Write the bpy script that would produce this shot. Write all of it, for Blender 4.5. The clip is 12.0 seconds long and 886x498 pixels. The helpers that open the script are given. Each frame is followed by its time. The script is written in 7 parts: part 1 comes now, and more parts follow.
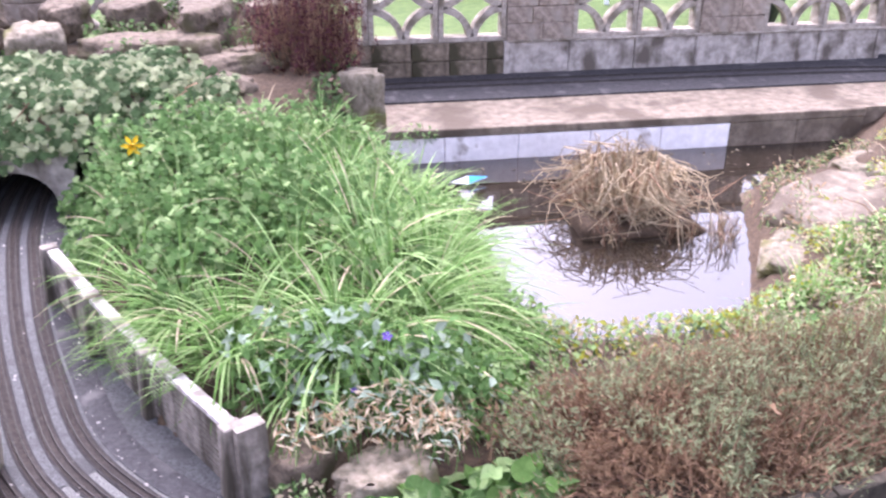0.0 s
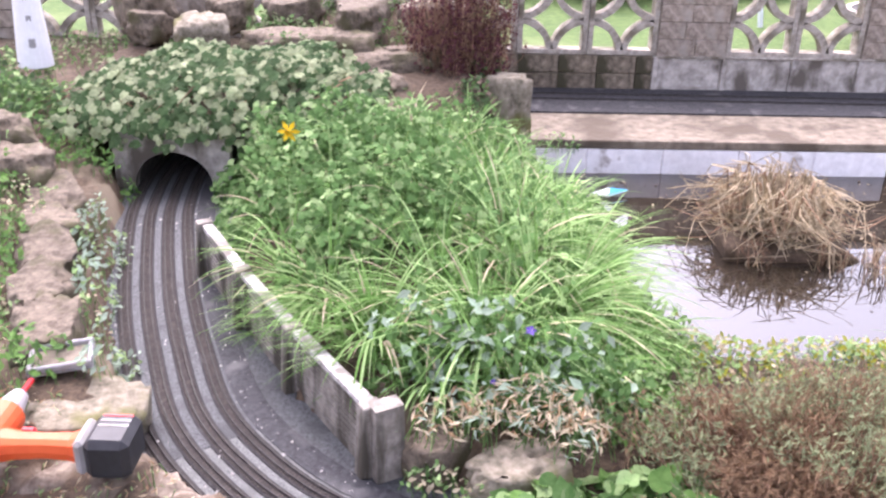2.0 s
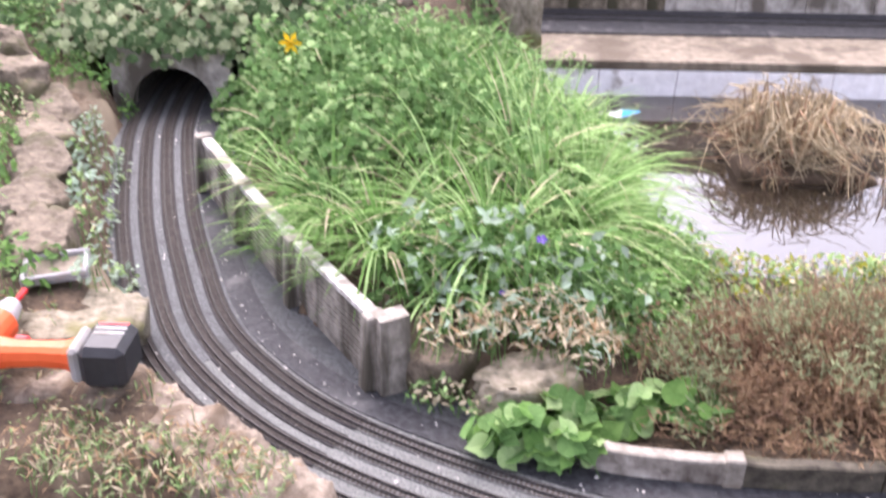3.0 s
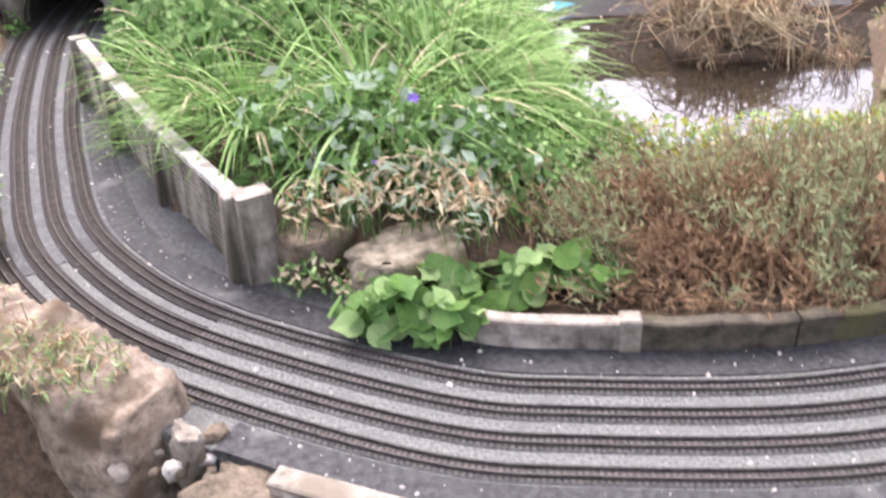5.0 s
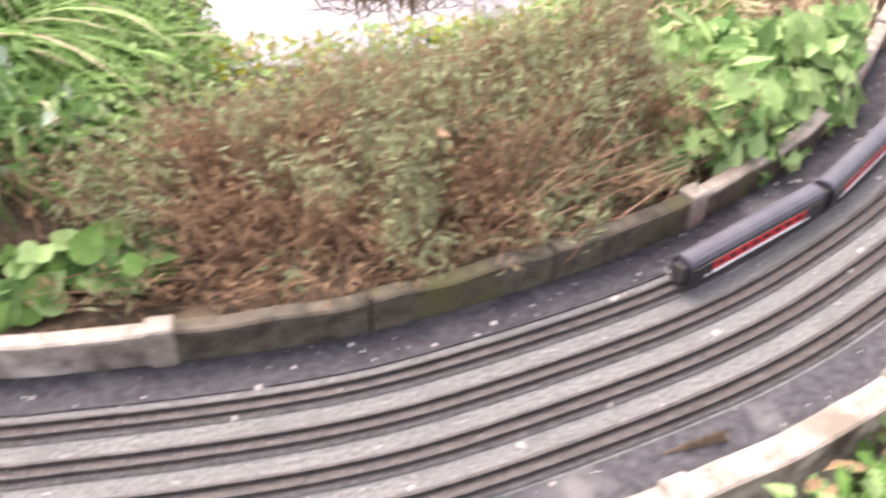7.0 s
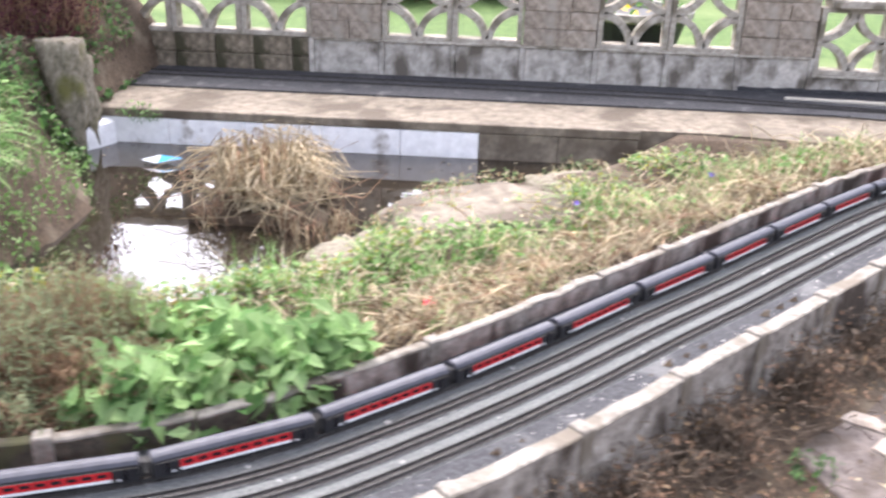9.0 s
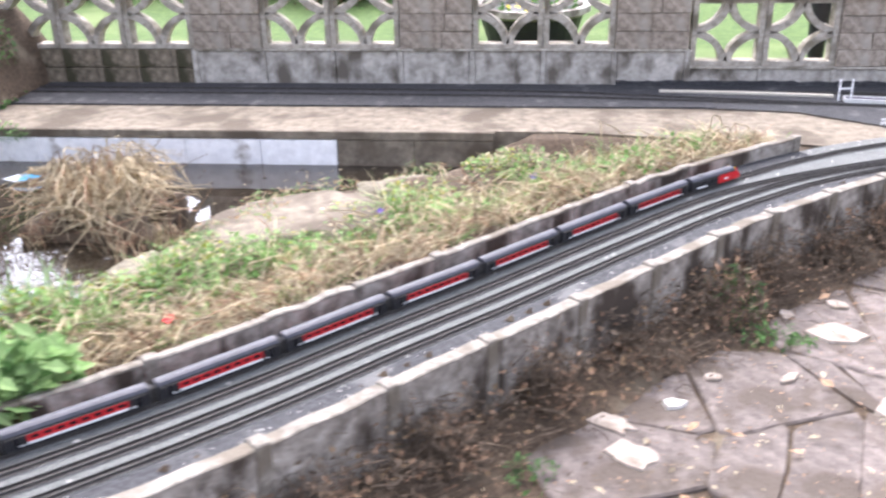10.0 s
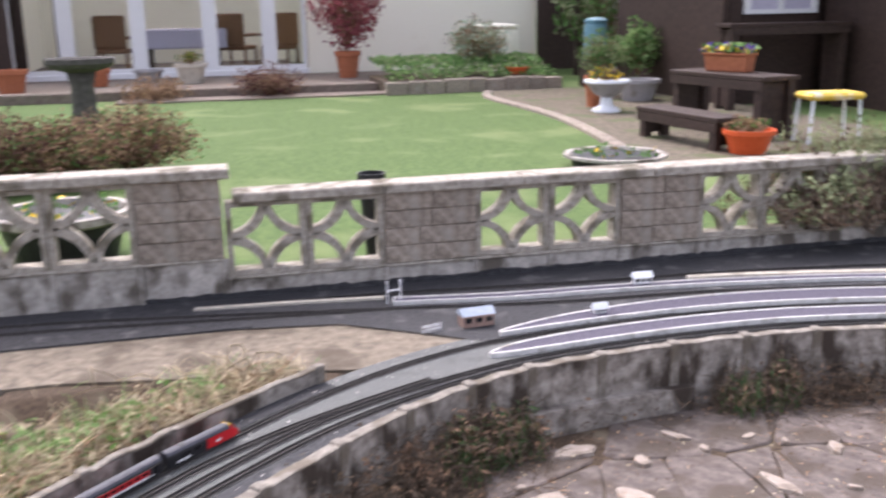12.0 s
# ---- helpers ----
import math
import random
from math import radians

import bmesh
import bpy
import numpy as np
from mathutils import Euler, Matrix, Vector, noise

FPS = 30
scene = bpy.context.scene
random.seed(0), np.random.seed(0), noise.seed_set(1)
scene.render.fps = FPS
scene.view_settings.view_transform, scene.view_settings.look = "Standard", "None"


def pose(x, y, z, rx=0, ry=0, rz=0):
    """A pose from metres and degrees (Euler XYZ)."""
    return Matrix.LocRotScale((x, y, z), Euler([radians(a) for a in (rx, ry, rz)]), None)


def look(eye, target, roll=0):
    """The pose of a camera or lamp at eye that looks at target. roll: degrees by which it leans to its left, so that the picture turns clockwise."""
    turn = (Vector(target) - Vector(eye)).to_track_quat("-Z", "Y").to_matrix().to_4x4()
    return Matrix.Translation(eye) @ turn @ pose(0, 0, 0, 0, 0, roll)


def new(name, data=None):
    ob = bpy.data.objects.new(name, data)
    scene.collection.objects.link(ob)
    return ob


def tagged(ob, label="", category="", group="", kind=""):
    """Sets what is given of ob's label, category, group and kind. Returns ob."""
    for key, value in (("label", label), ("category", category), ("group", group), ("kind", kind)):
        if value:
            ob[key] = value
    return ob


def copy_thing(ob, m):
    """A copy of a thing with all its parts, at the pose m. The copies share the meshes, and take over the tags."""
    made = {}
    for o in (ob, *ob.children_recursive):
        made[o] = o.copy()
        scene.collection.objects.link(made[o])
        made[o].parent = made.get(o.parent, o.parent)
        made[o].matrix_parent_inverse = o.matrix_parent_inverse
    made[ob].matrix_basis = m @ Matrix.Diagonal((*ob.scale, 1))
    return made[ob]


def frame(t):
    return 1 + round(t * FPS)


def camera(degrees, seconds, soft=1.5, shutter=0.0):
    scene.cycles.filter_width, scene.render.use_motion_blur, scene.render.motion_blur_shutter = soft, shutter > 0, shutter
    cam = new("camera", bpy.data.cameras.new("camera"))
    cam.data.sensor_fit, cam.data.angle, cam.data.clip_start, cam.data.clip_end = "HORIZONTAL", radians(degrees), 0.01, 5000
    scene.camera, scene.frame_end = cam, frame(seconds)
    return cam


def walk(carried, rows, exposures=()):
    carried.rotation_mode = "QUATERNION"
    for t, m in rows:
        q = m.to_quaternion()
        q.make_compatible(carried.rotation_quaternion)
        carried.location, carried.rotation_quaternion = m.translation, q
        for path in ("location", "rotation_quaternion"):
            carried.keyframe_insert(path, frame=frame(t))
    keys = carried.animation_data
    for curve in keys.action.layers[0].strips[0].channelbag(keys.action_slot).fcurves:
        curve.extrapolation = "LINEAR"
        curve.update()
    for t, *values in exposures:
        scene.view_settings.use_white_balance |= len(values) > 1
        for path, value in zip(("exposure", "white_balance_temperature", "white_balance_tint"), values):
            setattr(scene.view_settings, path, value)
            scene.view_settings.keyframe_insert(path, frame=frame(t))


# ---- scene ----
cam = camera(50.8, 12.0, soft=2.4, shutter=0.5)
PATH = [
    (0, (-0.081, -0.201, 1.268), (0.215, 1.57, 0.388), 0.2),
    (0.5, (-0.071, -0.193, 1.255), (0.274, 1.554, 0.345), 1.4),
    (1, (-0.097, -0.196, 1.243), (0.15, 1.548, 0.296), 1.6),
    (1.5, (-0.122, -0.209, 1.253), (0.006, 1.558, 0.325), 1.1),
    (2, (-0.145, -0.211, 1.22), (-0.1, 1.599, 0.371), 1.3),
    (2.5, (-0.165, -0.187, 1.16), (-0.12, 1.622, 0.309), 2.0),
    (2.8, (-0.166, -0.19, 1.142), (-0.133, 1.599, 0.247), 2.3),
    (3, (-0.145, -0.171, 1.128), (-0.111, 1.581, 0.164), 1.4),
    (3.2, (-0.142, -0.164, 1.112), (-0.078, 1.57, 0.118), 1.9),
    (4.8, (0.069, -0.096, 0.925), (0.102, 1.624, -0.096), -1.4),
    (5, (0.075, -0.099, 0.905), (0.118, 1.605, -0.143), -2.2),
    (5.5, (0.118, -0.1, 0.873), (0.189, 1.574, -0.219), -3.5),
    (6, (0.209, -0.091, 0.835), (0.362, 1.596, -0.228), -2.9),
    (6.5, (0.326, 0.04, 0.803), (0.61, 1.659, -0.337), -1.0),
    (7, (0.479, 0.179, 0.844), (0.929, 1.662, -0.42), 1.2),
    (7.2, (0.585, 0.18, 0.862), (1.03, 1.67, -0.396), 2.4),
    (8.8, (1.79, -0.142, 1.011), (1.705, 1.674, 0.178), 0.3),
    (9, (1.916, -0.168, 1.006), (1.801, 1.667, 0.22), 1.7),
    (9.5, (2.259, -0.184, 1.047), (2.15, 1.659, 0.279), 1.4),
    (10, (2.602, -0.13, 1.073), (2.423, 1.693, 0.27), -1.1),
    (10.4, (2.811, 0.003, 1.067), (2.675, 1.852, 0.318), 2.1),
    (10.5, (2.847, 0.039, 1.067), (2.733, 1.898, 0.339), 2.9),
    (11, (3.012, 0.164, 1.107), (2.998, 2.062, 0.477), 1.2),
    (11.5, (3.187, 0.3, 1.141), (3.41, 2.219, 0.623), 0.2),
    (12, (3.284, 0.489, 1.15), (3.759, 2.365, 0.646), -0.9),
]
walk(cam, [(t, look(eye, target, roll)) for t, eye, target, roll in PATH], exposures=[(0, 2.3, 5950, 36), (2.5, 2.24, 6300, 29), (5, 2.24, 6550, 24), (6.5, 2.4, 6900, 25), (7, 2.4, 7000, 26), (9, 2.24, 6250, 18), (10.5, 2.18, 6100, 19), (12, 1.5, 6300, 22)])

# ---- light ----
world = bpy.data.worlds.new("sky")
scene.world = world
world.use_nodes = True
wn = world.node_tree
sky = wn.nodes.new("ShaderNodeTexSky")
sky.sky_type = "NISHITA"
sky.sun_disc = False
sky.sun_elevation, sky.sun_rotation = radians(55), radians(-15)
sky.air_density, sky.dust_density, sky.ozone_density = 1.0, 4.0, 1.0
grey = wn.nodes.new("ShaderNodeHueSaturation")
grey.inputs["Saturation"].default_value = 0.42
wn.links.new(sky.outputs[0], grey.inputs["Color"])
wn.links.new(grey.outputs[0], wn.nodes["Background"].inputs["Color"])
wn.nodes["Background"].inputs["Strength"].default_value = 0.15
sun = new("sun", bpy.data.lights.new("sun", "SUN"))
sun.data.energy, sun.data.angle, sun.data.color = 0.9, radians(60), (1.0, 0.97, 0.92)
sun.matrix_world = look((-1.48, 5.54, 8.19), (0.0, 0.0, 0.0))

# ---- materials ----
def material(name, c1, c2, rough=0.85, grain=60.0, patch=6.0, bump=0.3, c3=None, cover=0.5, metal=0.0, vary=0.0, spec=0.3, runs=1.0):
    """Two-scale noise colour with bump: grain mixes c1 and c2, patch lays stains of c3 (runs below 1 draws them out downwards)."""
    m = bpy.data.materials.new(name)
    m.use_nodes = True
    t = m.node_tree
    b = t.nodes["Principled BSDF"]
    b.inputs["Roughness"].default_value, b.inputs["Metallic"].default_value = rough, metal
    b.inputs["Specular IOR Level"].default_value = spec
    co = t.nodes.new("ShaderNodeTexCoord")
    n1 = t.nodes.new("ShaderNodeTexNoise")
    n1.inputs["Scale"].default_value, n1.inputs["Detail"].default_value, n1.inputs["Roughness"].default_value = grain, 6, 0.65
    r1 = t.nodes.new("ShaderNodeValToRGB")
    r1.color_ramp.elements[0].position, r1.color_ramp.elements[1].position = 0.32, 0.68
    r1.color_ramp.elements[0].color, r1.color_ramp.elements[1].color = (*c1, 1), (*c2, 1)
    t.links.new(co.outputs["Object"], n1.inputs["Vector"])
    t.links.new(n1.outputs["Fac"], r1.inputs["Fac"])
    col = r1.outputs["Color"]
    n2 = t.nodes.new("ShaderNodeTexNoise")
    n2.inputs["Scale"].default_value, n2.inputs["Detail"].default_value = patch, 5
    squash = t.nodes.new("ShaderNodeMapping")
    squash.inputs["Scale"].default_value = (1, 1, runs)
    t.links.new(co.outputs["Object"], squash.inputs["Vector"])
    t.links.new(squash.outputs[0], n2.inputs["Vector"])
    if c3:
        r2 = t.nodes.new("ShaderNodeValToRGB")
        r2.color_ramp.elements[0].position, r2.color_ramp.elements[1].position = cover, cover + 0.12
        mix = t.nodes.new("ShaderNodeMix")
        mix.data_type = "RGBA"
        t.links.new(n2.outputs["Fac"], r2.inputs["Fac"])
        t.links.new(r2.outputs["Color"], mix.inputs["Factor"])
        t.links.new(col, mix.inputs["A"])
        mix.inputs["B"].default_value = (*c3, 1)
        col = mix.outputs["Result"]
    if vary:
        geo = t.nodes.new("ShaderNodeNewGeometry")
        info = t.nodes.new("ShaderNodeObjectInfo")
        add = t.nodes.new("ShaderNodeMath")
        add.operation = "ADD"
        wrap = t.nodes.new("ShaderNodeMath")
        wrap.operation = "FRACT"
        span = t.nodes.new("ShaderNodeMapRange")
        span.inputs["To Min"].default_value, span.inputs["To Max"].default_value = 1 - vary, 1 + vary
        hsv = t.nodes.new("ShaderNodeHueSaturation")
        t.links.new(geo.outputs["Random Per Island"], add.inputs[0])
        t.links.new(info.outputs["Random"], add.inputs[1])
        t.links.new(add.outputs[0], wrap.inputs[0])
        t.links.new(wrap.outputs[0], span.inputs["Value"])
        t.links.new(span.outputs[0], hsv.inputs["Value"])
        t.links.new(col, hsv.inputs["Color"])
        col = hsv.outputs["Color"]
    t.links.new(col, b.inputs["Base Color"])
    if bump:
        bp = t.nodes.new("ShaderNodeBump")
        bp.inputs["Strength"].default_value, bp.inputs["Distance"].default_value = bump, 0.01
        t.links.new(n1.outputs["Fac"], bp.inputs["Height"])
        t.links.new(bp.outputs[0], b.inputs["Normal"])
    return m


SOIL = material("soil", (0.035, 0.024, 0.016), (0.12, 0.085, 0.055), 0.95, 70, 5, 0.6, (0.16, 0.13, 0.09), 0.55)
LAWN = material("lawn", (0.046, 0.090, 0.022), (0.108, 0.163, 0.047), 0.95, 22, 1.1, 0.6, (0.135, 0.180, 0.064), 0.54)
BALLAST = material("ballast", (0.073, 0.076, 0.073), (0.265, 0.272, 0.258), 0.9, 170, 14, 0.9, (0.14, 0.143, 0.135), 0.56)
TAR = material("tar", (0.014, 0.014, 0.016), (0.062, 0.062, 0.066), 0.75, 80, 9, 0.5, (0.11, 0.108, 0.106), 0.57)
CONCRETE = material("concrete", (0.11, 0.09, 0.068), (0.27, 0.228, 0.172), 0.9, 22, 4, 0.7, (0.10, 0.08, 0.058), 0.49)
WHITEWALL = material("worn_white_paint", (0.72, 0.71, 0.71), (0.92, 0.91, 0.91), 0.8, 24, 9, 0.5, (0.22, 0.18, 0.14), 0.585)
PANEL = material("weathered_render", (0.25, 0.23, 0.20), (0.54, 0.50, 0.45), 0.9, 24, 8, 0.6, (0.125, 0.108, 0.088), 0.50, runs=0.6)
SCREEN = material("cast_stone", (0.24, 0.215, 0.175), (0.50, 0.455, 0.39), 0.9, 40, 8, 0.7, (0.155, 0.135, 0.10), 0.51)
OLDSTONE = material("old_mossy_stone", (0.075, 0.06, 0.042), (0.30, 0.25, 0.185), 0.95, 34, 9, 1.0, (0.06, 0.055, 0.032), 0.50, vary=0.12)
STONE = material("walling_stone", (0.17, 0.14, 0.11), (0.43, 0.365, 0.30), 0.95, 34, 6, 1.0, (0.33, 0.30, 0.255), 0.56, vary=0.09)
ROCK = material("rock", (0.058, 0.046, 0.033), (0.225, 0.182, 0.135), 0.95, 40, 9, 1.0, (0.08, 0.072, 0.038), 0.52, vary=0.12)
MOSSY = material("mossy_rock", (0.09, 0.08, 0.05), (0.30, 0.26, 0.20), 0.95, 35, 7, 0.8, (0.12, 0.115, 0.04), 0.53)
SLAB = material("paving_stone", (0.072, 0.059, 0.051), (0.228, 0.188, 0.168), 0.8, 20, 6, 1.0, (0.09, 0.07, 0.055), 0.47, vary=0.16)
RAIL = material("rail_steel", (0.022, 0.020, 0.019), (0.075, 0.070, 0.066), 0.7, 80, 9, 0.0, metal=0.1)
SLEEPER = material("sleeper", (0.03, 0.025, 0.022), (0.08, 0.065, 0.055), 0.85, 90, 12, 0.1)
FLAKED = material("flaking_white_paint", (0.22, 0.20, 0.18), (0.58, 0.56, 0.53), 0.85, 60, 22, 0.4, (0.20, 0.18, 0.155), 0.50)
INNER = material("mossy_concrete", (0.028, 0.024, 0.018), (0.105, 0.092, 0.068), 0.95, 40, 9, 0.5, (0.07, 0.068, 0.03), 0.54)
BALLASTDARK = material("dark_ballast", (0.027, 0.028, 0.029), (0.145, 0.152, 0.155), 0.5, 150, 12, 0.8, (0.055, 0.057, 0.058), 0.55)
SLEEPERBED = material("black_ballast", (0.012, 0.0115, 0.012), (0.048, 0.045, 0.044), 0.9, 180, 10, 0.5, (0.09, 0.088, 0.088), 0.64)
GREYBED = material("grey_ballast", (0.05, 0.049, 0.047), (0.185, 0.183, 0.176), 0.9, 180, 10, 0.6, (0.20, 0.198, 0.193), 0.60)
FRONT = material("front_wall_concrete", (0.13, 0.11, 0.092), (0.44, 0.40, 0.35), 0.9, 26, 9, 0.6, (0.055, 0.042, 0.032), 0.48, runs=0.5)
STATION = material("stained_casting", (0.125, 0.112, 0.092), (0.33, 0.30, 0.26), 0.9, 30, 16, 0.5, (0.065, 0.057, 0.043), 0.50, runs=0.16)
COPING = material("coping_paint", (0.13, 0.113, 0.092), (0.345, 0.315, 0.27), 0.9, 30, 9, 0.6, (0.15, 0.127, 0.098), 0.48)
TRAINBLACK = material("coach_black", (0.016, 0.016, 0.018), (0.024, 0.024, 0.027), 0.4, 40, 10, 0.0)
ROOF = material("coach_roof", (0.045, 0.045, 0.055), (0.075, 0.075, 0.09), 0.5, 30, 10, 0.0)
RED = material("coach_red", (0.50, 0.015, 0.02), (0.58, 0.02, 0.025), 0.35, 30, 10, 0.0)
WHITE = material("white_paint", (0.72, 0.72, 0.72), (0.82, 0.82, 0.82), 0.5, 30, 10, 0.0)
YELLOW = material("yellow_paint", (0.75, 0.42, 0.02), (0.82, 0.48, 0.03), 0.4, 30, 10, 0.0)
GLASSDARK = material("dark_window", (0.01, 0.01, 0.012), (0.02, 0.02, 0.024), 0.12, 30, 10, 0.0, spec=0.5)


# ---- mesh helpers ----
def mesh_of(name, verts, faces, mats=(), which=None, smooth=False):
    me = bpy.data.meshes.new(name)
    me.from_pydata(verts, [], faces)
    for m in mats:
        me.materials.append(m)
    if which is not None:
        me.polygons.foreach_set("material_index", which)
    if smooth:
        me.polygons.foreach_set("use_smooth", [True] * len(me.polygons))
    me.update()
    return me


def thing(name, me, label, category, kind="", group="", at=None):
    ob = new(name, me)
    if at is not None:
        ob.matrix_world = at
    return tagged(ob, label, category, group, kind)


def part(name, bm, mat, parent, label="", smooth=False):
    """Links a bmesh or a mesh as one part under a thing."""
    if isinstance(bm, bmesh.types.BMesh):
        me = bpy.data.meshes.new(name)
        bm.to_mesh(me)
        bm.free()
        if smooth:
            me.polygons.foreach_set("use_smooth", [True] * len(me.polygons))
    else:
        me = bm
    if mat and not me.materials:
        me.materials.append(mat)
    ob = new(name, me)
    ob.parent = parent
    return tagged(ob, label)


def box(bm, x0, x1, y0, y1, z0, z1, bev=0.0, m=None):
    r = bmesh.ops.create_cube(bm, size=1.0)
    vs = r["verts"]
    for v in vs:
        v.co = Vector((x0 + (v.co.x + 0.5) * (x1 - x0), y0 + (v.co.y + 0.5) * (y1 - y0), z0 + (v.co.z + 0.5) * (z1 - z0)))
    if bev:
        es = list({e for v in vs for e in v.link_edges})
        r = bmesh.ops.bevel(bm, geom=es, offset=bev, segments=1, affect="EDGES")
        vs = list({v for f in r["faces"] for v in f.verts} | {v for v in vs if v.is_valid})
    if m is not None:
        bmesh.ops.transform(bm, matrix=m, verts=vs)
    return vs


def boxes(*rows, bev=0.0):
    bm = bmesh.new()
    for r in rows:
        box(bm, *r, bev=bev)
    return bm


def lathe(profile, seg=20, at=(0, 0, 0)):
    """A turned solid from (radius, z) rows."""
    vs, fs = [], []
    for r, z in profile:
        for k in range(seg):
            a = 2 * math.pi * k / seg
            vs.append((at[0] + r * math.cos(a), at[1] + r * math.sin(a), at[2] + z))
    for i in range(len(profile) - 1):
        for k in range(seg):
            a, b = i * seg + k, i * seg + (k + 1) % seg
            fs.append((a, b, b + seg, a + seg))
    fs.append(tuple(range(seg))[::-1])
    fs.append(tuple((len(profile) - 1) * seg + k for k in range(seg)))
    return vs, fs


def tube(points, radii, seg=5):
    """A tapered tube along points."""
    vs, fs = [], []
    n = len(points)
    for i, p in enumerate(points):
        d = Vector(points[min(i + 1, n - 1)]) - Vector(points[max(i - 1, 0)])
        a = d.orthogonal().normalized()
        b = d.cross(a).normalized()
        for k in range(seg):
            w = 2 * math.pi * k / seg
            vs.append(tuple(Vector(p) + (a * math.cos(w) + b * math.sin(w)) * radii[i]))
    for i in range(n - 1):
        for k in range(seg):
            a, b = i * seg + k, i * seg + (k + 1) % seg
            fs.append((a, b, b + seg, a + seg))
    return vs, fs


class Pile:
    """Collects many small pieces into one mesh."""
    def __init__(self):
        self.v, self.f, self.m = [], [], []

    def add(self, vs, fs, m=0):
        n = len(self.v)
        self.v += [tuple(v) for v in vs]
        self.f += [tuple(i + n for i in f) for f in fs]
        self.m += [m] * len(fs)

    def mesh(self, name, mats, smooth=False):
        return mesh_of(name, self.v, self.f, mats, self.m, smooth)


# ---- plan: the line of the inner track ----
LINE = [(-0.93, 3.35), (-0.955, 3.05), (-0.93, 2.72), (-0.88, 2.47), (-0.78, 2.09), (-0.68, 1.79), (-0.58, 1.54), (-0.46, 1.37), (-0.32, 1.235), (-0.127, 1.115),
        (0.13, 0.995), (0.30, 0.962), (0.55, 0.94), (0.74, 0.95), (1.02, 0.995), (1.24, 1.065), (1.49, 1.185), (1.73, 1.375), (1.97, 1.60), (2.20, 1.84),
        (2.42, 2.06), (2.61, 2.26), (2.82, 2.48), (3.05, 2.715), (3.29, 2.925), (3.53, 3.115), (3.77, 3.27), (4.03, 3.39), (4.30, 3.46), (4.80, 3.51),
        (5.30, 3.50), (5.80, 3.41), (6.40, 3.24), (7.2, 2.95)]


def spline(pts, step=0.02):
    """An even Catmull-Rom line through points."""
    p = [np.array(q, float) for q in pts]
    p = [2 * p[0] - p[1]] + p + [2 * p[-1] - p[-2]]
    out = []
    for a, b, c, d in zip(p, p[1:], p[2:], p[3:]):
        for u in np.linspace(0, 1, 24, endpoint=False):
            out.append(0.5 * (2 * b + (c - a) * u + (2 * a - 5 * b + 4 * c - d) * u * u + (3 * b - a - 3 * c + d) * u ** 3))
    out.append(p[-2])
    out = np.array(out)
    s = np.r_[0, np.cumsum(np.linalg.norm(np.diff(out, axis=0), axis=1))]
    want = np.arange(0, s[-1], step)
    return np.stack([np.interp(want, s, out[:, k]) for k in range(out.shape[1])], 1)


T1 = spline(LINE)
TAN = np.gradient(T1, axis=0)
TAN /= np.linalg.norm(TAN, axis=1)[:, None]
NOR = np.stack([-TAN[:, 1], TAN[:, 0]], 1)          # towards the pond
ARC = np.arange(len(T1)) * 0.02


def along(s, d=0.0):
    """The place s metres along the inner track and d metres to its pond side, and the heading."""
    x, y = (np.interp(s, ARC, T1[:, k]) for k in (0, 1))
    tx, ty = (np.interp(s, ARC, TAN[:, k]) for k in (0, 1))
    h = math.hypot(tx, ty)
    return x - ty / h * d, y + tx / h * d, math.degrees(math.atan2(ty, tx))


def arc_at_x(x, lo=0.0):
    k = next(i for i in range(len(T1)) if ARC[i] > lo and T1[i, 0] >= x)
    return ARC[k]


S_FRONT = arc_at_x(-0.02, 2.0)
S_END = arc_at_x(3.62, 3.0)
POND = [(0.20, 3.50), (0.22, 3.22), (0.36, 2.95), (0.50, 2.72), (0.50, 2.39), (0.45, 2.15), (0.50, 1.96), (0.62, 1.87), (0.80, 1.86), (1.03, 1.93), (1.29, 2.10),
        (1.42, 2.36), (1.53, 2.62), (1.66, 2.95), (1.95, 3.05), (2.25, 3.25), (2.48, 3.50)]
WATER = -0.15


def inside(px, py, poly):
    r = np.zeros(np.shape(px), bool)
    for (x0, y0), (x1, y1) in zip(poly, poly[1:] + poly[:1]):
        c = ((y0 > py) != (y1 > py)) & (px < (x1 - x0) * (py - y0) / (y1 - y0 + 1e-12) + x0)
        r ^= c
    return r


def from_poly(px, py, poly):
    best = np.full(np.shape(px), 1e9)
    for (x0, y0), (x1, y1) in zip(poly, poly[1:] + poly[:1]):
        dx, dy = x1 - x0, y1 - y0
        u = np.clip(((px - x0) * dx + (py - y0) * dy) / (dx * dx + dy * dy), 0, 1)
        best = np.minimum(best, np.hypot(px - x0 - u * dx, py - y0 - u * dy))
    return best


def lateral(px, py):
    """Distance to the inner track (pond side positive) and the arc there."""
    d2 = (px[:, None] - T1[None, :, 0]) ** 2 + (py[:, None] - T1[None, :, 1]) ** 2
    k = d2.argmin(1)
    side = (px - T1[k, 0]) * NOR[k, 0] + (py - T1[k, 1]) * NOR[k, 1]
    return np.sign(side) * np.sqrt(d2[np.arange(len(px)), k]), ARC[k]


def step_(a, b, v):
    u = np.clip((np.asarray(v, float) - a) / (b - a), 0, 1)
    return u * u * (3 - 2 * u)


def hill(px, py, cx, cy, rx, ry):
    return np.exp(-((px - cx) / rx) ** 2 - ((py - cy) / ry) ** 2)


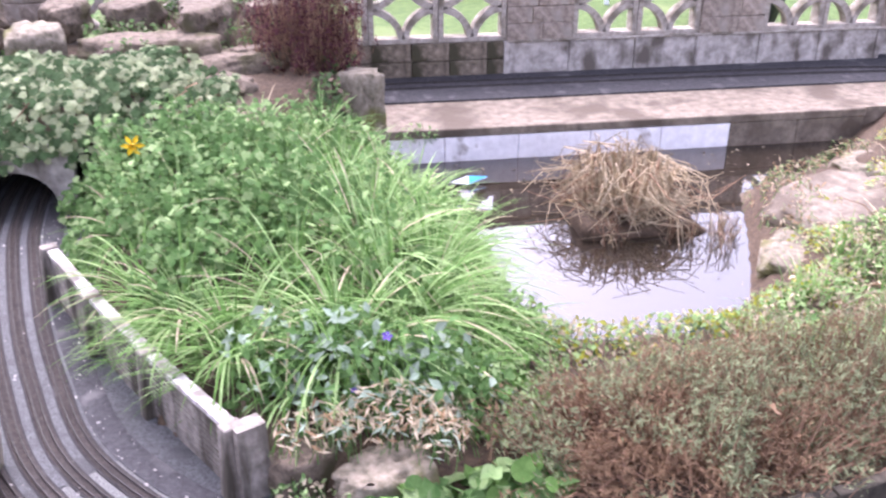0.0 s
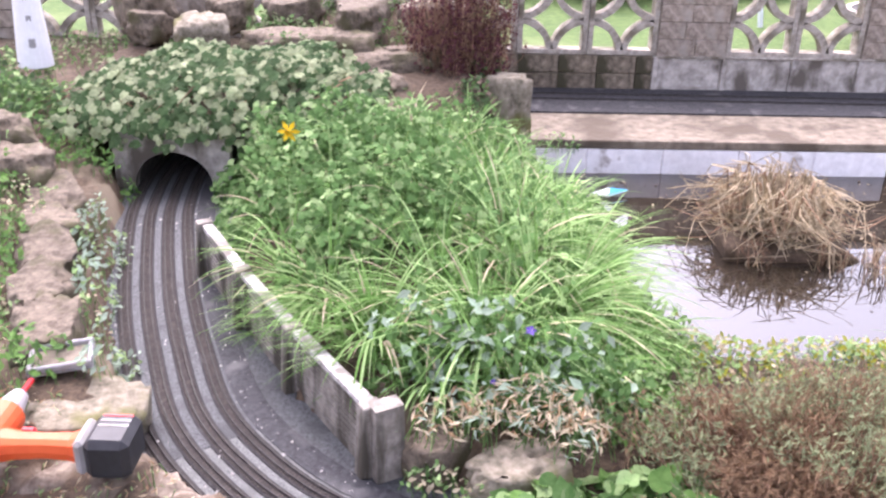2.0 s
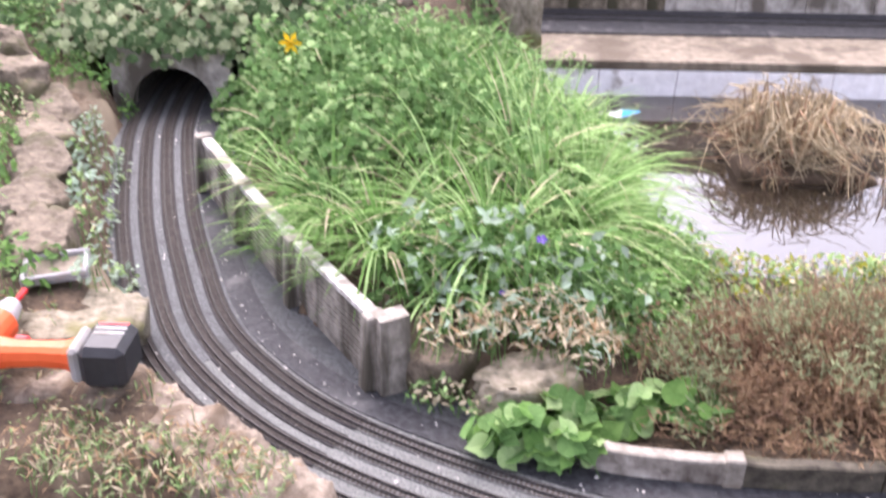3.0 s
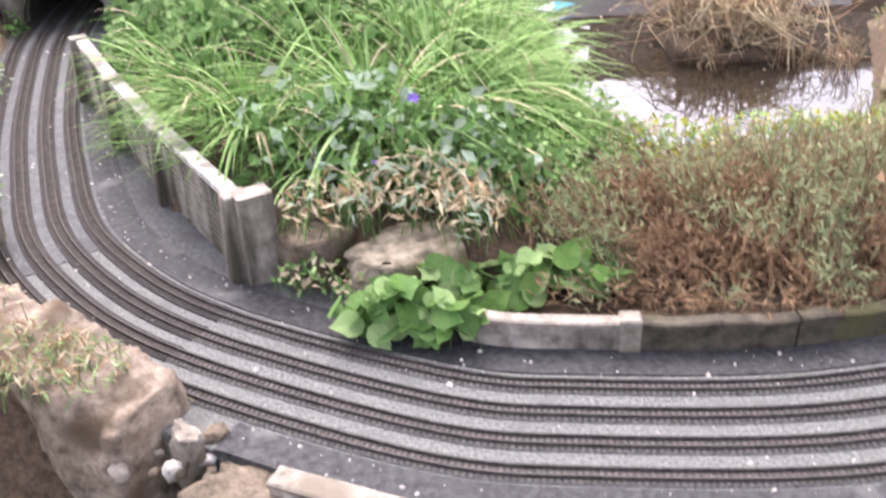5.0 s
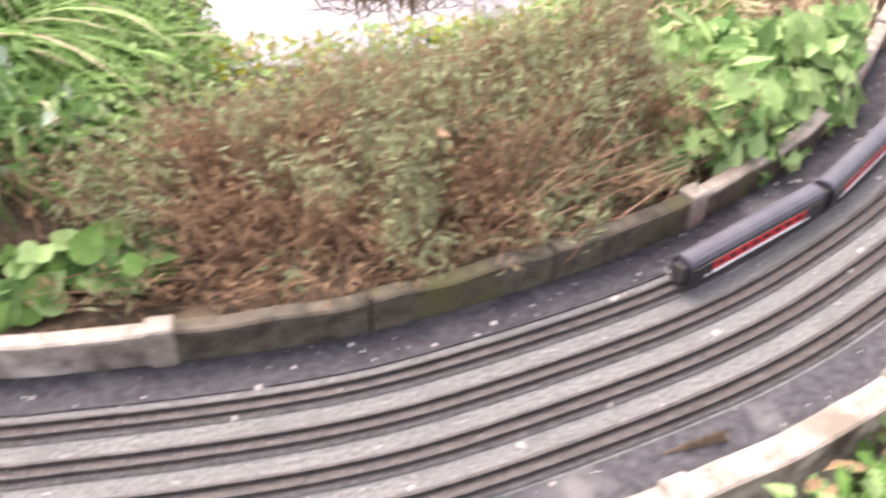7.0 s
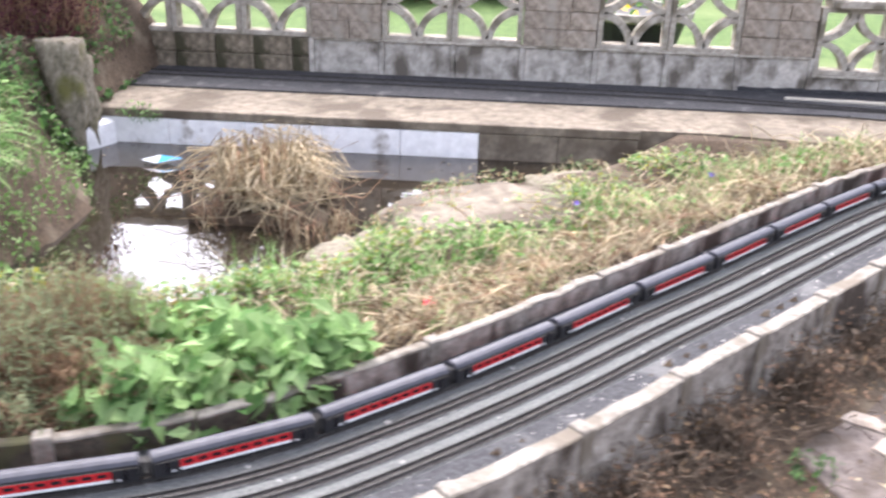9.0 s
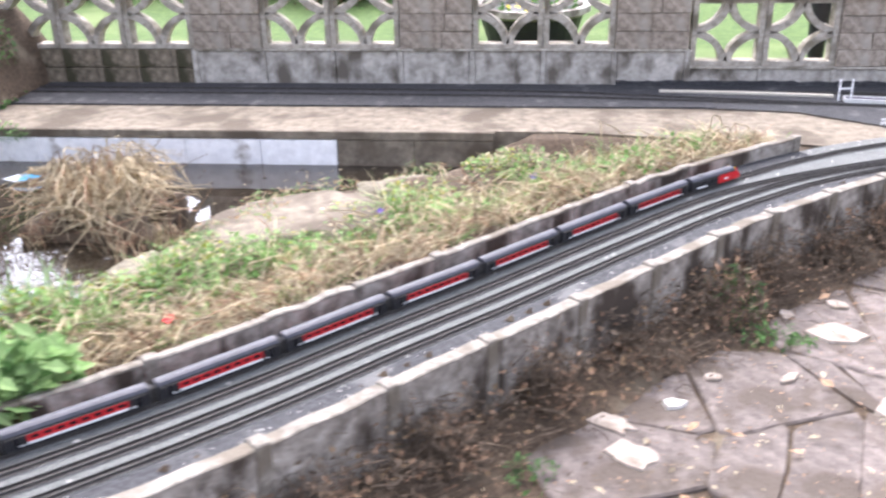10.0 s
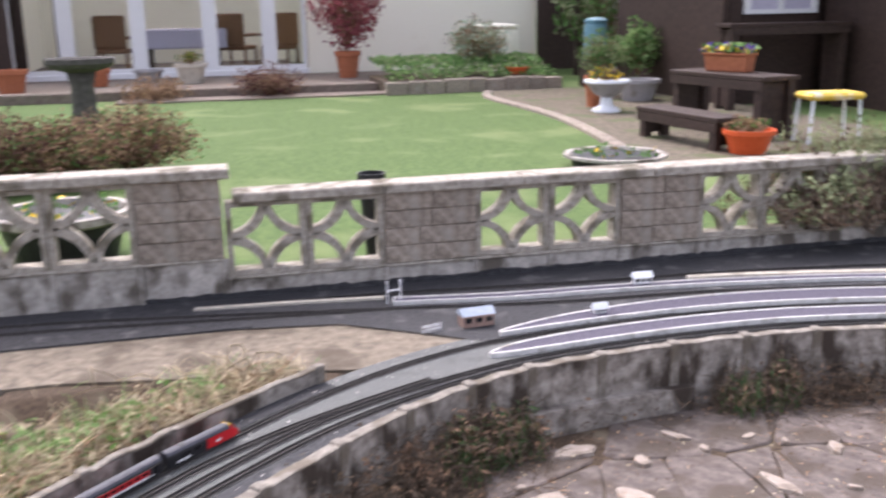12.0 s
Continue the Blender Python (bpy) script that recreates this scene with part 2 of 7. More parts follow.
def ground_height(px, py):
    px, py = np.asarray(px, float).ravel(), np.asarray(py, float).ravel()
    d, s = lateral(px, py)
    wob = 0.012 * np.sin(px * 9.1 + 2 * np.sin(py * 7.3)) + 0.010 * np.sin(py * 13.7 + px * 5.1)
    # planted side
    wob = wob + 0.006 * np.sin(px * 31 + 3 * np.sin(py * 23)) + 0.005 * np.sin(py * 41 + 2 * np.sin(px * 37))
    z = 0.015 + wob
    z = z + 0.18 * hill(px, py, -0.15, 2.0, 0.42, 0.60) + 0.17 * hill(px, py, -0.35, 2.75, 0.40, 0.5)
    z = z + 0.05 * hill(px, py, 0.05, 1.45, 0.25, 0.2)
    z = z - 0.07 * step_(0.9, 1.3, px) * step_(0.16, 0.4, d) * (py < 3.4)
    back = step_(2.85, 3.25, py) * (1 - step_(0.0, 0.35, px))
    z = z * (1 - back) + back * (0.27 + 0.10 * step_(3.2, 4.2, py) + wob)
    # pond
    e = from_poly(px, py, POND)
    wet = inside(px, py, POND)
    z = np.where(wet, -0.14 - 0.22 * step_(0, 0.25, e), z - (z + 0.10) * (1 - step_(0.0, 0.16, e)) * (py < 3.5))
    # concrete strip by the garden wall
    strip = (py > 3.50) & (px > 0.2)
    z = np.where(strip, -0.02, z)
    z = np.where((py > 3.1) & (px > 2.35) & (py < 4.4), np.minimum(z, -0.012), z)
    # front side
    front = (d < -0.24)
    low = -0.230 + wob * 0.2 + 0.06 * step_(0.50, 0.28, -d) * step_(1.5, 2.1, px) * (1 - step_(3.9, 4.3, px))
    bank = (1 - step_(-0.15, 0.1, px)) * step_(0.82, 1.05, py)
    zf = low * (1 - bank) + bank * (0.06 + wob + 0.10 * step_(0.30, 0.6, -d) * step_(1.6, 2.6, py) + 0.05 * step_(1.2, 1.5, py))
    z = np.where(front, zf, z)
    inner = np.where(s < S_FRONT + 0.1, step_(0.14, 0.22, d), step_(0.06, 0.14, d))
    cut = inner + step_(-0.185, -0.25, d)
    z = np.where((d > -0.26) & (d < 0.25) & (s > 0.47), -0.04 + (z + 0.04) * np.clip(cut, 0, 1), z)
    z = np.where((np.abs(px + 1.02) < 0.24) & (py > 2.80) & (py < 3.68), -0.05, z)
    # lawn behind the wall and land beyond
    z = np.where(py > 4.42, -0.01 + 0.25 * wob * (py < 20), z)
    far = step_(7.0, 9.0, np.hypot(px - 1.5, py - 2.0))
    z = np.where(py < 4.42, z * (1 - far) - 0.25 * far, z)
    return z


def build_ground():
    xs = np.r_[-400, -150, -60, -25, -10, -6, np.arange(-4.0, 8.0, 0.045), 8.5, 10, 14, 25, 60, 150, 400]
    ys = np.r_[-400, -150, -60, -25, -10, -5, -3, np.arange(-1.5, 4.6, 0.045), 5, 6, 8, 10, 14, 20, 30, 60, 150, 400]
    gx, gy = np.meshgrid(xs, ys)
    gz = ground_height(gx, gy)
    vs = np.stack([gx.ravel(), gy.ravel(), gz], 1).tolist()
    nx = len(xs)
    fs, which = [], []
    for j in range(len(ys) - 1):
        for i in range(nx - 1):
            a = j * nx + i
            fs.append((a, a + 1, a + nx + 1, a + nx))
            which.append(1 if ys[j] > 4.36 else 0)
    thing("ground", mesh_of("ground", vs, fs, (SOIL, LAWN), which, True), "dark garden soil and mown lawn", "ground", "structure")


build_ground()


def ribbon(name, d0, d1, s0, s1, z0, z1, mats, label, category="", kind="structure", step=0.04):
    """A slab that follows the track line between two offsets."""
    ss = np.arange(s0, s1 + step / 2, step)
    vs, fs = [], []
    for s in ss:
        x0, y0, _ = along(s, d0)
        x1, y1, _ = along(s, d1)
        vs += [(x0, y0, z0), (x0, y0, z1), (x1, y1, z1), (x1, y1, z0)]
    for i in range(len(ss) - 1):
        a, b = 4 * i, 4 * i + 4
        fs += [(a + k, a + (k + 1) % 4, b + (k + 1) % 4, b + k) for k in range(4)]
    fs += [(3, 2, 1, 0), tuple(len(vs) - 4 + k for k in range(4))]
    return thing(name, mesh_of(name, vs, fs, mats), label, category or name.replace("_", " "), kind)


ribbon("track_bed", -0.262, 0.085, 0.0, ARC[-1], -0.10, 0.0, (BALLAST,), "grey stone ballast bed under the model railway", "track bed")


def strip_slab():
    out = [(-1.2, 3.50), (2.75, 3.50), (3.1, 3.44), (3.45, 3.40), (3.8, 3.33), (4.25, 3.44), (4.25, 4.27), (-1.2, 4.27)]
    n = len(out)
    part_ = part("ledge", mesh_of("ledge", [(x, y, -0.2) for x, y in out] + [(x, y, -0.004) for x, y in out], [(k, (k + 1) % n, n + (k + 1) % n, n + k) for k in range(n)] + [tuple(range(n, 2 * n))], (CONCRETE,)), None, None)
    tagged(part_, "worn brown concrete ledge between pond and garden wall", "ledge", kind="structure")
    x0, x1 = -1.2, 3.4
    bm = boxes((x0, x1, 3.86, 4.262, -0.02, 0.004))
    tagged(part("track_bed", bm, TAR, None), "black tarred bed of the model track beside the wall", "track bed", kind="structure")
    me = mesh_of("track_bed", [(3.3, 3.861, 0.002), (3.72, 3.80, 0.002), (3.98, 3.62, 0.002), (4.2, 3.46, 0.002), (5.2, 3.58, 0.002), (6.3, 3.4, 0.002), (7.6, 3.0, 0.002), (7.6, 4.262, 0.002), (3.3, 4.262, 0.002)], [tuple(range(9))], (TAR,))
    thing("track_bed", me, "black tarred bed of the model station yard", "track bed", "structure")


strip_slab()
# darker ballast over the first two metres and beside the station wall
ribbon("dark_bed", -0.255, 0.08, 0.02, 2.0, -0.02, 0.0018, (BALLASTDARK,), "dark ballast leading into the tunnel", "track bed")
ribbon("ballast_edge", 0.08, 0.19, 0.45, S_FRONT + 0.15, -0.05, -0.002, (BALLASTDARK,), "dark ballast at the foot of the station wall", "track bed")
ribbon("tar_shade_strip", -0.262, -0.203, S_FRONT - 0.1, ARC[-1], -0.01, 0.0025, (TAR,), "black tarred strip behind the front wall", "tar shade strip")
# shadow under the inner wall, painted as a strip in the tar colour
ribbon("tar_shade_strip", 0.028, 0.087, 0.45, S_END, -0.01, 0.0025, (TAR,), "dark strip painted as shadow at the foot of the inner wall", "tar shade strip")

water = bpy.data.materials.new("pond_water")
water.use_nodes = True
wt = water.node_tree
wb = wt.nodes["Principled BSDF"]
wb.inputs["Base Color"].default_value = (0.022, 0.017, 0.012, 1)
wb.inputs["Roughness"].default_value = 0.02
wb.inputs["IOR"].default_value = 2.1
wnz = wt.nodes.new("ShaderNodeTexNoise")
wnz.inputs["Scale"].default_value = 35
wbp = wt.nodes.new("ShaderNodeBump")
wbp.inputs["Strength"].default_value, wbp.inputs["Distance"].default_value = 0.018, 0.01
wt.links.new(wnz.outputs["Fac"], wbp.inputs["Height"])
wt.links.new(wbp.outputs[0], wb.inputs["Normal"])
WET = [(x + (0.16 if x > 0.95 else -0.16), y - (0.16 if y < 3.4 else -0.06)) for x, y in POND]
thing("water", mesh_of("water", [(x, y, WATER) for x, y in WET], [tuple(range(len(WET)))], (water,)), "still brown pond water with sky reflections", "water", "structure")


# ---- model railway track ----
def extrude_line(line, prof, closed=True):
    """Sweeps a (side, up) profile along a plan line."""
    line = np.asarray(line, float)
    tan = np.gradient(line[:, :2], axis=0)
    tan /= np.linalg.norm(tan, axis=1)[:, None] + 1e-12
    vs, fs, n = [], [], len(prof)
    for p, t in zip(line, tan):
        z = p[2] if len(p) > 2 else 0.0
        vs += [(p[0] - t[1] * a, p[1] + t[0] * a, z + b) for a, b in prof]
    for i in range(len(line) - 1):
        for k in range(n if closed else n - 1):
            a, b = i * n + k, i * n + (k + 1) % n
            fs.append((a, b, b + n, a + n))
    fs += [tuple(range(n))[::-1], tuple(len(vs) - n + k for k in range(n))]
    return vs, fs


def railway_track(line, label, wet=True):
    """One length of model track: two rails on closely set sleepers."""
    tr = tagged(new("railway_track"), label, "railway track", "model tracks")
    for side in (-1, 1):
        c = side * 0.0085
        me = mesh_of("rail", *extrude_line(line, [(c - 0.0013, 0.004), (c - 0.0011, 0.0095), (c + 0.0011, 0.0095), (c + 0.0013, 0.004)]), (RAIL,))
        part("rail", me, None, tr)
    # wet gives the first 2.35 m of bed the darker ballast
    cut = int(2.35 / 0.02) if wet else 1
    for piece, m, look_ in ((line[:cut + 1], SLEEPERBED, "dark ballast"), (line[cut:], GREYBED, "grey ballast")):
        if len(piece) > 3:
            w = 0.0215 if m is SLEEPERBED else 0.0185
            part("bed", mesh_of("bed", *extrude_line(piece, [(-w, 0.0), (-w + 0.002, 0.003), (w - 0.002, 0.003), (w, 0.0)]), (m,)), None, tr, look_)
    s = np.r_[0, np.cumsum(np.linalg.norm(np.diff(line, axis=0), axis=1))]
    pile = Pile()
    tan = np.gradient(line, axis=0)
    for w in np.arange(0.004, s[-1], 0.0095):
        x, y = np.interp(w, s, line[:, 0]), np.interp(w, s, line[:, 1])
        tx, ty = np.interp(w, s, tan[:, 0]), np.interp(w, s, tan[:, 1])
        h = math.hypot(tx, ty)
        tx, ty = tx / h * 0.0022, ty / h * 0.0022
        nx, ny = -ty * 7.0, tx * 7.0
        z0, z1 = 0.0, 0.0045
        c = [(x + a * tx + b * nx, y + a * ty + b * ny) for a, b in ((-1, -1), (1, -1), (1, 1), (-1, 1))]
        pile.add([(*p, z0) for p in c] + [(*p, z1) for p in c], [(4, 5, 6, 7), (0, 1, 5, 4), (1, 2, 6, 5), (2, 3, 7, 6), (3, 0, 4, 7)])
    tagged(part("sleeper_row", pile.mesh("sleeper_row", (SLEEPER,)), None, tr), kind="stuff")
    return tr


def offset_line(d0, s0, s1, d1=None, sa=0.0, sb=1.0):
    out = []
    for s in np.arange(s0, s1, 0.02):
        u = float(step_(sa, sb, np.array(s)))
        d = d0 if d1 is None else d0 + (d1 - d0) * u
        x, y, _ = along(s, d)
        out.append((x, y))
    return np.array(out)


S_YARD = arc_at_x(3.6, 3.0)
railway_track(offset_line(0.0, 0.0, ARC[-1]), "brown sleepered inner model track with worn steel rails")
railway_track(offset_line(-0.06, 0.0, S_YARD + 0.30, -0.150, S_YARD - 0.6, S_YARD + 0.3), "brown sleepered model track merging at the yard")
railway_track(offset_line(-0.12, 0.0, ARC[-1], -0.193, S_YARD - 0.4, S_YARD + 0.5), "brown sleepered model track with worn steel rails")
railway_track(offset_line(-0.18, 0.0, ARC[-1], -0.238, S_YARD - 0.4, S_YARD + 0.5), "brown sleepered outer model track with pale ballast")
railway_track(spline([(-1.2, 4.16), (0.9, 4.15), (2.5, 4.12), (3.1, 4.05), (3.9, 3.92), (4.6, 3.80), (5.3, 3.74), (6.2, 3.55), (7.2, 3.25)]), "blackened model track along the garden wall", True)
railway_track(spline([(-1.2, 4.07), (0.9, 4.06), (2.5, 4.03), (3.1, 3.985), (3.6, 3.935), (3.95, 3.912)]), "blackened model track running into the yard", True)
railway_track(spline([(3.3, 4.13), (4.0, 4.11), (4.8, 4.03), (5.5, 3.98), (6.3, 3.85), (7.2, 3.6)]), "blackened siding track under the wall", True)


# ---- walls beside the track ----
def track_wall(name, d0, d1, s0, s1, z0, z1, cap, every, label, capz=0.012, mat=FRONT, plain=(), posts=3):
    """A low cast wall along the track with a coping and square piers."""
    w = tagged(new(name), label, "low wall", kind="structure")
    n = max(1, round((s1 - s0) / every))
    dm, half = (d0 + d1) / 2, abs(d1 - d0) / 2
    for k in range(n):
        a, b = s0 + (s1 - s0) * k / n, s0 + (s1 - s0) * (k + 1) / n
        ss = np.linspace(a + 0.002, b - 0.002, 8)
        line = [along(s, dm)[:2] for s in ss]
        wz = random.uniform(-0.012, 0.008)
        part("panel", mesh_of("panel", *extrude_line(line, [(-half, z0), (-half, z1), (half, z1), (half, z0)]), (FRONT if plain and (k == 0 or k > 5) else mat,)), None, w)
        line = [(*along(s, dm)[:2], wz * math.sin(s * 40) * 0.4) for s in ss]
        c = half + cap
        part("coping", mesh_of("coping", *extrude_line(line, [(-c, z1 + 0.001), (-c, z1 + capz * 0.7), (-c + 0.004, z1 + capz), (c - 0.004, z1 + capz), (c, z1 + capz * 0.7), (c, z1 + 0.001)]), (mat if k in plain else COPING,)), None, w)
    for k in range(1, n + 1, posts):
        s = s0 + (s1 - s0) * k / n
        x, y, h = along(s, dm)
        bm = boxes((-0.017, 0.017, -half - 0.006, half + 0.006, z0, z1 + capz + 0.006), bev=0.003)
        p = part("pier", bm, COPING, w)
        p.matrix_local = pose(x, y, 0, 0, 0, h)
    return w


track_wall("wall_front", -0.295, -0.265, S_FRONT, ARC[-1] - 0.1, -0.27, 0.008, 0.004, 0.30, "weathered concrete retaining wall in front of the tracks", 0.007, posts=1)
ribbon("wall_step", -0.335, -0.2955, arc_at_x(4.12, 3.0), arc_at_x(4.86, 3.0), -0.26, -0.135, (FRONT,), "pale worn step at the foot of the front wall", "wall step")
track_wall("wall_inner", 0.088, 0.108, arc_at_x(0.095, 2.0), S_END, -0.06, 0.046, 0.003, 0.27, "low mossy concrete wall behind the tracks", 0.009, INNER, (1, 2, 3))


def station_wall():
    """Tall pale wall with buttresses beside the tunnel mouth."""
    w = tagged(new("wall_station"), "grey cast retaining wall with flaking white coping and buttresses", "retaining wall", kind="structure")
    pts = spline([(-0.755, 2.20), (-0.61, 1.93), (-0.43, 1.62), (-0.235, 1.31)], 0.03)
    top = 0.150
    part("panel", mesh_of("panel", *extrude_line(pts, [(-0.008, -0.03), (-0.008, top), (0.014, top), (0.014, -0.03)]), (STATION,)), None, w)
    s = np.r_[0, np.cumsum(np.linalg.norm(np.diff(pts, axis=0), axis=1))]
    cuts = np.linspace(0, len(pts) - 1, 7).astype(int)
    for a, b in zip(cuts, cuts[1:]):
        seg = pts[a:b + 1]
        part("coping", mesh_of("coping", *extrude_line(seg, [(-0.013, top + 0.001), (-0.012, top + 0.012), (0.017, top + 0.012), (0.019, top + 0.001)]), (FLAKED,)), None, w)
    for k in np.linspace(0, len(pts) - 1, 4).astype(int):
        p, q = pts[max(k - 1, 0)], pts[min(k + 1, len(pts) - 1)]
        h = math.degrees(math.atan2(q[1] - p[1], q[0] - p[0]))
        bm = boxes((-0.016, 0.016, -0.024, 0.02, -0.03, top + 0.018), bev=0.003)
        for v in bm.verts:
            if v.co.z < 0.05 and v.co.y < -0.01:
                v.co.y -= 0.012
        o = part("buttress", bm, STATION, w)
        o.matrix_local = pose(pts[k][0], pts[k][1], 0, 0, 0, h)
    # thin horizontal courses cast into the face
    for z in np.arange(0.02, 0.145, 0.0145):
        part("moulding", mesh_of("moulding", *extrude_line(pts[2:-1], [(-0.0105, z), (-0.0105, z + 0.009), (-0.008, z + 0.009), (-0.008, z)]), (STATION,)), None, w)
    end = np.array([(-0.240, 1.302), (-0.21, 1.317), (-0.185, 1.330)])
    part("return_panel", mesh_of("return_panel", *extrude_line(end, [(-0.026, -0.03), (-0.022, top + 0.019), (0.019, top + 0.019), (0.019, -0.03)]), (STATION,)), None, w)
    return w


station_wall()


# inside of the bore, much darker than the arch face
BORE_LINING = material("dark_bore_lining", (0.035, 0.033, 0.03), (0.11, 0.10, 0.092), 0.95, 40, 8, 0.3)


def tunnel_portal():
    """Arched concrete tunnel mouth with a dark bore behind it."""
    t = tagged(new("tunnel_portal"), "grey concrete tunnel mouth with a rounded arch under ivy", "tunnel", kind="structure")
    cx, y0, y1 = -1.015, 2.86, 2.91
    r, spring, hw, top = 0.135, 0.03, 0.20, 0.235
    n = 14
    inner = [(cx - r, 0.0)] + [(cx - r * math.cos(math.pi * k / n), spring + 0.125 * math.sin(math.pi * k / n)) for k in range(n + 1)] + [(cx + r, 0.0)]
    outer = [(cx - hw, 0.0), (cx - hw, top * 0.5)] + [(cx - hw + 2 * hw * k / (n - 2), top) for k in range(n - 1)] + [(cx + hw, top * 0.5), (cx + hw, 0.0)]
    vs, fs = [], []
    for y in (y0, y1):
        vs += [(x, y, z - 0.02) for x, z in inner] + [(x, y, z - 0.02) for x, z in outer]
    m = len(inner)
    for k in range(m - 1):
        fs += [(k, k + 1, m + k + 1, m + k), (2 * m + k + 1, 2 * m + k, 3 * m + k, 3 * m + k + 1), (k + 1, k, 2 * m + k, 2 * m + k + 1), (m + k, m + k + 1, 3 * m + k + 1, 3 * m + k)]
    part("arch_face", mesh_of("arch_face", vs, fs, (PANEL,)), None, t)
    vs, fs = [], []
    for y in (y1, 3.6):
        vs += [(x + (0.03 if y > 3 else 0), y, z - 0.02) for x, z in inner]
    for k in range(m - 1):
        fs.append((k, k + 1, m + k + 1, m + k))
    fs.append(tuple(range(m, 2 * m)))
    part("bore", mesh_of("bore", vs, fs, (BORE_LINING,)), None, t)
    gx, gy = np.meshgrid(np.linspace(-1.40, -0.66, 20), np.linspace(2.90, 3.80, 22))
    vs = [(x, y, 0.21 + 0.09 * min(1, (y - 2.90) / 0.15) + 0.012 * math.sin(x * 23) * math.sin(y * 31)) for x, y in zip(gx.ravel(), gy.ravel())]
    vs += [(x, y, 0.195) for x, y in zip(gx.ravel(), gy.ravel())]
    q, fs = 20 * 22, []
    for j in range(21):
        for i in range(19):
            a = j * 20 + i
            fs += [(a, a + 1, a + 21, a + 20), (q + a, q + a + 20, q + a + 21, q + a + 1)]
    part("earth_cover", mesh_of("earth_cover", vs, fs, (SOIL,)), None, t, "soil heaped over the tunnel")


tunnel_portal()


# ---- garden wall with pierced screen blocks ----
WALL_Y0, WALL_Y1 = 4.27, 4.36


def screen_mesh(w, h):
    """One pierced block: a frame with four curved ribs."""
    pile = Pile()
    f, dy0, dy1 = 0.026, WALL_Y0 + 0.004, WALL_Y1 - 0.004
    def bar(x0, x1, z0, z1):
        c = [(x0, z0), (x1, z0), (x1, z1), (x0, z1)]
        pile.add([(a, dy0, b) for a, b in c] + [(a, dy1, b) for a, b in c], [(0, 1, 2, 3), (7, 6, 5, 4), (0, 4, 5, 1), (1, 5, 6, 2), (2, 6, 7, 3), (3, 7, 4, 0)])
    bar(0.002, f, 0, h)
    bar(w - f, w - 0.002, 0, h)
    bar(f, w - f, 0, f * 0.8)
    bar(f, w - f, h - f * 0.8, h)
    g = 0.013
    for cx, cz, a0 in ((0, 0, 0), (w, 0, 90), (w, h, 180), (0, h, 270)):
        vs, fs, n = [], [], 9
        for k in range(n + 1):
            a = radians(a0 + 90 * k / n)
            for rr in (0.49 - g / w * 1.5, 0.49 + g / w):
                x, z = cx + rr * w * math.cos(a), cz + rr * h * math.sin(a)
                x, z = min(max(x, 0.004), w - 0.004), min(max(z, 0.002), h - 0.002)
                vs += [(x, dy0 + 0.006, z), (x, dy1 - 0.006, z)]
        for k in range(n):
            b = 4 * k
            fs += [(b, b + 2, b + 6, b + 4), (b + 1, b + 5, b + 7, b + 3), (b, b + 4, b + 5, b + 1), (b + 2, b + 3, b + 7, b + 6)]
        pile.add(vs, fs)
    return pile.mesh("screen_block", (SCREEN,))


def stone_mesh(w, h, rng, m=None):
    bm = boxes((0.0015, w - 0.0015, WALL_Y0 - 0.006, WALL_Y1, 0.0015, h - 0.0015), bev=0.0025)
    for v in bm.verts:
        v.co += Vector((rng.uniform(-1, 1), rng.uniform(-1, 1), rng.uniform(-1, 1))) * 0.002
    me = bpy.data.meshes.new("stone")
    bm.to_mesh(me)
    bm.free()
    me.materials.append(m or STONE)
    return me


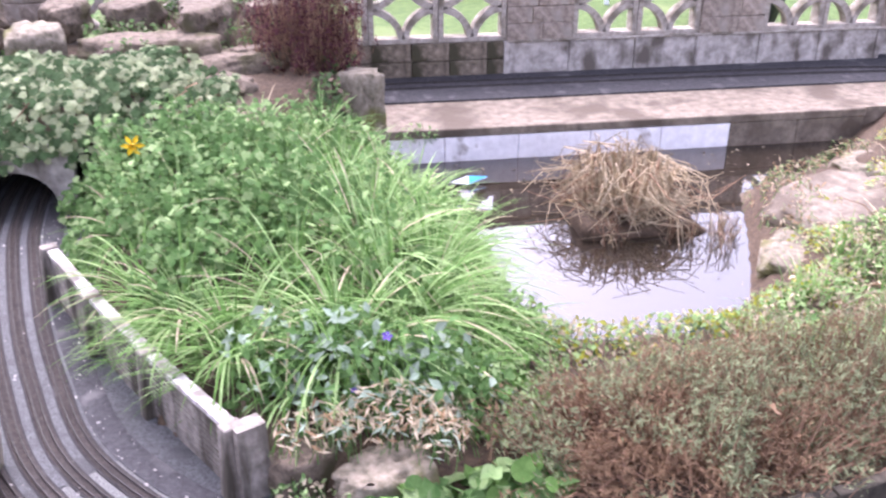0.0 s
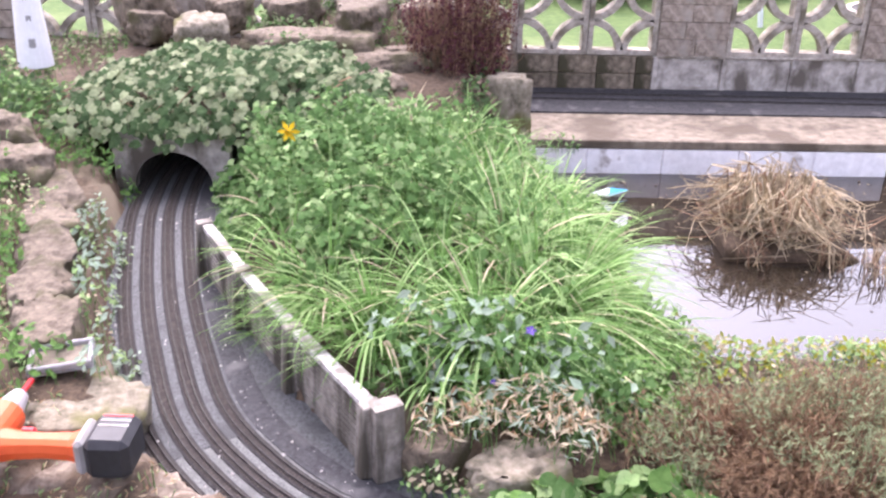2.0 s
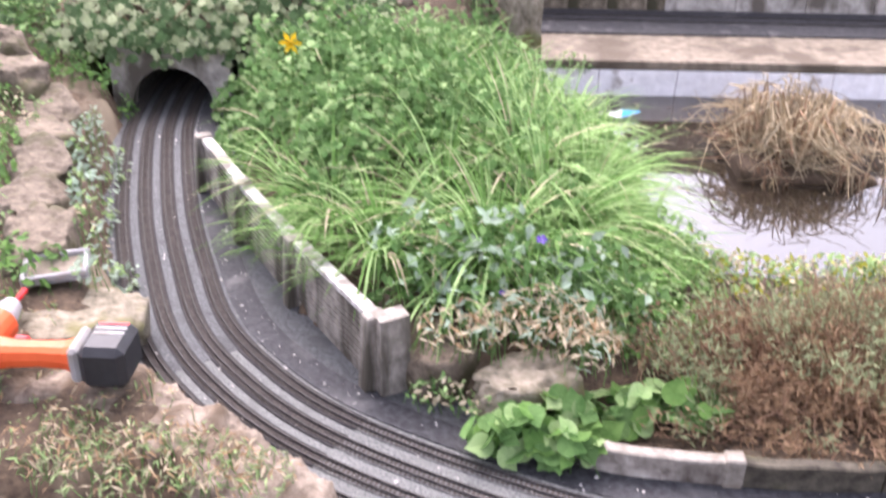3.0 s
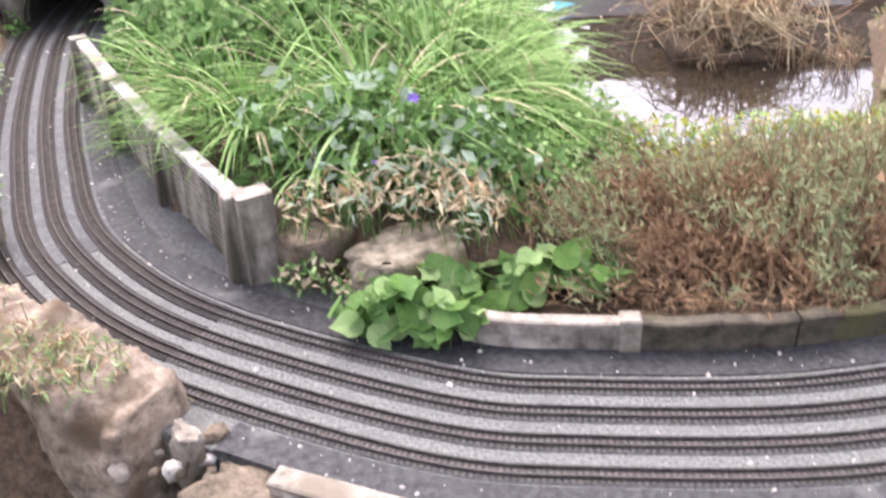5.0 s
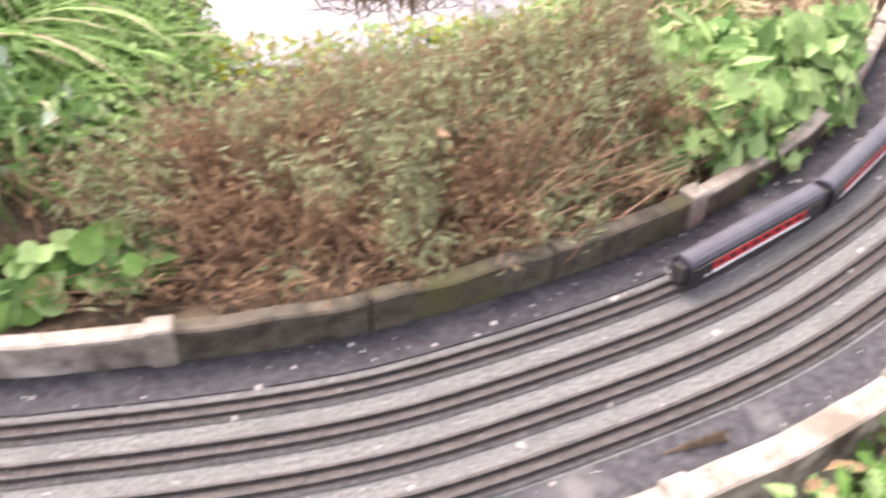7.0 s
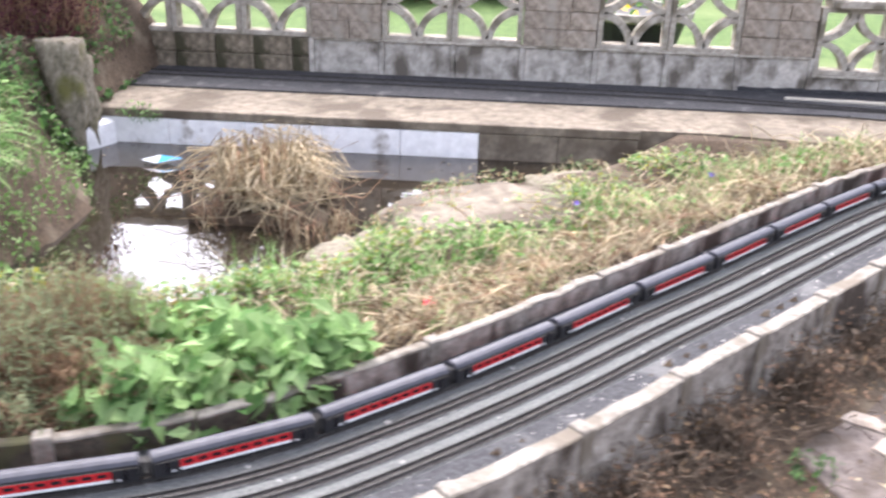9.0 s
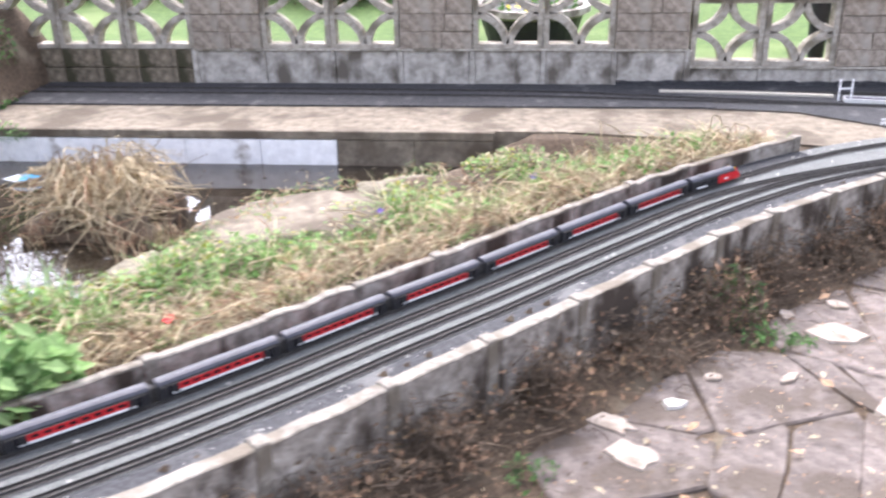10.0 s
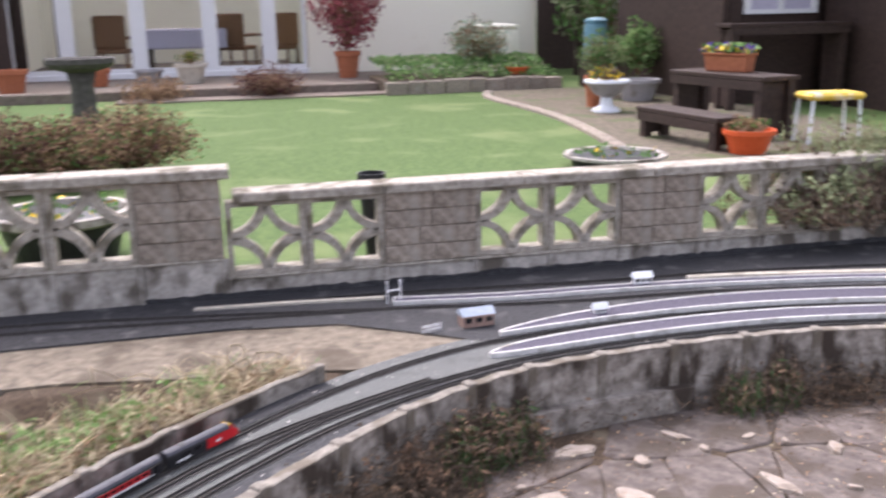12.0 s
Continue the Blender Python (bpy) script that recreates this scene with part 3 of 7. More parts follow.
def garden_wall():
    rng = random.Random(4)
    w = tagged(new("wall_garden"), "weathered garden wall of pierced concrete screen blocks and stone piers", "garden wall", kind="structure")
    core = boxes((-3.2, 0.975, WALL_Y0 + 0.012, WALL_Y1 - 0.006, -0.05, 0.165), (0.975, 3.325, WALL_Y0 + 0.012, WALL_Y1 - 0.006, -0.05, 0.163), (3.325, 9.0, WALL_Y0 + 0.012, WALL_Y1 - 0.006, -0.05, 0.084))
    part("footing", core, CONCRETE, w)
    meshes = {}
    def screens(x0, x1, z0, z1):
        n = max(1, round((x1 - x0) / 0.335))
        for k in range(n):
            a, b = x0 + (x1 - x0) * k / n, x0 + (x1 - x0) * (k + 1) / n
            key = (round(b - a, 3), round(z1 - z0, 3))
            if key not in meshes:
                meshes[key] = screen_mesh(*key)
            o = part("screen_block", meshes[key], None, w)
            o.location = (a, 0, z0)
    def pier(x0, x1, z0, z1):
        back = boxes((x0 + 0.006, x1 - 0.006, WALL_Y0 + 0.008, WALL_Y1 - 0.004, z0, z1))
        part("mortar", back, STONE, w)
        n = 4
        for r in range(n):
            h = (z1 - z0) / n
            cuts = [x0, x0 + (x1 - x0) * rng.uniform(0.35, 0.65), x1] if rng.random() < 0.8 else [x0, x1]
            for a, b in zip(cuts, cuts[1:]):
                o = part("stone", stone_mesh(b - a, h, rng), None, w)
                o.location = (a, 0, z0 + r * h)
    L0, L1, R0, R1 = 0.168, 0.497, 0.09, 0.395
    for a, b in ((-2.40, -2.06), (-1.39, -1.05), (-0.38, -0.04), (0.30, 0.30), (0.979, 1.316), (1.983, 2.328), (2.99, 3.325)):
        if b > a:
            pier(a, b, L0, L1)
    for a, b in ((-3.07, -2.40), (-2.06, -1.39), (-1.05, -0.38), (-0.04, 0.64), (0.64, 0.979), (1.316, 1.983), (2.328, 2.99)):
        screens(a, b, L0, L1)
    for a, b in ((3.99, 4.39), (5.07, 5.46), (6.13, 6.5), (7.2, 7.6)):
        pier(a, b, R0, R1)
    for a, b in ((3.335, 3.99), (4.39, 5.07), (5.46, 6.13), (6.5, 7.2), (7.6, 8.3)):
        screens(a, b, R0, R1)
    # coping slabs
    for x0, x1, z in ((-3.1, 3.365, L1), (3.37, 8.3, R1)):
        n = round((x1 - x0) / 0.62)
        for k in range(n):
            a, b = x0 + (x1 - x0) * k / n, x0 + (x1 - x0) * (k + 1) / n
            bm = boxes((a + 0.001, b - 0.001, WALL_Y0 - 0.028, WALL_Y1 + 0.03, z, z + 0.042), bev=0.006)
            part("coping_slab", bm, SCREEN, w)
    # rendered panels of the plinth with narrow pilasters between
    edges = [0.979, 1.316, 1.657, 1.983, 2.328, 2.66, 2.99, 3.325]
    for a, b in zip(edges, edges[1:]):
        part("plinth_panel", boxes((a + 0.012, b - 0.012, WALL_Y0 - 0.004, WALL_Y0 + 0.012, -0.02, 0.158), bev=0.004), PANEL, w)
    for a in edges:
        part("pilaster", boxes((a - 0.012, a + 0.012, WALL_Y0 - 0.014, WALL_Y0 + 0.012, -0.02, 0.166), bev=0.003), PANEL, w)
    for k, (a, b) in enumerate(zip(edges, edges[1:])):
        part("ledge_strip", boxes((a, b, WALL_Y0 - 0.016, WALL_Y0 + 0.012, 0.159, 0.169), bev=0.003), SCREEN, w)
    edges = [3.335, 3.66, 3.99, 4.39, 4.73, 5.07, 5.46, 5.80, 6.13, 6.5, 6.9, 7.3, 7.8, 8.3]
    for a, b in zip(edges, edges[1:]):
        part("plinth_panel", boxes((a + 0.01, b - 0.01, WALL_Y0 - 0.004, WALL_Y0 + 0.012, -0.02, 0.076), bev=0.004), PANEL, w)
        part("pilaster", boxes((a - 0.01, a + 0.01, WALL_Y0 - 0.013, WALL_Y0 + 0.012, -0.02, 0.088), bev=0.003), PANEL, w)
        part("ledge_strip", boxes((a, b, WALL_Y0 - 0.016, WALL_Y0 + 0.012, 0.078, 0.089), bev=0.003), SCREEN, w)
    # tar brushed up the foot of the wall
    vs, fs = [], []
    for k, x in enumerate(np.arange(3.0, 8.3, 0.03)):
        h = 0.022 + 0.016 * noise.noise(Vector((x * 5, 3, 0))) + 0.010 * noise.noise(Vector((x * 23, 1, 0)))
        vs += [(x, WALL_Y0 - 0.0155, 0.0), (x, WALL_Y0 - 0.0155, h), (x, WALL_Y0 + 0.01, h)]
        if k:
            a = 3 * k
            fs += [(a - 3, a, a + 1, a - 2), (a - 2, a + 1, a + 2, a - 1)]
    part("tar_skirting", mesh_of("tar_skirting", vs, fs, (TAR,)), None, w, "tar brushed unevenly on the foot of the wall")
    # rough dark stones of the old plinth
    x = -3.1
    while x < 0.95:
        wd = rng.uniform(0.16, 0.28)
        for z0, z1 in ((-0.02, 0.075), (0.078, 0.165)):
            b = min(x + wd, 0.972)
            o = part("stone", stone_mesh(b - x, z1 - z0, rng, OLDSTONE), None, w)
            o.location = (x, 0.004, z0)
        x += wd


garden_wall()


# ---- train ----
def coach_shell(x0, x1, nose=0.0):
    """Side and roof profile swept along the coach."""
    prof = [(-0.0175, 0.016), (-0.018, 0.040), (-0.0165, 0.047)]
    roof = [(-0.0165, 0.047), (-0.0125, 0.0535), (-0.006, 0.0565), (0.0, 0.0572), (0.006, 0.0565), (0.0125, 0.0535), (0.0165, 0.047)]
    body = prof + [(0.0165, 0.047), (0.018, 0.040), (0.0175, 0.016)]
    line = np.array([(x0, 0.0), (x0 + 0.01, 0.0), (x1 - 0.01, 0.0), (x1, 0.0)])
    return extrude_line(line, body), extrude_line(line, roof)


def bogie(x, parent):
    b = part("bogie", boxes((x - 0.021, x + 0.021, -0.013, 0.013, 0.0125, 0.0175), (x - 0.024, x + 0.024, 0.0105, 0.0135, 0.011, 0.0165), (x - 0.024, x + 0.024, -0.0135, -0.0105, 0.011, 0.0165)), TRAINBLACK, parent)
    for dx in (-0.016, 0.016):
        for sy in (-1, 1):
            bm = bmesh.new()
            bmesh.ops.create_cone(bm, cap_ends=True, segments=12, radius1=0.0066, radius2=0.0066, depth=0.003, matrix=pose(x + dx, sy * 0.0085, 0.0161, 90))
            part("wheel", bm, SLEEPER, b)


def build_coach():
    c = tagged(new("coach"), "black model passenger coach with red window band and white stripe", "model coach", "train coaches")
    body, roof = coach_shell(-0.143, 0.143)
    part("body", mesh_of("body", *body, (TRAINBLACK,)), None, c)
    part("roof", mesh_of("roof", [(x, y, z + 0.0006) for x, y, z in roof[0]], roof[1], (ROOF,)), None, c, "dark grey curved roof")
    for sy in (-1, 1):
        y0, y1 = sorted((sy * 0.0176, sy * 0.0186))
        part("band", boxes((-0.098, 0.098, y0, y1, 0.0265, 0.0415)), RED, c, "red side band")
        part("stripe", boxes((-0.098, 0.098, *sorted((sy * 0.0174, sy * 0.0187)), 0.0205, 0.0255)), WHITE, c, "white stripe")
        part("lining", boxes((-0.140, 0.140, *sorted((sy * 0.0172, sy * 0.0182)), 0.0428, 0.0433)), COPING, c)
        for k in range(8):
            x = -0.084 + k * 0.024
            part("window", boxes((x - 0.0085, x + 0.0085, *sorted((sy * 0.018, sy * 0.0190)), 0.0315, 0.0385)), GLASSDARK, c)
        for x in (-0.120, 0.120):
            part("door", boxes((x - 0.006, x + 0.006, *sorted((sy * 0.0172, sy * 0.0182)), 0.0185, 0.0415)), GLASSDARK, c)
            part("crest", boxes((x * 0.91 - 0.003, x * 0.91 + 0.003, *sorted((sy * 0.0172, sy * 0.0186)), 0.0205, 0.0235)), WHITE, c)
    for x in (-0.104, 0.104):
        bogie(x, c)
    for sx in (-1, 1):
        part("gangway", boxes((*sorted((sx * 0.1435, sx * 0.151)), -0.009, 0.009, 0.017, 0.046), bev=0.001), RAIL, c, "grey corridor connection")
    part("underframe", boxes((-0.07, 0.07, -0.012, 0.012, 0.010, 0.0158)), TRAINBLACK, c)
    return c


def build_engine():
    c = tagged(new("locomotive"), "black and red model diesel locomotive with yellow nose", "model locomotive")
    (vs, fs), (rv, rf) = coach_shell(-0.116, 0.094)
    part("body", mesh_of("body", vs, fs, (TRAINBLACK,)), None, c)
    part("roof", mesh_of("roof", [(x, y, z + 0.0006) for x, y, z in rv], rf, (ROOF,)), None, c, "dark grey roof")
    side = [(0.094, 0.016), (0.124, 0.016), (0.126, 0.030), (0.112, 0.040), (0.100, 0.0545), (0.094, 0.057)]
    ns = [(x, -0.0165 + (0.004 if x > 0.11 else 0), z) for x, z in side] + [(x, 0.0165 - (0.004 if x > 0.11 else 0), z) for x, z in side]
    n = len(side)
    part("nose", mesh_of("nose", ns, [tuple(range(n)), tuple(range(2 * n - 1, n - 1, -1))] + [(k, n + k, n + (k + 1) % n, (k + 1) % n) for k in range(n)], (YELLOW, RED), [1, 1] + [0] * n), None, c, "sloping yellow nose with red cheeks")
    part("windscreen", mesh_of("windscreen", [(0.1125, -0.011, 0.0405), (0.1125, 0.011, 0.0405), (0.1025, 0.011, 0.0525), (0.1025, -0.011, 0.0525)], [(0, 1, 2, 3)], (GLASSDARK,)), None, c)
    for sy in (-1, 1):
        part("side_panel", boxes((0.012, 0.104, *sorted((sy * 0.0172, sy * 0.0188)), 0.0175, 0.0445)), RED, c, "bright red side panel")
        part("emblem", boxes((0.042, 0.058, *sorted((sy * 0.0188, sy * 0.0194)), 0.026, 0.033), bev=0.0002), WHITE, c, "white painted mark")
        part("name_bar", boxes((-0.090, -0.045, *sorted((sy * 0.0172, sy * 0.0186)), 0.0205, 0.0255)), WHITE, c, "white bar of lettering")
        for x in (-0.06, -0.02):
            part("grille", boxes((x - 0.014, x + 0.014, *sorted((sy * 0.0174, sy * 0.0184)), 0.030, 0.041)), GLASSDARK, c)
    for x in (-0.078, 0.078):
        bogie(x, c)
    part("roof_fan", mesh_of("roof_fan", *lathe([(0.009, 0), (0.009, 0.0015), (0.0, 0.0016)], 14, (-0.06, 0, 0.0575)), (TRAINBLACK,)), None, c)
    return c


S_GAP = arc_at_x(3.11, 3.0)


def on_track(s, half):
    a, b = along(s - half), along(s + half)
    return pose((a[0] + b[0]) / 2, (a[1] + b[1]) / 2, 0.0, 0, 0, math.degrees(math.atan2(b[1] - a[1], b[0] - a[0])))


engine = build_engine()
engine.matrix_world = on_track(S_GAP + 0.126, 0.08)
first = build_coach()
first.matrix_world = on_track(S_GAP - 0.1525, 0.10)
for k in range(1, 9):
    copy_thing(first, on_track(S_GAP - 0.1525 - 0.305 * k, 0.10))


# ---- pond edge ----
def pond_wall():
    w = tagged(new("wall_pond"), "white painted pond wall under the concrete ledge, stained dark at the top", "pond wall", kind="structure")
    for k in range(7):
        a, b = 0.22 + k * 0.32, 0.22 + (k + 1) * 0.32 - 0.002
        part("panel", boxes((a, b, 3.478, 3.505, -0.33, -0.042), bev=0.003), WHITEWALL if k < 5 else CONCRETE, w)
        part("ledge_edge", boxes((a, b + 0.006, 3.476, 3.51, -0.040, -0.003), bev=0.004), CONCRETE, w)
    side = np.array([(0.12, 3.16), (0.20, 3.30), (0.26, 3.40), (0.30, 3.476)])
    part("side_panel", mesh_of("side_panel", *extrude_line(side, [(-0.02, -0.33), (-0.02, -0.06), (0.02, -0.045), (0.02, -0.33)]), (WHITEWALL,)), None, w, "flaking white side of the pond")


pond_wall()


# ---- foliage helpers ----
def leaf_mat(name, c1, c2, c3=None, cover=0.5, vary=0.3, rough=0.75, patch=30, thin=0.42):
    m = material(name, c1, c2, rough, 25, patch, 0.0, c3, cover, vary=vary, spec=0.12)
    t = m.node_tree
    b, out = t.nodes["Principled BSDF"], t.nodes["Material Output"]
    tr = t.nodes.new("ShaderNodeBsdfTranslucent")
    t.links.new(b.inputs["Base Color"].links[0].from_socket, tr.inputs["Color"])
    mx = t.nodes.new("ShaderNodeMixShader")
    mx.inputs[0].default_value = thin
    t.links.new(b.outputs[0], mx.inputs[1])
    t.links.new(tr.outputs[0], mx.inputs[2])
    t.links.new(mx.outputs[0], out.inputs["Surface"])
    return m


GRASS1 = leaf_mat("grass_green", (0.080, 0.180, 0.040), (0.17, 0.305, 0.085))
GRASS2 = leaf_mat("grass_pale", (0.20, 0.345, 0.11), (0.36, 0.50, 0.22))
LEAF1 = leaf_mat("leaf_mid", (0.065, 0.145, 0.04), (0.15, 0.265, 0.09))
LEAF2 = leaf_mat("leaf_light", (0.20, 0.33, 0.12), (0.34, 0.46, 0.21))
SILVER = leaf_mat("leaf_silver", (0.24, 0.33, 0.24), (0.40, 0.49, 0.38))
IVY1 = leaf_mat("ivy_green", (0.042, 0.085, 0.032), (0.105, 0.165, 0.072))
IVY2 = leaf_mat("ivy_cream", (0.19, 0.24, 0.12), (0.42, 0.46, 0.28))
STRAW = leaf_mat("straw", (0.34, 0.28, 0.18), (0.66, 0.57, 0.41), vary=0.4)
TWIG = leaf_mat("twig", (0.165, 0.10, 0.065), (0.37, 0.24, 0.155), vary=0.4, rough=0.9, thin=0.1)
BUSHLEAF = leaf_mat("bush_leaf", (0.15, 0.185, 0.10), (0.34, 0.375, 0.21))
BUSHDRY = leaf_mat("bush_leaf_dry", (0.23, 0.15, 0.085), (0.46, 0.32, 0.19), vary=0.35)
BUSHBROWN = leaf_mat("bush_leaf_brown", (0.15, 0.10, 0.058), (0.35, 0.24, 0.145), vary=0.35)
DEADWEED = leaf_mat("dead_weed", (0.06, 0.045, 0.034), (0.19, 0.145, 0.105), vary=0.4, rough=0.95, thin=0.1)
PLUM = leaf_mat("plum_leaf", (0.05, 0.018, 0.022), (0.12, 0.045, 0.05))
MOSS = leaf_mat("moss", (0.22, 0.24, 0.02), (0.40, 0.40, 0.06))
DRYLEAF = leaf_mat("fallen_leaf", (0.34, 0.20, 0.11), (0.58, 0.40, 0.27))


def unit(rng):
    a, z = rng.uniform(0, 2 * math.pi), rng.uniform(-1, 1)
    r = math.sqrt(1 - z * z)
    return Vector((r * math.cos(a), r * math.sin(a), z))


def blade(pile, p, lean, length, width, droop, m, n=4):
    """A grass blade that rises and bends over."""
    p, lean = Vector(p), Vector(lean)
    side = lean.cross(Vector((0, 0, 1)))
    side = side.normalized() if side.length > 1e-4 else Vector((1, 0, 0))
    up = Vector((0, 0, 1))
    vs, q, d = [], p.copy(), (up + lean * 0.5).normalized()
    for k in range(n + 1):
        u = k / n
        w = width * (1 - u) ** 0.6 * (0.6 + 0.4 * min(1, u * 4))
        vs += [q - side * w, q + side * w]
        d = (d + (lean * 0.55 - up * droop) * (1.6 / n)).normalized()
        q = q + d * (length / n)
    pile.add(vs, [(2 * k, 2 * k + 1, 2 * k + 3, 2 * k + 2) for k in range(n)], m)


def leaf(pile, p, nrm, size, m, rng, shape="oval"):
    """A single folded leaf facing nrm."""
    nrm = Vector(nrm).normalized()
    a = nrm.orthogonal().normalized()
    a = Matrix.Rotation(rng.uniform(0, 6.283), 3, nrm) @ a
    b = nrm.cross(a)
    p = Vector(p)
    if shape == "oval":
        o = [(-0.5, 0, 0), (-0.1, 0.26, 0.05), (0.5, 0, -0.05), (-0.1, -0.26, 0.05)]
        f = [(0, 3, 2), (0, 2, 1)]
    elif shape == "thin":
        o = [(-0.5, 0, 0), (0, 0.10, 0.03), (0.5, 0, -0.06), (0, -0.10, 0.03)]
        f = [(0, 3, 2), (0, 2, 1)]
    elif shape == "ivy":
        o = [(-0.30, 0, 0.02), (-0.42, 0.28, 0), (-0.12, 0.34, 0.03), (0.02, 0.46, -0.02), (0.2, 0.26, 0.03), (0.52, 0, -0.05), (0.2, -0.26, 0.03), (0.02, -0.46, -0.02), (-0.12, -0.34, 0.03), (-0.42, -0.28, 0)]
        f = [(0, 2, 1), (0, 4, 2), (2, 4, 3), (0, 5, 4), (0, 6, 5), (0, 8, 6), (8, 7, 6), (0, 9, 8)]
    else:
        o = [(0, 0, -0.04)] + [(0.5 * math.cos(t) - (0.3 if k in (0,) else 0), 0.5 * math.sin(t), 0.03 * (k % 2)) for k, t in enumerate(math.pi + 2 * math.pi * j / 11 for j in range(11))]
        f = [(0, k, k % 11 + 1) for k in range(1, 12)]
    pile.add([p + (a * x + b * y + nrm * z) * size for x, y, z in o], f, m)


def height(x, y):
    return float(ground_height([x], [y])[0])


def blob(rng, cx, cy, rx, ry):
    a, r = rng.uniform(0, 6.2832), math.sqrt(rng.random())
    return cx + rx * r * math.cos(a), cy + ry * r * math.sin(a)


# ---- rocks ----
def rock_mesh(size, rng, rough=0.22, mat=ROCK, sub=4):
    bm = bmesh.new()
    bmesh.ops.create_icosphere(bm, subdivisions=sub, radius=0.5)
    off = Vector((rng.uniform(0, 50), rng.uniform(0, 50), rng.uniform(0, 50)))
    for v in bm.verts:
        c = v.co.normalized()
        k = 1 + 0.35 * rough * abs(noise.noise(c * 5.5 + off * 2)) - 0.5 * rough * abs(noise.noise(c * 3.1 - off)) + rough * 1.6 * noise.noise(c * 1.5 + off) + rough * 0.8 * noise.noise(c * 4 + off) + 0.15 * noise.noise(c * 7 + off) - 0.12 * abs(noise.noise(c * 12 + off)) + 0.08 * noise.noise(c * 24 + off)
        q = Vector((max(-0.42, min(0.42, c.x * 0.5 * k)), max(-0.42, min(0.42, c.y * 0.5 * k)), max(-0.38, min(0.33, c.z * 0.5 * k))))
        v.co = Vector((q.x * size[0] * 1.3, q.y * size[1] * 1.3, q.z * size[2] * 1.4))
    me = bpy.data.meshes.new("rock")
    bm.to_mesh(me)
    bm.free()
    me.materials.append(mat)
    me.polygons.foreach_set("use_smooth", [True] * len(me.polygons))
    return me


def rock(x, y, z, sx, sy, sz, turn=0, mat=ROCK, label="rough weathered brown garden rock", seed=0, rough=0.22):
    rng = random.Random(seed or int((x * 131 + y * 977) * 100))
    return thing("rock", rock_mesh((sx, sy, sz), rng, rough, mat), label, "rock", group="rockery stones", at=pose(x, y, z, rng.uniform(-6, 6), rng.uniform(-6, 6), turn))


# bank beside the drill and the front corner
def bank_ledge():
    """A long flat-topped stone beside the outer track, broken off at its end."""
    line = spline([(-1.06, 1.36), (-0.88, 1.27), (-0.70, 1.205), (-0.54, 1.095), (-0.42, 0.99), (-0.315, 0.90)], 0.012)
    tan = np.gradient(line, axis=0)
    tan /= np.linalg.norm(tan, axis=1)[:, None]
    prof = []
    for k in range(44):
        a = 2 * math.pi * k / 44
        c, q = math.cos(a), math.sin(a)
        prof.append((math.copysign(abs(c) ** 0.35, c) * 0.082, math.copysign(abs(q) ** 0.35, q) * 0.155))
    vs, fs, n = [], [], len(prof)
    for i, (p, t) in enumerate(zip(line, tan)):
        close = min(1.0, 0.80 + 0.10 * (len(line) - 1 - i))
        for a, b in prof:
            x, y, z = p[0] - t[1] * a * close, p[1] + t[0] * a * close, -0.09 + b
            w = Vector((x, y, z))
            g = 0.020 * noise.noise(w * 9) + 0.014 * noise.noise(w * 22) + 0.010 * noise.noise(w * 48)
            vs.append((x - t[1] * g * np.sign(a), y + t[0] * g * np.sign(a), z + (g * 1.2 if b > 0 else 0)))
    for i in range(len(line) - 1):
        for k in range(n):
            a, b = i * n + k, i * n + (k + 1) % n
            fs.append((a, b, b + n, a + n))
    fs += [tuple(range(n))[::-1], tuple(len(vs) - n + k for k in range(n))]
    thing("rock", mesh_of("rock", vs, fs, (LEDGESTONE,), smooth=True), "long flat topped brown stone ledge with moss beside the track", "rock", group="rockery stones")


LEDGESTONE = material("ledge_stone", (0.075, 0.056, 0.040), (0.31, 0.255, 0.20), 0.95, 34, 8, 1.0, (0.10, 0.072, 0.047), 0.50)
bank_ledge()
rock(-0.17, 0.815, -0.09, 0.20, 0.12, 0.18, 15, ROCK, "low dark rock at the start of the front wall")
RUBBLE = random.Random(77)
for k in range(44):
    rx_, ry_ = RUBBLE.uniform(-0.36, -0.10), RUBBLE.uniform(0.84, 1.0)
    r_ = RUBBLE.uniform(0.008, 0.026)
    if lateral(np.array([rx_]), np.array([ry_]))[0][0] < -0.235:
        thing("rock", rock_mesh((r_ * 1.4, r_, r_), RUBBLE, 0.3, (ROCK, COPING, ROCK, FLAKED)[k % 4], 2), "small pale broken stone beside the outer track", "rock", group="rockery stones", at=pose(rx_, ry_, max(height(rx_, ry_), -0.02) + r_ * 0.15, 0, 0, k * 40))
rock(-0.86, 1.42, 0.05, 0.26, 0.22, 0.12, 10, MOSSY, "mossy flat stone under a plastic tray")
for k, (x, y) in enumerate(((-1.00, 1.66), (-1.07, 1.83), (-1.13, 2.02), (-1.19, 2.22), (-1.25, 2.42))):
    rock(x, y, 0.09, 0.14, 0.26, 0.18, 18 + 5 * k, ROCK, "rough sandstone lump edging the railway", seed=20 + k, rough=0.28)
rock(-1.42, 2.52, 0.16, 0.25, 0.18, 0.2, 0, ROCK)
rock(-1.52, 2.70, 0.2, 0.2, 0.2, 0.22, 30, ROCK)
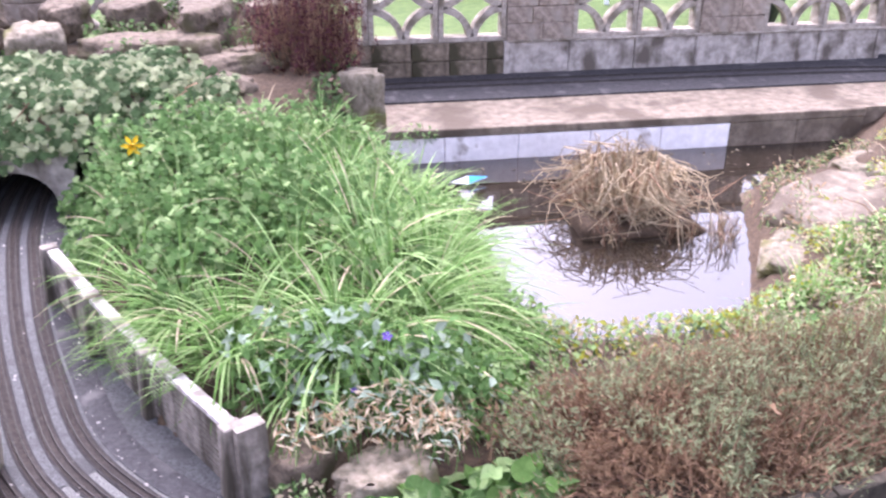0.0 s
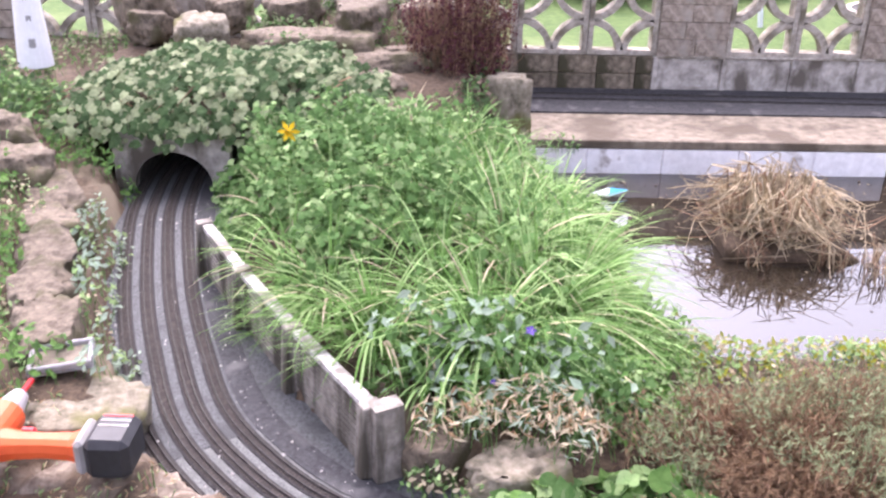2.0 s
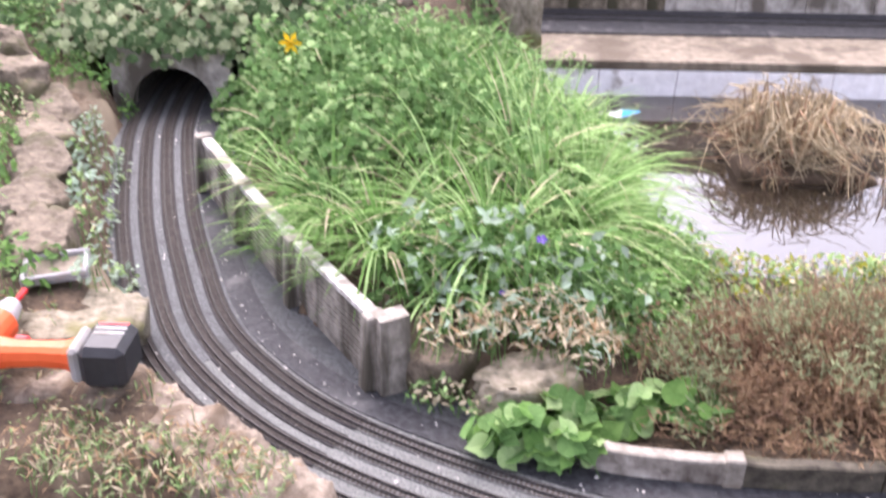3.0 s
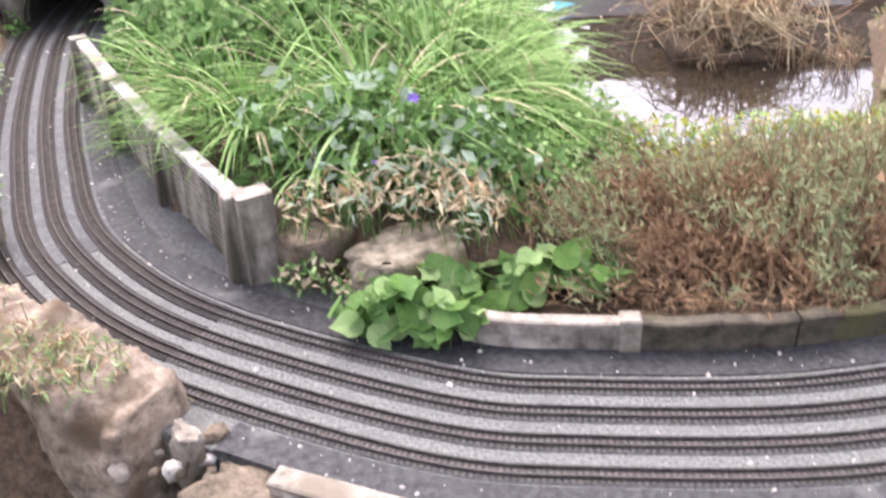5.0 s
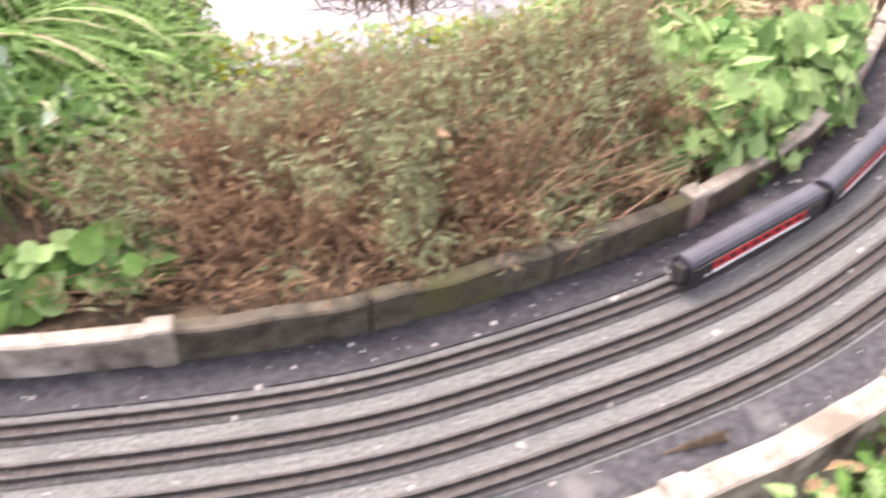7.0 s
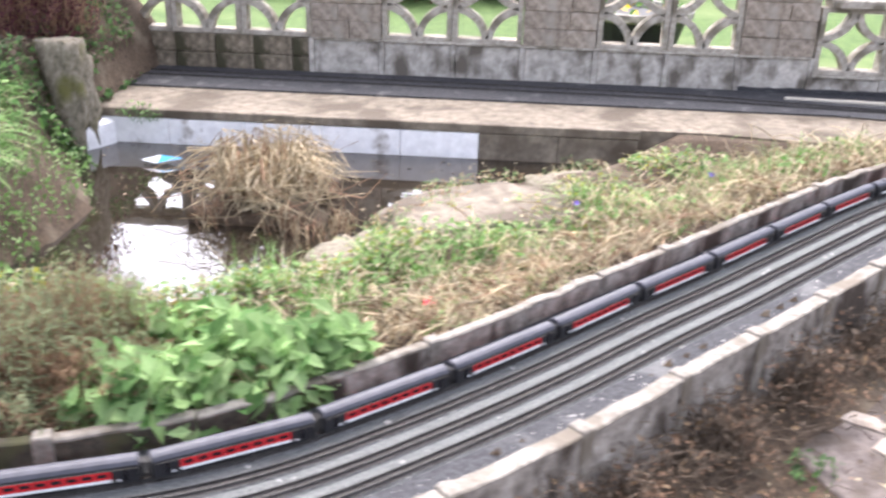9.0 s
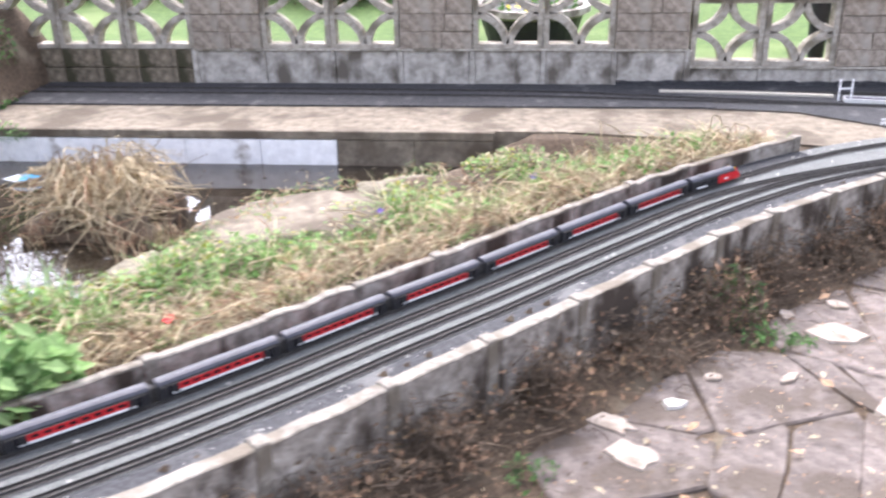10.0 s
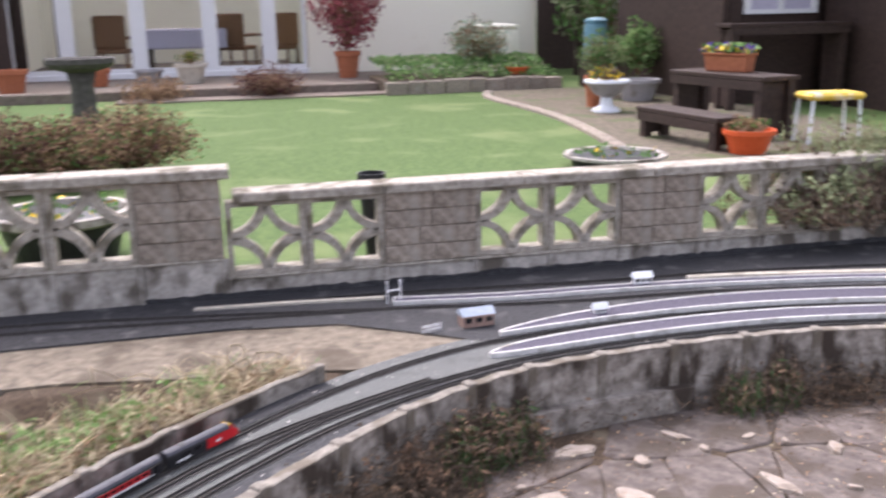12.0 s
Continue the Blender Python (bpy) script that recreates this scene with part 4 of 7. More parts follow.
# rocks among the planting
rock(0.045, 1.245, 0.035, 0.18, 0.12, 0.13, 10, MOSSY, "grey rock under withered plants", rough=0.3)
rock(-0.11, 1.32, 0.03, 0.12, 0.10, 0.12, 40, ROCK)
rock(0.185, 3.36, 0.08, 0.17, 0.17, 0.46, 0, MOSSY, "upright mossy stone at the end of the pond", rough=0.25)
rock(1.86, 2.60, -0.07, 0.58, 0.36, 0.09, 25, CONCRETE, "flat bare grey slab beside the pond")
rock(2.15, 2.95, -0.085, 0.28, 0.22, 0.10, 40, MOSSY, "mossy stone beside the pond")
rock(1.50, 2.30, -0.105, 0.28, 0.20, 0.10, 60, MOSSY, "mossy stone beside the pond")
for k, (x, y, z, a, b, c) in enumerate(((-0.62, 3.62, 0.32, 0.5, 0.2, 0.16), (-0.30, 3.50, 0.29, 0.32, 0.2, 0.12), (-0.16, 3.60, 0.30, 0.28, 0.18, 0.12), (-0.72, 3.95, 0.40, 0.22, 0.16, 0.16), (-1.0, 3.98, 0.40, 0.2, 0.15, 0.15), (-0.42, 3.92, 0.38, 0.5, 0.2, 0.2),
                                          (-1.05, 3.62, 0.36, 0.22, 0.2, 0.2), (-1.35, 3.9, 0.42, 0.3, 0.2, 0.2), (-0.30, 3.30, 0.26, 0.2, 0.13, 0.1), (-1.3, 3.75, 0.38, 0.16, 0.14, 0.14), (-0.12, 3.98, 0.36, 0.25, 0.2, 0.22))):
    rock(x, y, z, a, b, c, 17 * k, MOSSY if k == 6 else ROCK, "weathered rockery stone on the bank", seed=60 + k)


# ---- grass mound and planting between track and pond ----
def tuft(pile, rng, cx, cy, n, reach, pale, lean=(0.12, -0.22), wide=1.0):
    """A fountain of long blades that rise from one crown and arch outwards."""
    z = height_fast(cx, cy)
    for k in range(n):
        a, q = rng.uniform(0, 6.2832), rng.uniform(0.0, 0.04)
        x, y = cx + q * math.cos(a), cy + q * math.sin(a)
        out = Vector((math.cos(a) * rng.uniform(0.35, 1.15) + lean[0], math.sin(a) * rng.uniform(0.35, 1.15) + lean[1], 0))
        blade(pile, (x, y, z - 0.015), out, reach * rng.uniform(0.5, 1.12), wide * rng.uniform(0.0020, 0.0056), rng.uniform(0.55, 1.45), 1 if rng.random() < pale else (2 if rng.random() < 0.12 else 0), 7)


def grass_mound():
    rng = random.Random(11)
    pile = Pile()
    # crown x, y, blades, blade length, share of pale blades
    crowns = [(0.00, 1.57, 190, 0.33, 0.40), (0.13, 1.70, 270, 0.38, 0.5), (-0.10, 1.74, 220, 0.36, 0.35), (0.24, 1.87, 270, 0.34, 0.55), (0.08, 1.92, 230, 0.36, 0.45), (-0.24, 1.60, 150, 0.26, 0.3),
              (0.30, 2.10, 260, 0.30, 0.6), (0.13, 2.20, 240, 0.34, 0.5), (-0.36, 1.78, 130, 0.30, 0.3), (-0.48, 1.98, 110, 0.28, 0.25), (0.26, 2.38, 250, 0.28, 0.6), (0.05, 2.45, 230, 0.30, 0.5),
              (-0.12, 2.05, 120, 0.32, 0.35), (0.20, 2.62, 230, 0.25, 0.6), (-0.08, 2.68, 190, 0.26, 0.5), (0.10, 2.84, 220, 0.24, 0.55), (-0.20, 2.86, 150, 0.24, 0.5), (0.02, 3.02, 180, 0.22, 0.55),
              (-0.36, 2.66, 110, 0.24, 0.35), (-0.40, 2.28, 90, 0.28, 0.3), (-0.56, 2.30, 70, 0.24, 0.3), (-0.58, 2.56, 60, 0.22, 0.3), (0.34, 1.72, 170, 0.24, 0.5), (0.22, 1.55, 150, 0.24, 0.45), (-0.10, 1.48, 110, 0.22, 0.4)]
    for cx, cy, n, reach, pale in crowns:
        tuft(pile, rng, cx, cy, n, reach, pale)
    for k in range(1900):
        cx, cy = crowns[rng.randrange(len(crowns))][:2]
        x, y = blob(rng, cx, cy, 0.13, 0.13)
        if height_fast(x, y) > -0.08 and lateral(np.array([x]), np.array([y]))[0][0] > 0.22:
            blade(pile, (x, y, height_fast(x, y) - 0.01), (rng.uniform(-0.6, 0.9), rng.uniform(-0.8, 0.5), 0), rng.uniform(0.05, 0.15), 0.002, rng.uniform(0.1, 0.6), rng.choice((0, 0, 1)), 4)
    # blades that hang over the coping of the station wall
    for k in range(170):
        t = rng.choice((0.12, 0.35, 0.42, 0.72)) + rng.gauss(0, 0.035)
        x, y = -0.56 + 0.32 * t + rng.uniform(0, 0.06), 1.92 - 0.5 * t + rng.uniform(-0.03, 0.06)
        blade(pile, (x, y, height_fast(x, y)), (-0.75, -0.3 + rng.uniform(-0.3, 0.3), 0), rng.uniform(0.10, 0.24), 0.0022, rng.uniform(0.7, 1.2), rng.choice((0, 0, 1)), 6)
    thing("grass", pile.mesh("grass", (GRASS1, GRASS2, STRAW)), "long arching bright green grass on a mound", "grass", "stuff")


GX = np.arange(-2.6, 6.6, 0.03)
GY = np.arange(0.2, 4.3, 0.03)
_mx, _my = np.meshgrid(GX, GY)
GZ = ground_height(_mx, _my).reshape(_mx.shape)


def height_fast(x, y):
    i = min(max(int((x - GX[0]) / 0.03), 0), len(GX) - 1)
    j = min(max(int((y - GY[0]) / 0.03), 0), len(GY) - 1)
    return float(GZ[j, i])


grass_mound()


def leafy(name, label, spots, mats, size, shape, seed, lift=0.06, category="plant", spread=0.9, stems=True, kind="", zfix=None):
    """A leafy plant: stems with leaves over blobs (x, y, rx, ry, n)."""
    rng = random.Random(seed)
    lv, st = Pile(), Pile()
    for cx, cy, rx, ry, n in spots:
        for k in range(n):
            x, y = blob(rng, cx, cy, rx, ry)
            z0 = height_fast(x, y) if zfix is None else zfix
            edge = math.hypot((x - cx) / rx, (y - cy) / ry)
            z = z0 + lift * rng.uniform(0.25, 1.0) * (1.15 - 0.6 * edge)
            nrm = Vector((rng.uniform(-spread, spread) + (x - cx) / rx * 0.5, rng.uniform(-spread, spread) + (y - cy) / ry * 0.5 - 0.35, 1.0))
            leaf(lv, (x, y, z), nrm, size * rng.uniform(0.6, 1.25), rng.randrange(len(mats)), rng, shape)
            if stems and k % 3 == 0:
                st.add(*tube([(x + rng.uniform(-0.02, 0.02), y + rng.uniform(-0.02, 0.02), z0 - 0.01), (x, y, z)], [0.0012, 0.0007], 3))
    t = tagged(new(name), label, category, kind=kind)
    tagged(part("foliage", lv.mesh("foliage", mats), None, t), kind="stuff")
    if stems:
        tagged(part("stalk", st.mesh("stalk", (LEAF1,)), None, t), kind="stuff")
    return t


leafy("leafy_plant", "low dark green plant with lobed leaves among grass", [(-0.25, 2.10, 0.24, 0.20, 760), (-0.48, 2.34, 0.20, 0.24, 760), (-0.08, 2.12, 0.18, 0.14, 300), (-0.38, 1.92, 0.16, 0.16, 380), (-0.45, 2.65, 0.22, 0.18, 520), (0.05, 1.85, 0.26, 0.2, 340), (0.15, 2.2, 0.22, 0.3, 340), (-0.68, 2.45, 0.10, 0.22, 420), (-0.70, 2.76, 0.16, 0.14, 520), (0.0, 2.75, 0.3, 0.25, 420), (-0.2, 2.45, 0.2, 0.18, 420)], (LEAF1, LEAF1, LEAF1, LEAF2), 0.027, "ivy", 21, 0.23)
leafy("leafy_plant", "grey green woolly leaved plant on the mound front", [(0.02, 1.46, 0.2, 0.13, 420), (0.2, 1.42, 0.14, 0.12, 260), (-0.16, 1.50, 0.12, 0.1, 160)], (SILVER, LEAF1, LEAF1), 0.034, "oval", 22, 0.18)
leafy("leafy_plant", "fresh green low plants at the pond bank", [(0.36, 1.62, 0.16, 0.2, 420), (0.30, 1.40, 0.12, 0.12, 200), (0.44, 1.78, 0.1, 0.12, 150), (0.48, 2.1, 0.09, 0.3, 380), (0.42, 2.6, 0.11, 0.3, 340), (0.26, 3.05, 0.12, 0.2, 200)], (LEAF2, GRASS1), 0.022, "oval", 23, 0.12)
leafy("round_leaved_plant", "bright green round leaved plant beside the inner wall", [(0.02, 1.115, 0.10, 0.045, 80), (0.11, 1.085, 0.06, 0.03, 40), (0.10, 1.16, 0.12, 0.05, 70), (0.27, 1.20, 0.11, 0.05, 60), (0.36, 1.20, 0.06, 0.04, 24)], (LEAF2, LEAF1, GRASS1, LEAF1), 0.040, "round", 24, 0.085, zfix=0.012)
leafy("withered_plant", "withered beige plant with dry flower heads on a rock", [(0.07, 1.33, 0.13, 0.08, 480), (0.16, 1.25, 0.06, 0.05, 130), (-0.08, 1.29, 0.08, 0.05, 120)], (STRAW, STRAW, BUSHDRY, SILVER, STRAW), 0.028, "thin", 25, 0.11, zfix=0.11)
leafy("leafy_plant", "small yellow green plant beneath the station wall", [(-0.12, 1.235, 0.07, 0.04, 70), (-0.02, 1.185, 0.06, 0.03, 50)], (LEAF2, STRAW, LEAF1), 0.017, "oval", 26, 0.07, zfix=0.02)
leafy("primrose_plant", "pale green broad leaved primrose plant beside the inner wall", [(1.42, 1.38, 0.20, 0.11, 330), (1.24, 1.30, 0.13, 0.11, 200), (1.58, 1.47, 0.10, 0.07, 110), (1.34, 1.55, 0.26, 0.14, 430), (1.14, 1.50, 0.16, 0.12, 190), (1.30, 1.24, 0.10, 0.05, 90)], (LEAF2, LEAF2, GRASS2, LEAF1), 0.062, "oval", 27, 0.16)
leafy("leafy_plant", "silvery grey trailing plant beside the outer track", [(-1.06, 2.18, 0.07, 0.22, 260), (-0.98, 1.92, 0.05, 0.12, 110), (-0.84, 1.60, 0.04, 0.16, 110)], (SILVER, SILVER, LEAF2), 0.022, "oval", 28, 0.10)
leafy("leafy_plant", "dark green weeds below the front rocks", [(-0.50, 0.74, 0.18, 0.10, 300)], (LEAF1, LEAF2), 0.026, "round", 29, 0.16)
leafy("withered_plant", "dry moss and withered stalks on the front rock", [(-0.60, 0.99, 0.20, 0.09, 420), (-0.44, 0.96, 0.10, 0.06, 150), (-0.75, 1.04, 0.10, 0.08, 160)], (STRAW, BUSHDRY, BUSHLEAF, LEAF2), 0.022, "thin", 35, 0.05, zfix=0.075)
leafy("leafy_plant", "leafy shrub with yellowing leaves before the front wall", [(1.02, 0.60, 0.17, 0.09, 340), (1.24, 0.66, 0.14, 0.09, 220)], (LEAF2, GRASS1, BUSHDRY), 0.032, "oval", 30, 0.36)
leafy("leafy_plant", "green weeds on the bank above the rocks", [(-1.30, 1.85, 0.14, 0.35, 620), (-1.5, 3.1, 0.35, 0.2, 520), (-1.25, 2.75, 0.16, 0.1, 200), (-1.05, 1.5, 0.16, 0.12, 220), (-1.5, 2.3, 0.16, 0.3, 360)], (LEAF1, GRASS1), 0.026, "oval", 31, 0.10)
leafy("leafy_plant", "green weeds in a crack of the pond ledge", [(0.42, 3.47, 0.10, 0.04, 70)], (LEAF1, LEAF2), 0.022, "oval", 32, 0.07, zfix=-0.04)
leafy("leafy_plant", "mixed green weeds on the pond bank", [(1.62, 1.95, 0.22, 0.22, 350), (1.95, 2.25, 0.22, 0.18, 260), (1.35, 1.80, 0.2, 0.14, 260), (2.4, 2.6, 0.24, 0.16, 330), (2.6, 3.1, 0.24, 0.14, 280), (2.15, 2.4, 0.2, 0.14, 260), (2.9, 3.0, 0.2, 0.16, 220), (1.75, 2.2, 0.2, 0.15, 260), (1.2, 1.75, 0.2, 0.14, 240), (3.1, 3.2, 0.2, 0.1, 160)], (LEAF2, GRASS2, STRAW, GRASS1), 0.024, "oval", 33, 0.11)
leafy("leafy_plant", "yellow green moss and low weeds on the near pond shore", [(0.62, 1.70, 0.14, 0.10, 330), (0.86, 1.70, 0.20, 0.10, 420), (1.10, 1.76, 0.18, 0.12, 420), (1.28, 1.92, 0.12, 0.14, 300), (0.50, 1.78, 0.08, 0.10, 160)], (GRASS2, MOSS, STRAW, LEAF2), 0.020, "oval", 36, 0.07)
leafy("withered_plant", "straw coloured weeds between the bank stones", [(1.70, 2.75, 0.12, 0.20, 260), (1.85, 3.02, 0.16, 0.10, 220), (1.58, 2.48, 0.08, 0.16, 180), (2.15, 3.2, 0.16, 0.10, 200)], (STRAW, BUSHDRY, LEAF2), 0.026, "thin", 37, 0.07)
leafy("leafy_plant", "dark ivy and weeds over the end of the pond bank", [(0.14, 3.55, 0.12, 0.18, 420), (0.10, 3.88, 0.15, 0.25, 420), (0.10, 3.18, 0.13, 0.14, 330), (0.22, 3.25, 0.05, 0.10, 120)], (IVY1, LEAF1, DEADWEED), 0.026, "ivy", 38, 0.09)
leafy("leafy_plant", "dense low evergreen on the rockery", [(-0.85, 3.80, 0.25, 0.14, 460), (-1.2, 3.55, 0.3, 0.2, 520), (-0.5, 4.1, 0.4, 0.1, 420), (-0.35, 3.75, 0.3, 0.1, 260), (-1.5, 3.85, 0.4, 0.25, 620), (-0.75, 3.5, 0.3, 0.08, 220)], (LEAF1, BUSHLEAF), 0.026, "oval", 34, 0.12)


def ivy():
    rng = random.Random(41)
    lv = Pile()
    for k in range(4200):
        u, v = rng.uniform(-1.42, -0.28), rng.random()
        y = 2.82 + 0.62 * v
        arch = 1 - ((u + 0.83) / 0.62) ** 2
        arch += 0.55 * noise.noise(Vector((u * 4.2, y * 4.2, 1.7)))
        if arch < 0 or rng.random() > 0.35 + arch:
            continue
        front = max(0.0, 1 - (y - 2.82) / 0.14)
        z = 0.215 + 0.135 * min(1.1, arch) * min(1.0, (y - 2.80) / 0.22) + rng.uniform(-0.02, 0.05) - front * rng.uniform(0.0, 0.06)
        leaf(lv, (u, y - 0.03 * front, z), (rng.uniform(-0.5, 0.5), -0.7 - front + rng.uniform(-0.4, 0.4), 0.9), rng.uniform(0.022, 0.047), 1 if rng.random() < 0.45 else 0, rng, "ivy")
    t = tagged(new("ivy"), "variegated cream and green ivy over the tunnel", "ivy")
    tagged(part("foliage", lv.mesh("foliage", (IVY1, IVY2)), None, t), kind="stuff")
    st = Pile()
    for k in range(50):
        x, y = rng.uniform(-1.35, -0.35), rng.uniform(2.84, 3.3)
        z = 0.22 + 0.1 * rng.random()
        st.add(*tube([(x, y + 0.2, z), (x + rng.uniform(-0.1, 0.1), y + 0.08, z + 0.04), (x + rng.uniform(-0.2, 0.2), y, z - 0.03)], [0.003, 0.0025, 0.0015], 4))
    tagged(part("stalk", st.mesh("stalk", (TWIG,)), None, t), kind="stuff")


ivy()


def bush(name, label, cx, cy, z0, rx, ry, rz, twigs, leaves, leafmats, size, seed, twigmat, shape="oval", low=-0.2):
    """A twiggy shrub: branching stems with small leaves in an uneven dome."""
    rng = random.Random(seed)
    st, lv = Pile(), Pile()
    off = Vector((seed * 1.7, seed * 0.3, 0))
    for k in range(twigs):
        d = unit(rng)
        d.z = abs(d.z) * 0.9 + low * rng.random()
        k2 = rng.uniform(0.62, 1.10) * (0.92 + 0.55 * noise.noise(d * 2.6 + off))
        tip = Vector((cx + d.x * rx * k2, cy + d.y * ry * k2, z0 + max(-0.03, d.z * rz * k2)))
        if name == 'shrub':
            off_track = lateral(np.array([tip.x]), np.array([tip.y]))[0][0]
            if off_track < 0.07 or (off_track < 0.128 and tip.z < 0.075):
                continue
        base = Vector((cx + d.x * rx * k2 * rng.uniform(0.55, 1.0), cy + d.y * ry * k2 * rng.uniform(0.55, 1.0), z0 + max(0.0, d.z) * rz * 0.2))
        mid = base.lerp(tip, 0.5) + unit(rng) * 0.03
        st.add(*tube([base, mid, tip], [0.0016, 0.0012, 0.0006], 3))
        n = leaves // twigs
        for j in range(n):
            q = mid.lerp(tip, rng.uniform(0.15, 1.05)) + unit(rng) * 0.018
            up = (q.z - z0) / rz
            clump = 1.15 * noise.noise(q * 8 + off)
            if len(leafmats) > 1 and up < 0.35 and rng.random() < 0.40 - up:
                continue
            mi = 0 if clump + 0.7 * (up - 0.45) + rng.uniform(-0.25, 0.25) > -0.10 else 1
            leaf(lv, q, Vector((d.x * 0.6, d.y * 0.6 - 0.3, 0.7)) + unit(rng) * 0.8, size * rng.uniform(0.6, 1.3), mi if len(leafmats) > 1 else 0, rng, shape)
    t = tagged(new(name), label, "shrub")
    tagged(part("twigwork", st.mesh("twigwork", (twigmat,)), None, t), kind="stuff")
    tagged(part("foliage", lv.mesh("foliage", leafmats), None, t), kind="stuff")
    return t


bush("shrub", "brown twiggy shrub with small grey green leaves", 0.71, 1.30, 0.01, 0.45, 0.30, 0.225, 3800, 25000, (BUSHLEAF, BUSHBROWN), 0.019, 51, TWIG, "thin", 0.05)
bush("shrub", "brown twiggy shrub with small grey green leaves", 1.04, 1.39, 0.0, 0.31, 0.28, 0.245, 2400, 15500, (BUSHLEAF, BUSHBROWN), 0.019, 52, TWIG, "thin", 0.05)
bush("barberry_shrub", "dark plum leaved upright barberry shrub", 0.0, 3.56, 0.24, 0.26, 0.22, 0.50, 700, 5600, (PLUM,), 0.018, 53, TWIG, "oval", 0.3)


# ---- reed clump and floating things in the pond ----
def reed_clump():
    rng = random.Random(61)
    t = tagged(new("reed_clump"), "clump of dead straw coloured reeds on a mud island", "dead reeds")
    part("mud", rock_mesh((0.42, 0.40, 0.16), rng, 0.3, SOIL), None, t, "dark wet mud").location = (1.12, 2.85, WATER - 0.01)
    pile = Pile()
    for k in range(480):
        a, r = rng.uniform(0, 6.2832), 0.15 * math.sqrt(rng.random())
        x, y = 1.11 + r * math.cos(a), 2.85 + r * math.sin(a)
        b = a + rng.uniform(-2.2, 2.2)
        reach, rise = rng.uniform(0.06, 0.26), rng.uniform(0.03, 0.23)
        p0 = Vector((x, y, WATER + 0.02))
        p1 = p0 + Vector((math.cos(b) * reach * 0.3, math.sin(b) * reach * 0.3, rise))
        p2 = p0 + Vector((math.cos(b) * reach * 0.8, math.sin(b) * reach * 0.8, rise * rng.uniform(0.6, 1.0)))
        c = b + rng.uniform(-1.0, 1.0)
        p3 = p0 + Vector((math.cos(c) * reach * 1.2, math.sin(c) * reach * 1.2, rng.uniform(-0.01, 0.16)))
        pile.add(*tube([p0, p1, p2, p3], [0.0030, 0.0028, 0.0022, 0.0010], 3), 0 if rng.random() < 0.85 else 1)
    tagged(part("reeds", pile.mesh("reeds", (STRAW, TWIG)), None, t), kind="stuff")
    pile = Pile()
    for cx, cy, n in ((1.40, 2.62, 40), (1.22, 2.58, 25), (0.98, 2.62, 25), (1.33, 2.50, 14)):
        for k in range(n):
            x, y = blob(rng, cx, cy, 0.06, 0.05)
            pile.add(*tube([(x, y, WATER - 0.01), (x + rng.uniform(-0.03, 0.03), y + rng.uniform(-0.03, 0.03), WATER + rng.uniform(0.01, 0.10)), (x + rng.uniform(-0.06, 0.06), y + rng.uniform(-0.06, 0.06), WATER + rng.uniform(-0.005, 0.08))], [0.0022, 0.0016, 0.0008], 3), rng.randrange(2))
    thing("dead_stems", pile.mesh("dead_stems", (STRAW, TWIG)), "broken dead stems standing in shallow water", "dead stems", "stuff")


reed_clump()


def pond_scum():
    rng = random.Random(62)
    pile = Pile()
    for k in range(520):
        x, y = rng.uniform(0.3, 2.1), rng.uniform(2.2, 3.45)
        if not bool(inside(np.array([x]), np.array([y]), POND)[0]) or (y < 2.65 and rng.random() < 0.85):
            continue
        leaf(pile, (x, y, WATER + 0.002), (rng.uniform(-0.08, 0.08), rng.uniform(-0.08, 0.08), 1), rng.uniform(0.006, 0.024), rng.randrange(3), rng, rng.choice(("oval", "thin")))
    thing("floating_litter", pile.mesh("floating_litter", (DEADWEED, SOIL, STRAW)), "rotting leaves floating on the pond", "leaf litter", "stuff")


pond_scum()
BLUE = material("blue_plastic", (0.05, 0.35, 0.62), (0.08, 0.42, 0.70), 0.4, 20, 10, 0.0)
FISHWHITE = material("white_plastic", (0.72, 0.76, 0.80), (0.85, 0.87, 0.90), 0.4, 20, 10, 0.0)


def float_toy():
    """A small blue and white plastic boat-like float."""
    t = tagged(new("plastic_float"), "blue and white plastic float drifting on the pond", "float")
    vs = [(-0.07, 0, 0.012), (0.0, -0.03, 0.006), (0.09, 0.0, 0.014), (0.0, 0.03, 0.006), (0.0, 0.0, 0.03), (0.0, 0.0, -0.012)]
    fs = [(0, 1, 4), (1, 2, 4), (2, 3, 4), (3, 0, 4), (1, 0, 5), (2, 1, 5), (3, 2, 5), (0, 3, 5)]
    part("hull", mesh_of("hull", vs, fs, (FISHWHITE,)), None, t)
    part("deck", mesh_of("deck", [(0.0, -0.031, 0.009), (0.092, 0.0, 0.017), (0.0, 0.031, 0.009), (0.012, 0.0, 0.031)], [(0, 1, 3), (1, 2, 3), (2, 0, 3), (2, 1, 0)], (BLUE,)), None, t, "blue top")
    t.matrix_world = pose(0.585, 3.22, WATER + 0.006, 0, 0, 10)


float_toy()


